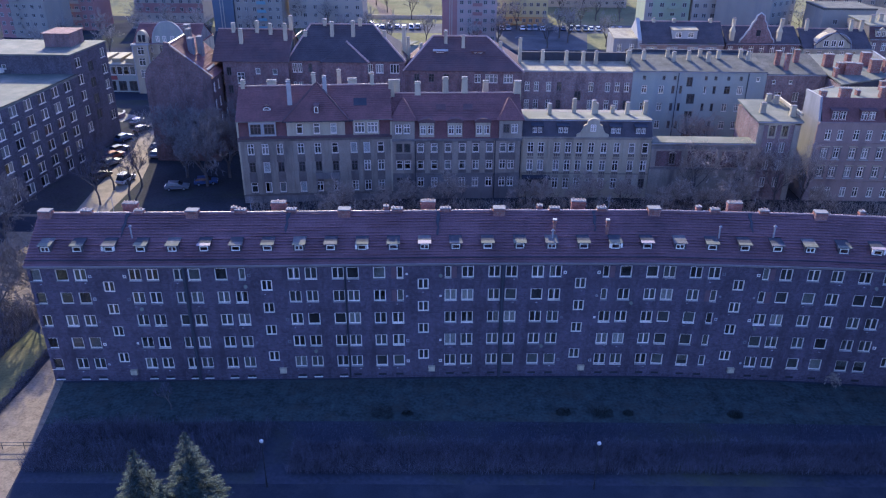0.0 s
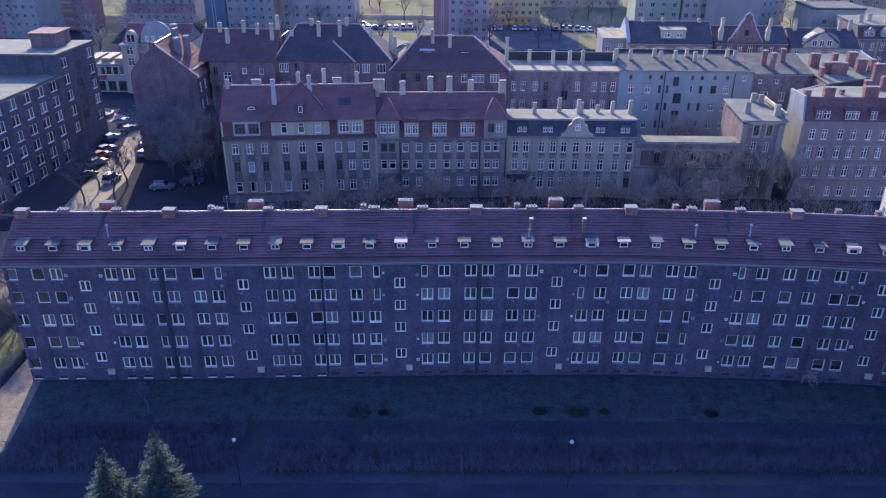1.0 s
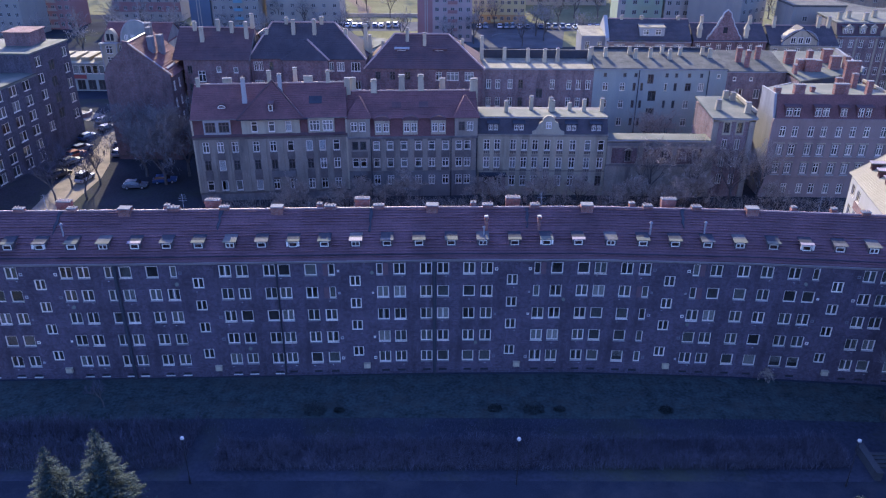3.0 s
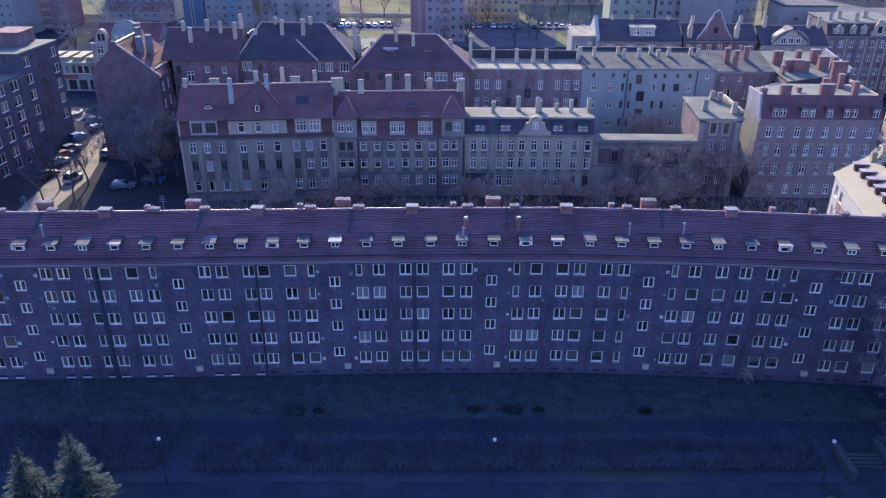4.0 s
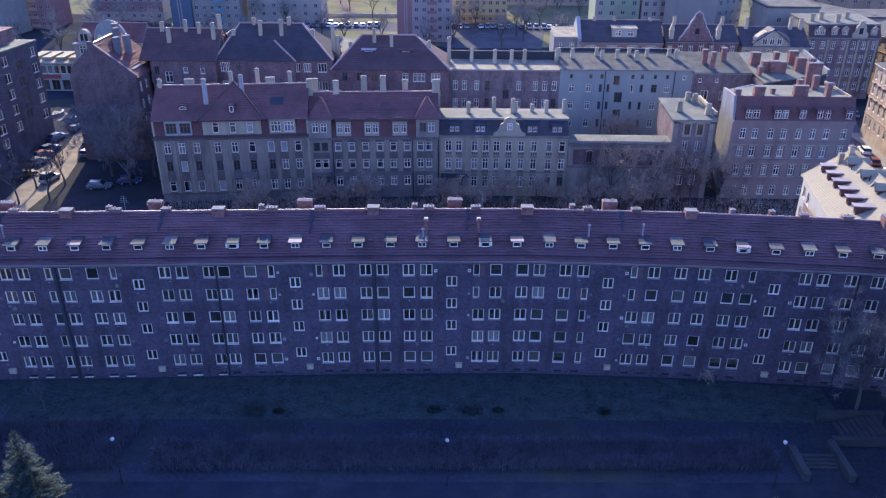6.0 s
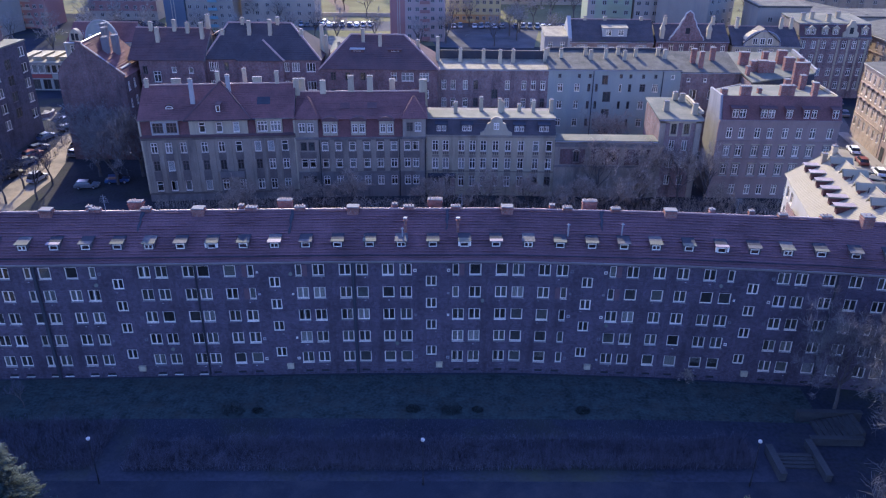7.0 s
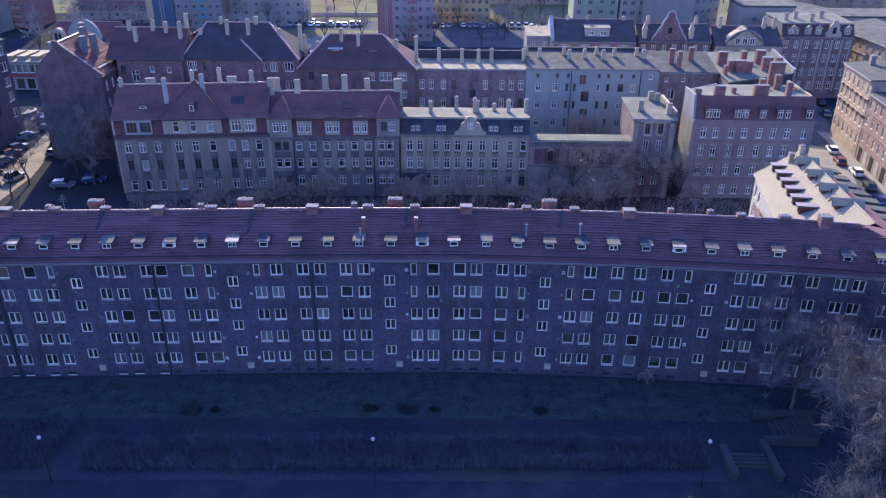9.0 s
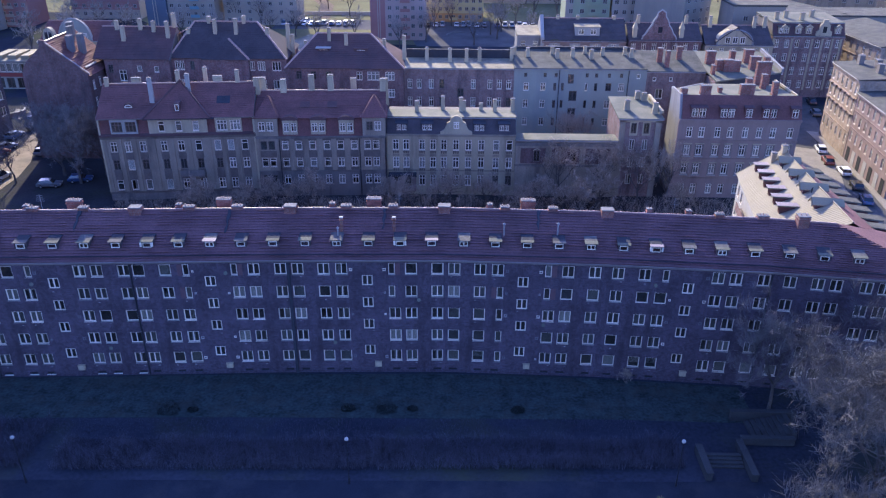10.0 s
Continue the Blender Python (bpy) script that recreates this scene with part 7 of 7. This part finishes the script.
# court trees between block and tenements
t_court = make_tree(15, 7.0, "low bare tree with a rounded crown", 4, 0.13, TWIG, 0.62, 0.2, 0.12, 0.015, 13)
t_court.matrix_basis = pose(-20.3, 117.0, 0) @ Matrix.Scale(1.15, 4)
for x, y, r in ((21.0, 122.5, 330), (-13.0, 120, 30), (-8.5, 122, 100), (14.5, 121.5, 220), (11.0, 123, 60), (34.0, 121, 10), (38.5, 123, 140), (43.5, 120.5, 260), (47.5, 123.5, 320), (61.0, 122.0, 70), (29.0, 123.5, 190), (-2.0, 122.0, 300)):
    copy_thing(t_court, pose(x, y, 0, 0, 0, r) @ Matrix.Scale(0.7 + 0.001 * r, 4))
t_tall = make_tree(17, 12.0, "slim bare tree before the brick annex", 4, 0.17, TWIG, 0.45, 0.25, 0.14, 0.014, 6)
t_tall.matrix_basis = pose(48.5, 126.0, 0)
for x, y, r in ((55.0, 125.5, 90), (60.0, 126.5, 200), (41.0, 126.8, 280), (44.5, 144.0, 45), (47.5, 146.0, 135)):
    copy_thing(t_tall, pose(x, y, 0, 0, 0, r))
bush = copy_thing(t_court, pose(43.18, 73.20, 0.02, 0, 0, 40) @ Matrix.Scale(0.24, 4))
tagged(bush, "low wiry bare bush at the foot of the brick wall")
# park trees
t_park = make_tree(16, 13.0, "bare park tree", 3, 0.22, TWIG_FAR, 0.5, 0.25, 0.14, 0.03, 5)
tagged(t_park, "bare brown park tree among others")
t_park.matrix_basis = pose(-185, 300, 0)
for k in range(36):
    x = -184 + 9.7 * k + rng.uniform(-3, 3)
    y = rng.uniform(268, 360)
    if -18 < x < 40 and y < 318:
        y = rng.uniform(320, 365)
    copy_thing(t_park, pose(x, y, 0, 0, 0, rng.uniform(0, 360)))
for x, y in ((-150, 215), (-140, 225), (-128, 232), (-118, 226), (-108, 236), (-112, 214), (-54, 238), (-46, 246), (20, 292), (14, 286), (44, 296), (4, 250), (36, 268), (58, 232), (38, 282), (-40, 262), (-33, 268), (-24, 258), (-12, 262), (-56, 256), (12, 262), (28, 258), (34, 276), (48, 262), (-70, 262), (-98, 262), (-104, 256), (-92, 270), (-112, 268), (-120, 258), (-86, 258), (-99, 246), (-128, 250), (-106, 280), (-118, 284), (-20, 310), (18, 312), (52, 312)):
    copy_thing(t_park, pose(x, y, 0, 0, 0, rng.uniform(0, 360)))


def shrub_strip(name, x0, x1, y0, y1, h, count, material, label, base=0.0, lean=0.25):
    """Leafless shrubs: many thin forked canes standing in a strip."""
    rg = random.Random(len(name) + count)
    verts, faces = [], []
    for k in range(count):
        x, t = rg.uniform(x0, x1), rg.random()
        y = y0 + (y1 - y0) * t + 0.03 * (x - x0) * (1 if x0 < 40 else 0)
        clump = 0.55 + 0.45 * noise.noise(Vector((x * 0.35, y * 0.5, 3.0))) + rg.uniform(-0.2, 0.25)
        hh = max(0.2, h * clump)
        p = Vector((x, y, base))
        d = Vector((rg.gauss(0, lean), rg.gauss(0, lean), 1)).normalized()
        for s in range(3):
            q = p + d * hh / 3
            r0, r1 = 0.022 * (1 - s / 4), 0.022 * (1 - (s + 1) / 4)
            side = Vector((math.cos(k), math.sin(k), 0))
            i = len(verts)
            verts += [p - side * r0, p + side * r0, q + side * r1, q - side * r1]
            faces.append((i, i + 1, i + 2, i + 3))
            if s:
                for f in range(3):
                    e = p + Vector((rg.gauss(0, 0.6), rg.gauss(0, 0.6), rg.uniform(0.1, 0.7))) * hh * 0.4
                    i = len(verts)
                    verts += [p - side * 0.012, p + side * 0.012, e]
                    faces.append((i, i + 1, i + 2))
            p = q
            d = (d + Vector((rg.gauss(0, 0.25), rg.gauss(0, 0.25), -0.1 * s))).normalized()
    me = bpy.data.meshes.new(name)
    me.from_pydata(verts, [], faces)
    me.materials.append(material)
    return tagged(new(name, me), label, "shrubs", kind="stuff")


shrub_strip("shrubs", -16, 46.5, 57.0, 61.3, 1.9, 13000, TWIG_RED, "thicket of bare reddish brambles")
shrub_strip("undergrowth", -42, -19, 56.4, 63.5, 2.0, 5000, TWIG_RED, "bare shrubs near the spruces")
shrub_strip("path_thicket", -66, -54.2, 62, 88, 2.6, 6500, TWIG_RED, "brown bare thicket beside the footpath")
shrub_strip("hedge", -49.6, -48.7, 52, 78, 1.0, 2600, TWIG_RED, "low dark hedge along the footpath", lean=0.4)
shrub_strip("garden_shrubs", -36, 75, 116, 124.5, 2.0, 8000, TWIG, "bare garden shrubs before the tenements")
shrub_strip("verge_grass", -42, 43, 61.6, 63.9, 0.4, 4000, TWIG_RED, "dry grass at the foot of the bank")
for x, y, w in ((-7.5, 66.4, 1.3), (-4.9, 66.6, 0.6), (12.0, 67.3, 0.8), (16.2, 67.3, 1.2), (19.0, 67.4, 0.6), (30.5, 67.5, 0.8)):
    bm = bmesh.new()
    rg = random.Random(int(x * 10))
    for k in range(420):
        a = rg.uniform(0, 2 * math.pi)
        r = w * math.sqrt(rg.random())
        p = Vector((r * math.cos(a), r * math.sin(a) * 0.7, max(0.02, (0.9 - 0.5 * (r / w) ** 2) * rg.random() * w)))
        s = Vector((rg.gauss(0, 1), rg.gauss(0, 1), rg.gauss(0, 1))).normalized() * 0.11
        u = s.cross(Vector((0.3, 0.5, 0.8))).normalized() * 0.06
        bm.faces.new([bm.verts.new(p + v) for v in (-s, u, s, -u)])
    sb = thing("shrub", pose(x, y, 0.02), "small dark evergreen shrub on the lawn", "shrub", "lawn shrubs")
    part("foliage", bm, CONIFER_DARK, sb)
    bm = bmesh.new()
    tube(bm, [(0, 0, -0.05), (0.03, 0, 0.5 * w)], [0.04, 0.02], 5)
    part("stem", bm, BARK, sb)


def make_spruce(seed, h, r, label):
    rg = random.Random(seed)
    ob = thing("spruce", Matrix(), label, "spruce", "spruces")
    bm = bmesh.new()
    tube(bm, [(0, 0, -0.3), (0, 0, h * 0.5), (0, 0, h)], [0.24, 0.14, 0.02], 8)
    part("trunk", bm, BARK, ob)
    verts, faces = [], []
    z = 0.8
    while z < h - 0.15:
        f = 1 - z / h
        ln0 = r * (f ** 0.9) + 0.15
        n = int(8 + 11 * f)
        for k in range(n):
            az = rg.uniform(0, 2 * math.pi)
            ln = ln0 * rg.uniform(0.62, 1.15)
            out = Vector((math.cos(az), math.sin(az), 0))
            side = Vector((-math.sin(az), math.cos(az), 0))
            m = max(4, int(ln / 0.16))
            for s in range(m):
                t = (s + 0.6) / m
                c = Vector((0, 0, z + rg.uniform(-0.05, 0.05))) + out * ln * t + Vector((0, 0, ln * (0.28 * t * t - 0.32 * t)))
                wid = (0.12 + 0.36 * (1 - abs(2 * t - 1.05))) * min(1.15, ln * 0.6)
                for q in (-1, 1):
                    e = c + side * q * wid * rg.uniform(0.7, 1.2) + out * wid * 0.7 + Vector((0, 0, rg.uniform(-0.12, 0.08)))
                    o = (e - c).cross(Vector((0, 0, 1))).normalized() * 0.055
                    up = Vector((0, 0, 0.05))
                    i = len(verts)
                    verts += [c - o, c.lerp(e, 0.5) + up - o, e, c.lerp(e, 0.5) + up * 0.6 + o, c + o]
                    faces.append((i, i + 1, i + 2, i + 3, i + 4))
        z += 0.17 + 0.16 * f
    me = bpy.data.meshes.new("foliage")
    me.from_pydata(verts, [], faces)
    me.materials.append(NEEDLE)
    nd = new("foliage", me)
    nd.parent = ob
    return ob


make_spruce(1, 12.5, 4.2, "tall blue spruce lit at the top").matrix_basis = pose(-21.3, 48.0, 0)
make_spruce(2, 10.6, 3.7, "blue spruce beside a taller one").matrix_basis = pose(-25.8, 48.0, 0)
make_spruce(3, 8.3, 3.4, "low blue spruce between two others").matrix_basis = pose(-23.4, 46.6, 0)
make_spruce(5, 7.6, 2.6, "small spruce beside the lane").matrix_basis = pose(40.6, 47.5, 0)

# ---- lamps, steps, cars ----


def lamp_post(x, y, h):
    ob = thing("street_lamp", pose(x, y, 0), "slim dark lamp post with a white globe", "street lamp", "lamps along the lane")
    bm = bmesh.new()
    tube(bm, [(0, 0, -0.1), (0, 0, 0.9), (0, 0, 0.95), (0, 0, h - 0.25)], [0.1, 0.1, 0.06, 0.05], 8)
    part("post", bm, IRON, ob)
    bm = bmesh.new()
    tube(bm, [(0, 0, h - 0.28), (0, 0, h - 0.14)], [0.07, 0.13], 10)
    part("collar", bm, IRON, ob)
    bm = bmesh.new()
    bmesh.ops.create_uvsphere(bm, u_segments=14, v_segments=10, radius=0.19, matrix=Matrix.Translation((0, 0, h + 0.06)))
    part("globe", bm, GLOBE, ob)


for x, y in ((-17.5, 55.3), (13.6, 56.0), (45.0, 56.6)):
    lamp_post(x, y, 5.45)

rail = thing("path_rail", Matrix(), "low metal rail beside the footpath", "railing")
for k in range(4):
    bm = bmesh.new()
    tube(bm, [(-47.6 + 2.2 * k, 59.6 + 0.1 * k, -0.1), (-47.6 + 2.2 * k, 59.6 + 0.1 * k, 0.85)], [0.04, 0.04], 6)
    part("post", bm, IRON, rail)
for z in (0.45, 0.82):
    bm = bmesh.new()
    tube(bm, [(-48.0, 59.58, z), (-40.6, 59.92, z)], [0.035, 0.035], 6)
    part("rail", bm, IRON, rail)

st = thing("garden_steps", Matrix(), "weathered dark concrete steps between low walls", "steps")
for k in range(4):
    bm = bmesh.new()
    box(bm, 48.8, 52.4, 59.2 + 0.4 * k, 59.59 + 0.4 * k, 0.0, 0.15 * (k + 1))
    part("step", bm, STONE_DARK, st)
for k in range(8):
    bm = bmesh.new()
    box(bm, 54.6 + 0.55 * k, 55.1 + 0.55 * k, 63.3, 66.4, 0.0, 0.3 + 0.13 * k)
    part("step", bm, STONE_DARK, st)
for a in ((48.1, 48.7, 57.4, 61.6, 0.9), (52.5, 53.1, 57.4, 62.6, 0.8), (53.2, 60.0, 66.5, 67.0, 1.2), (53.2, 58.6, 62.7, 63.2, 0.8)):
    bm = bmesh.new()
    box(bm, a[0], a[1], a[2], a[3], 0, a[4])
    box(bm, a[0] - 0.05, a[1] + 0.05, a[2] - 0.05, a[3] + 0.05, a[4] + 0.004, a[4] + 0.1)
    part("side_wall", bm, STONE_DARK, st)


def car_paint(name, c):
    return mat(name, c, 0.3, 0.2, var=0.05, bump=0.0, spec=0.6)


PAINTS = [car_paint("car_" + n, c) for n, c in (("white", (0.75, 0.75, 0.74)), ("silver", (0.4, 0.41, 0.42)), ("black", (0.02, 0.02, 0.025)), ("blue", (0.04, 0.07, 0.16)), ("red", (0.17, 0.035, 0.032)), ("grey", (0.15, 0.155, 0.16)))]
CAR_GLASS = mat("car_glass", (0.02, 0.025, 0.03), 0.08, var=0.05, bump=0.0, spec=0.8)


def make_car(paint, colour, van=False):
    ob = thing("car", Matrix(), "parked " + colour + (" van" if van else " car") + " at the kerb", "car", "parked cars")
    hh = 0.45 if van else 0.0
    bm = bmesh.new()
    prof = [(-2.1, 0.3), (2.1, 0.3), (2.15, 0.62), (2.05, 0.8), (1.0, 0.92), (-1.75, 0.95), (-2.12, 0.85), (-2.18, 0.55)]
    extrude_poly(bm, [(x, -0.86, z) for x, z in prof], (0, 1.72, 0))
    bmesh.ops.bevel(bm, geom=list(bm.edges), offset=0.06, segments=2, affect="EDGES")
    part("body", bm, paint, ob)
    bm = bmesh.new()
    cab = [(1.0, 0.9), (0.35, 1.38 + hh), (0.2, 1.44 + hh), (-1.35, 1.44 + hh), (-1.55, 1.38 + hh), (-1.95, 0.92)]
    lo = [bm.verts.new((x, s * w, z)) for s, w in ((-1, 0.8), (1, 0.8)) for x, z in (cab[0], cab[-1])]
    n = len(cab)
    left = [bm.verts.new((x, -0.8 + 0.16 * (z - 0.9) / 0.54, z)) for x, z in cab]
    right = [bm.verts.new((x, 0.8 - 0.16 * (z - 0.9) / 0.54, z)) for x, z in cab]
    bm.faces.new(left), bm.faces.new(right[::-1])
    for i in range(n - 1):
        bm.faces.new((left[i + 1], left[i], right[i], right[i + 1]))
    for v in lo:
        bm.verts.remove(v)
    part("cabin_glass", bm, CAR_GLASS, ob, "dark car windows")
    bm = bmesh.new()
    extrude_poly(bm, [(0.33, -0.66, 1.4 + hh), (-1.5, -0.66, 1.4 + hh), (-1.5, 0.66, 1.4 + hh), (0.33, 0.66, 1.4 + hh)], (0, 0, 0.07))
    part("car_roof", bm, paint, ob)
    for x in (-1.32, 1.32):
        for y in (-0.84, 0.84):
            bm = bmesh.new()
            tube(bm, [(x, y - 0.1, 0.31), (x, y + 0.1, 0.31)], [0.31, 0.31], 12)
            wh = part("wheel", bm, RUBBER, ob)
            bm = bmesh.new()
            s = 0.104 if y > 0 else -0.104
            tube(bm, [(x, y + s * 0.9, 0.31), (x, y + s * 1.1, 0.31)], [0.2, 0.19], 10)
            part("rim", bm, GUTTER, wh)
    for x, c in ((2.1, WHITE), (-2.12, P_RED)):
        for y in (-0.62, 0.62):
            bm = bmesh.new()
            box(bm, x - 0.06, x + 0.06, y - 0.15, y + 0.15, 0.62, 0.76)
            part("car_light", bm, c, ob)
    return ob


cars = [make_car(p, c, v) for p, c, v in zip(PAINTS, ("white", "silver", "black", "blue", "red", "grey"), (False, True, False, False, False, False))]
spots = [(1, -62.3, 133.5, 80), (2, -67.9, 135.3, 60), (5, -68.9, 142.4, 60), (4, -69.9, 146.6, 60), (3, -70.4, 150.4, 62), (2, -70.9, 164.2, 70), (5, -61.4, 148.0, 80), (2, -63.2, 153.0, 84), (5, -51.5, 130.2, 8), (3, -47.0, 133.0, 14),
         (3, -72.5, 158.0, 70), (5, -74.0, 170.0, 76),
         (0, 99.2, 155.2, 80), (0, 98.3, 142.2, 82), (4, 97.8, 148.3, 80), (2, 97.4, 134.8, 78), (3, 96.0, 128.0, 76), (5, 109.0, 182.0, 80), (2, 112, 192.0, 80)]
used = set()
for k, x, y, a in spots:
    m = pose(x, y, 0.03, 0, 0, a)
    if k in used:
        copy_thing(cars[k], m)
    else:
        cars[k].matrix_basis = m
        used.add(k)
for k in range(44):
    x = -42 + 2.55 * (k % 40) + rng.uniform(-0.3, 0.3)
    y = 291 if k < 40 else 297
    if -14 < x < 6 or rng.random() < 0.12:
        continue
    copy_thing(cars[rng.choice((0, 0, 0, 1, 1, 2, 3, 5))], pose(x, y + rng.uniform(-0.4, 0.4), 0.05, 0, 0, 90))
for k in range(13):
    copy_thing(cars[rng.choice((0, 1, 2, 5))], pose(-60 + 11.2 * k, rng.choice((376, 384)) + 0.027 * (11.2 * k), 0.05, 0, 0, 1))
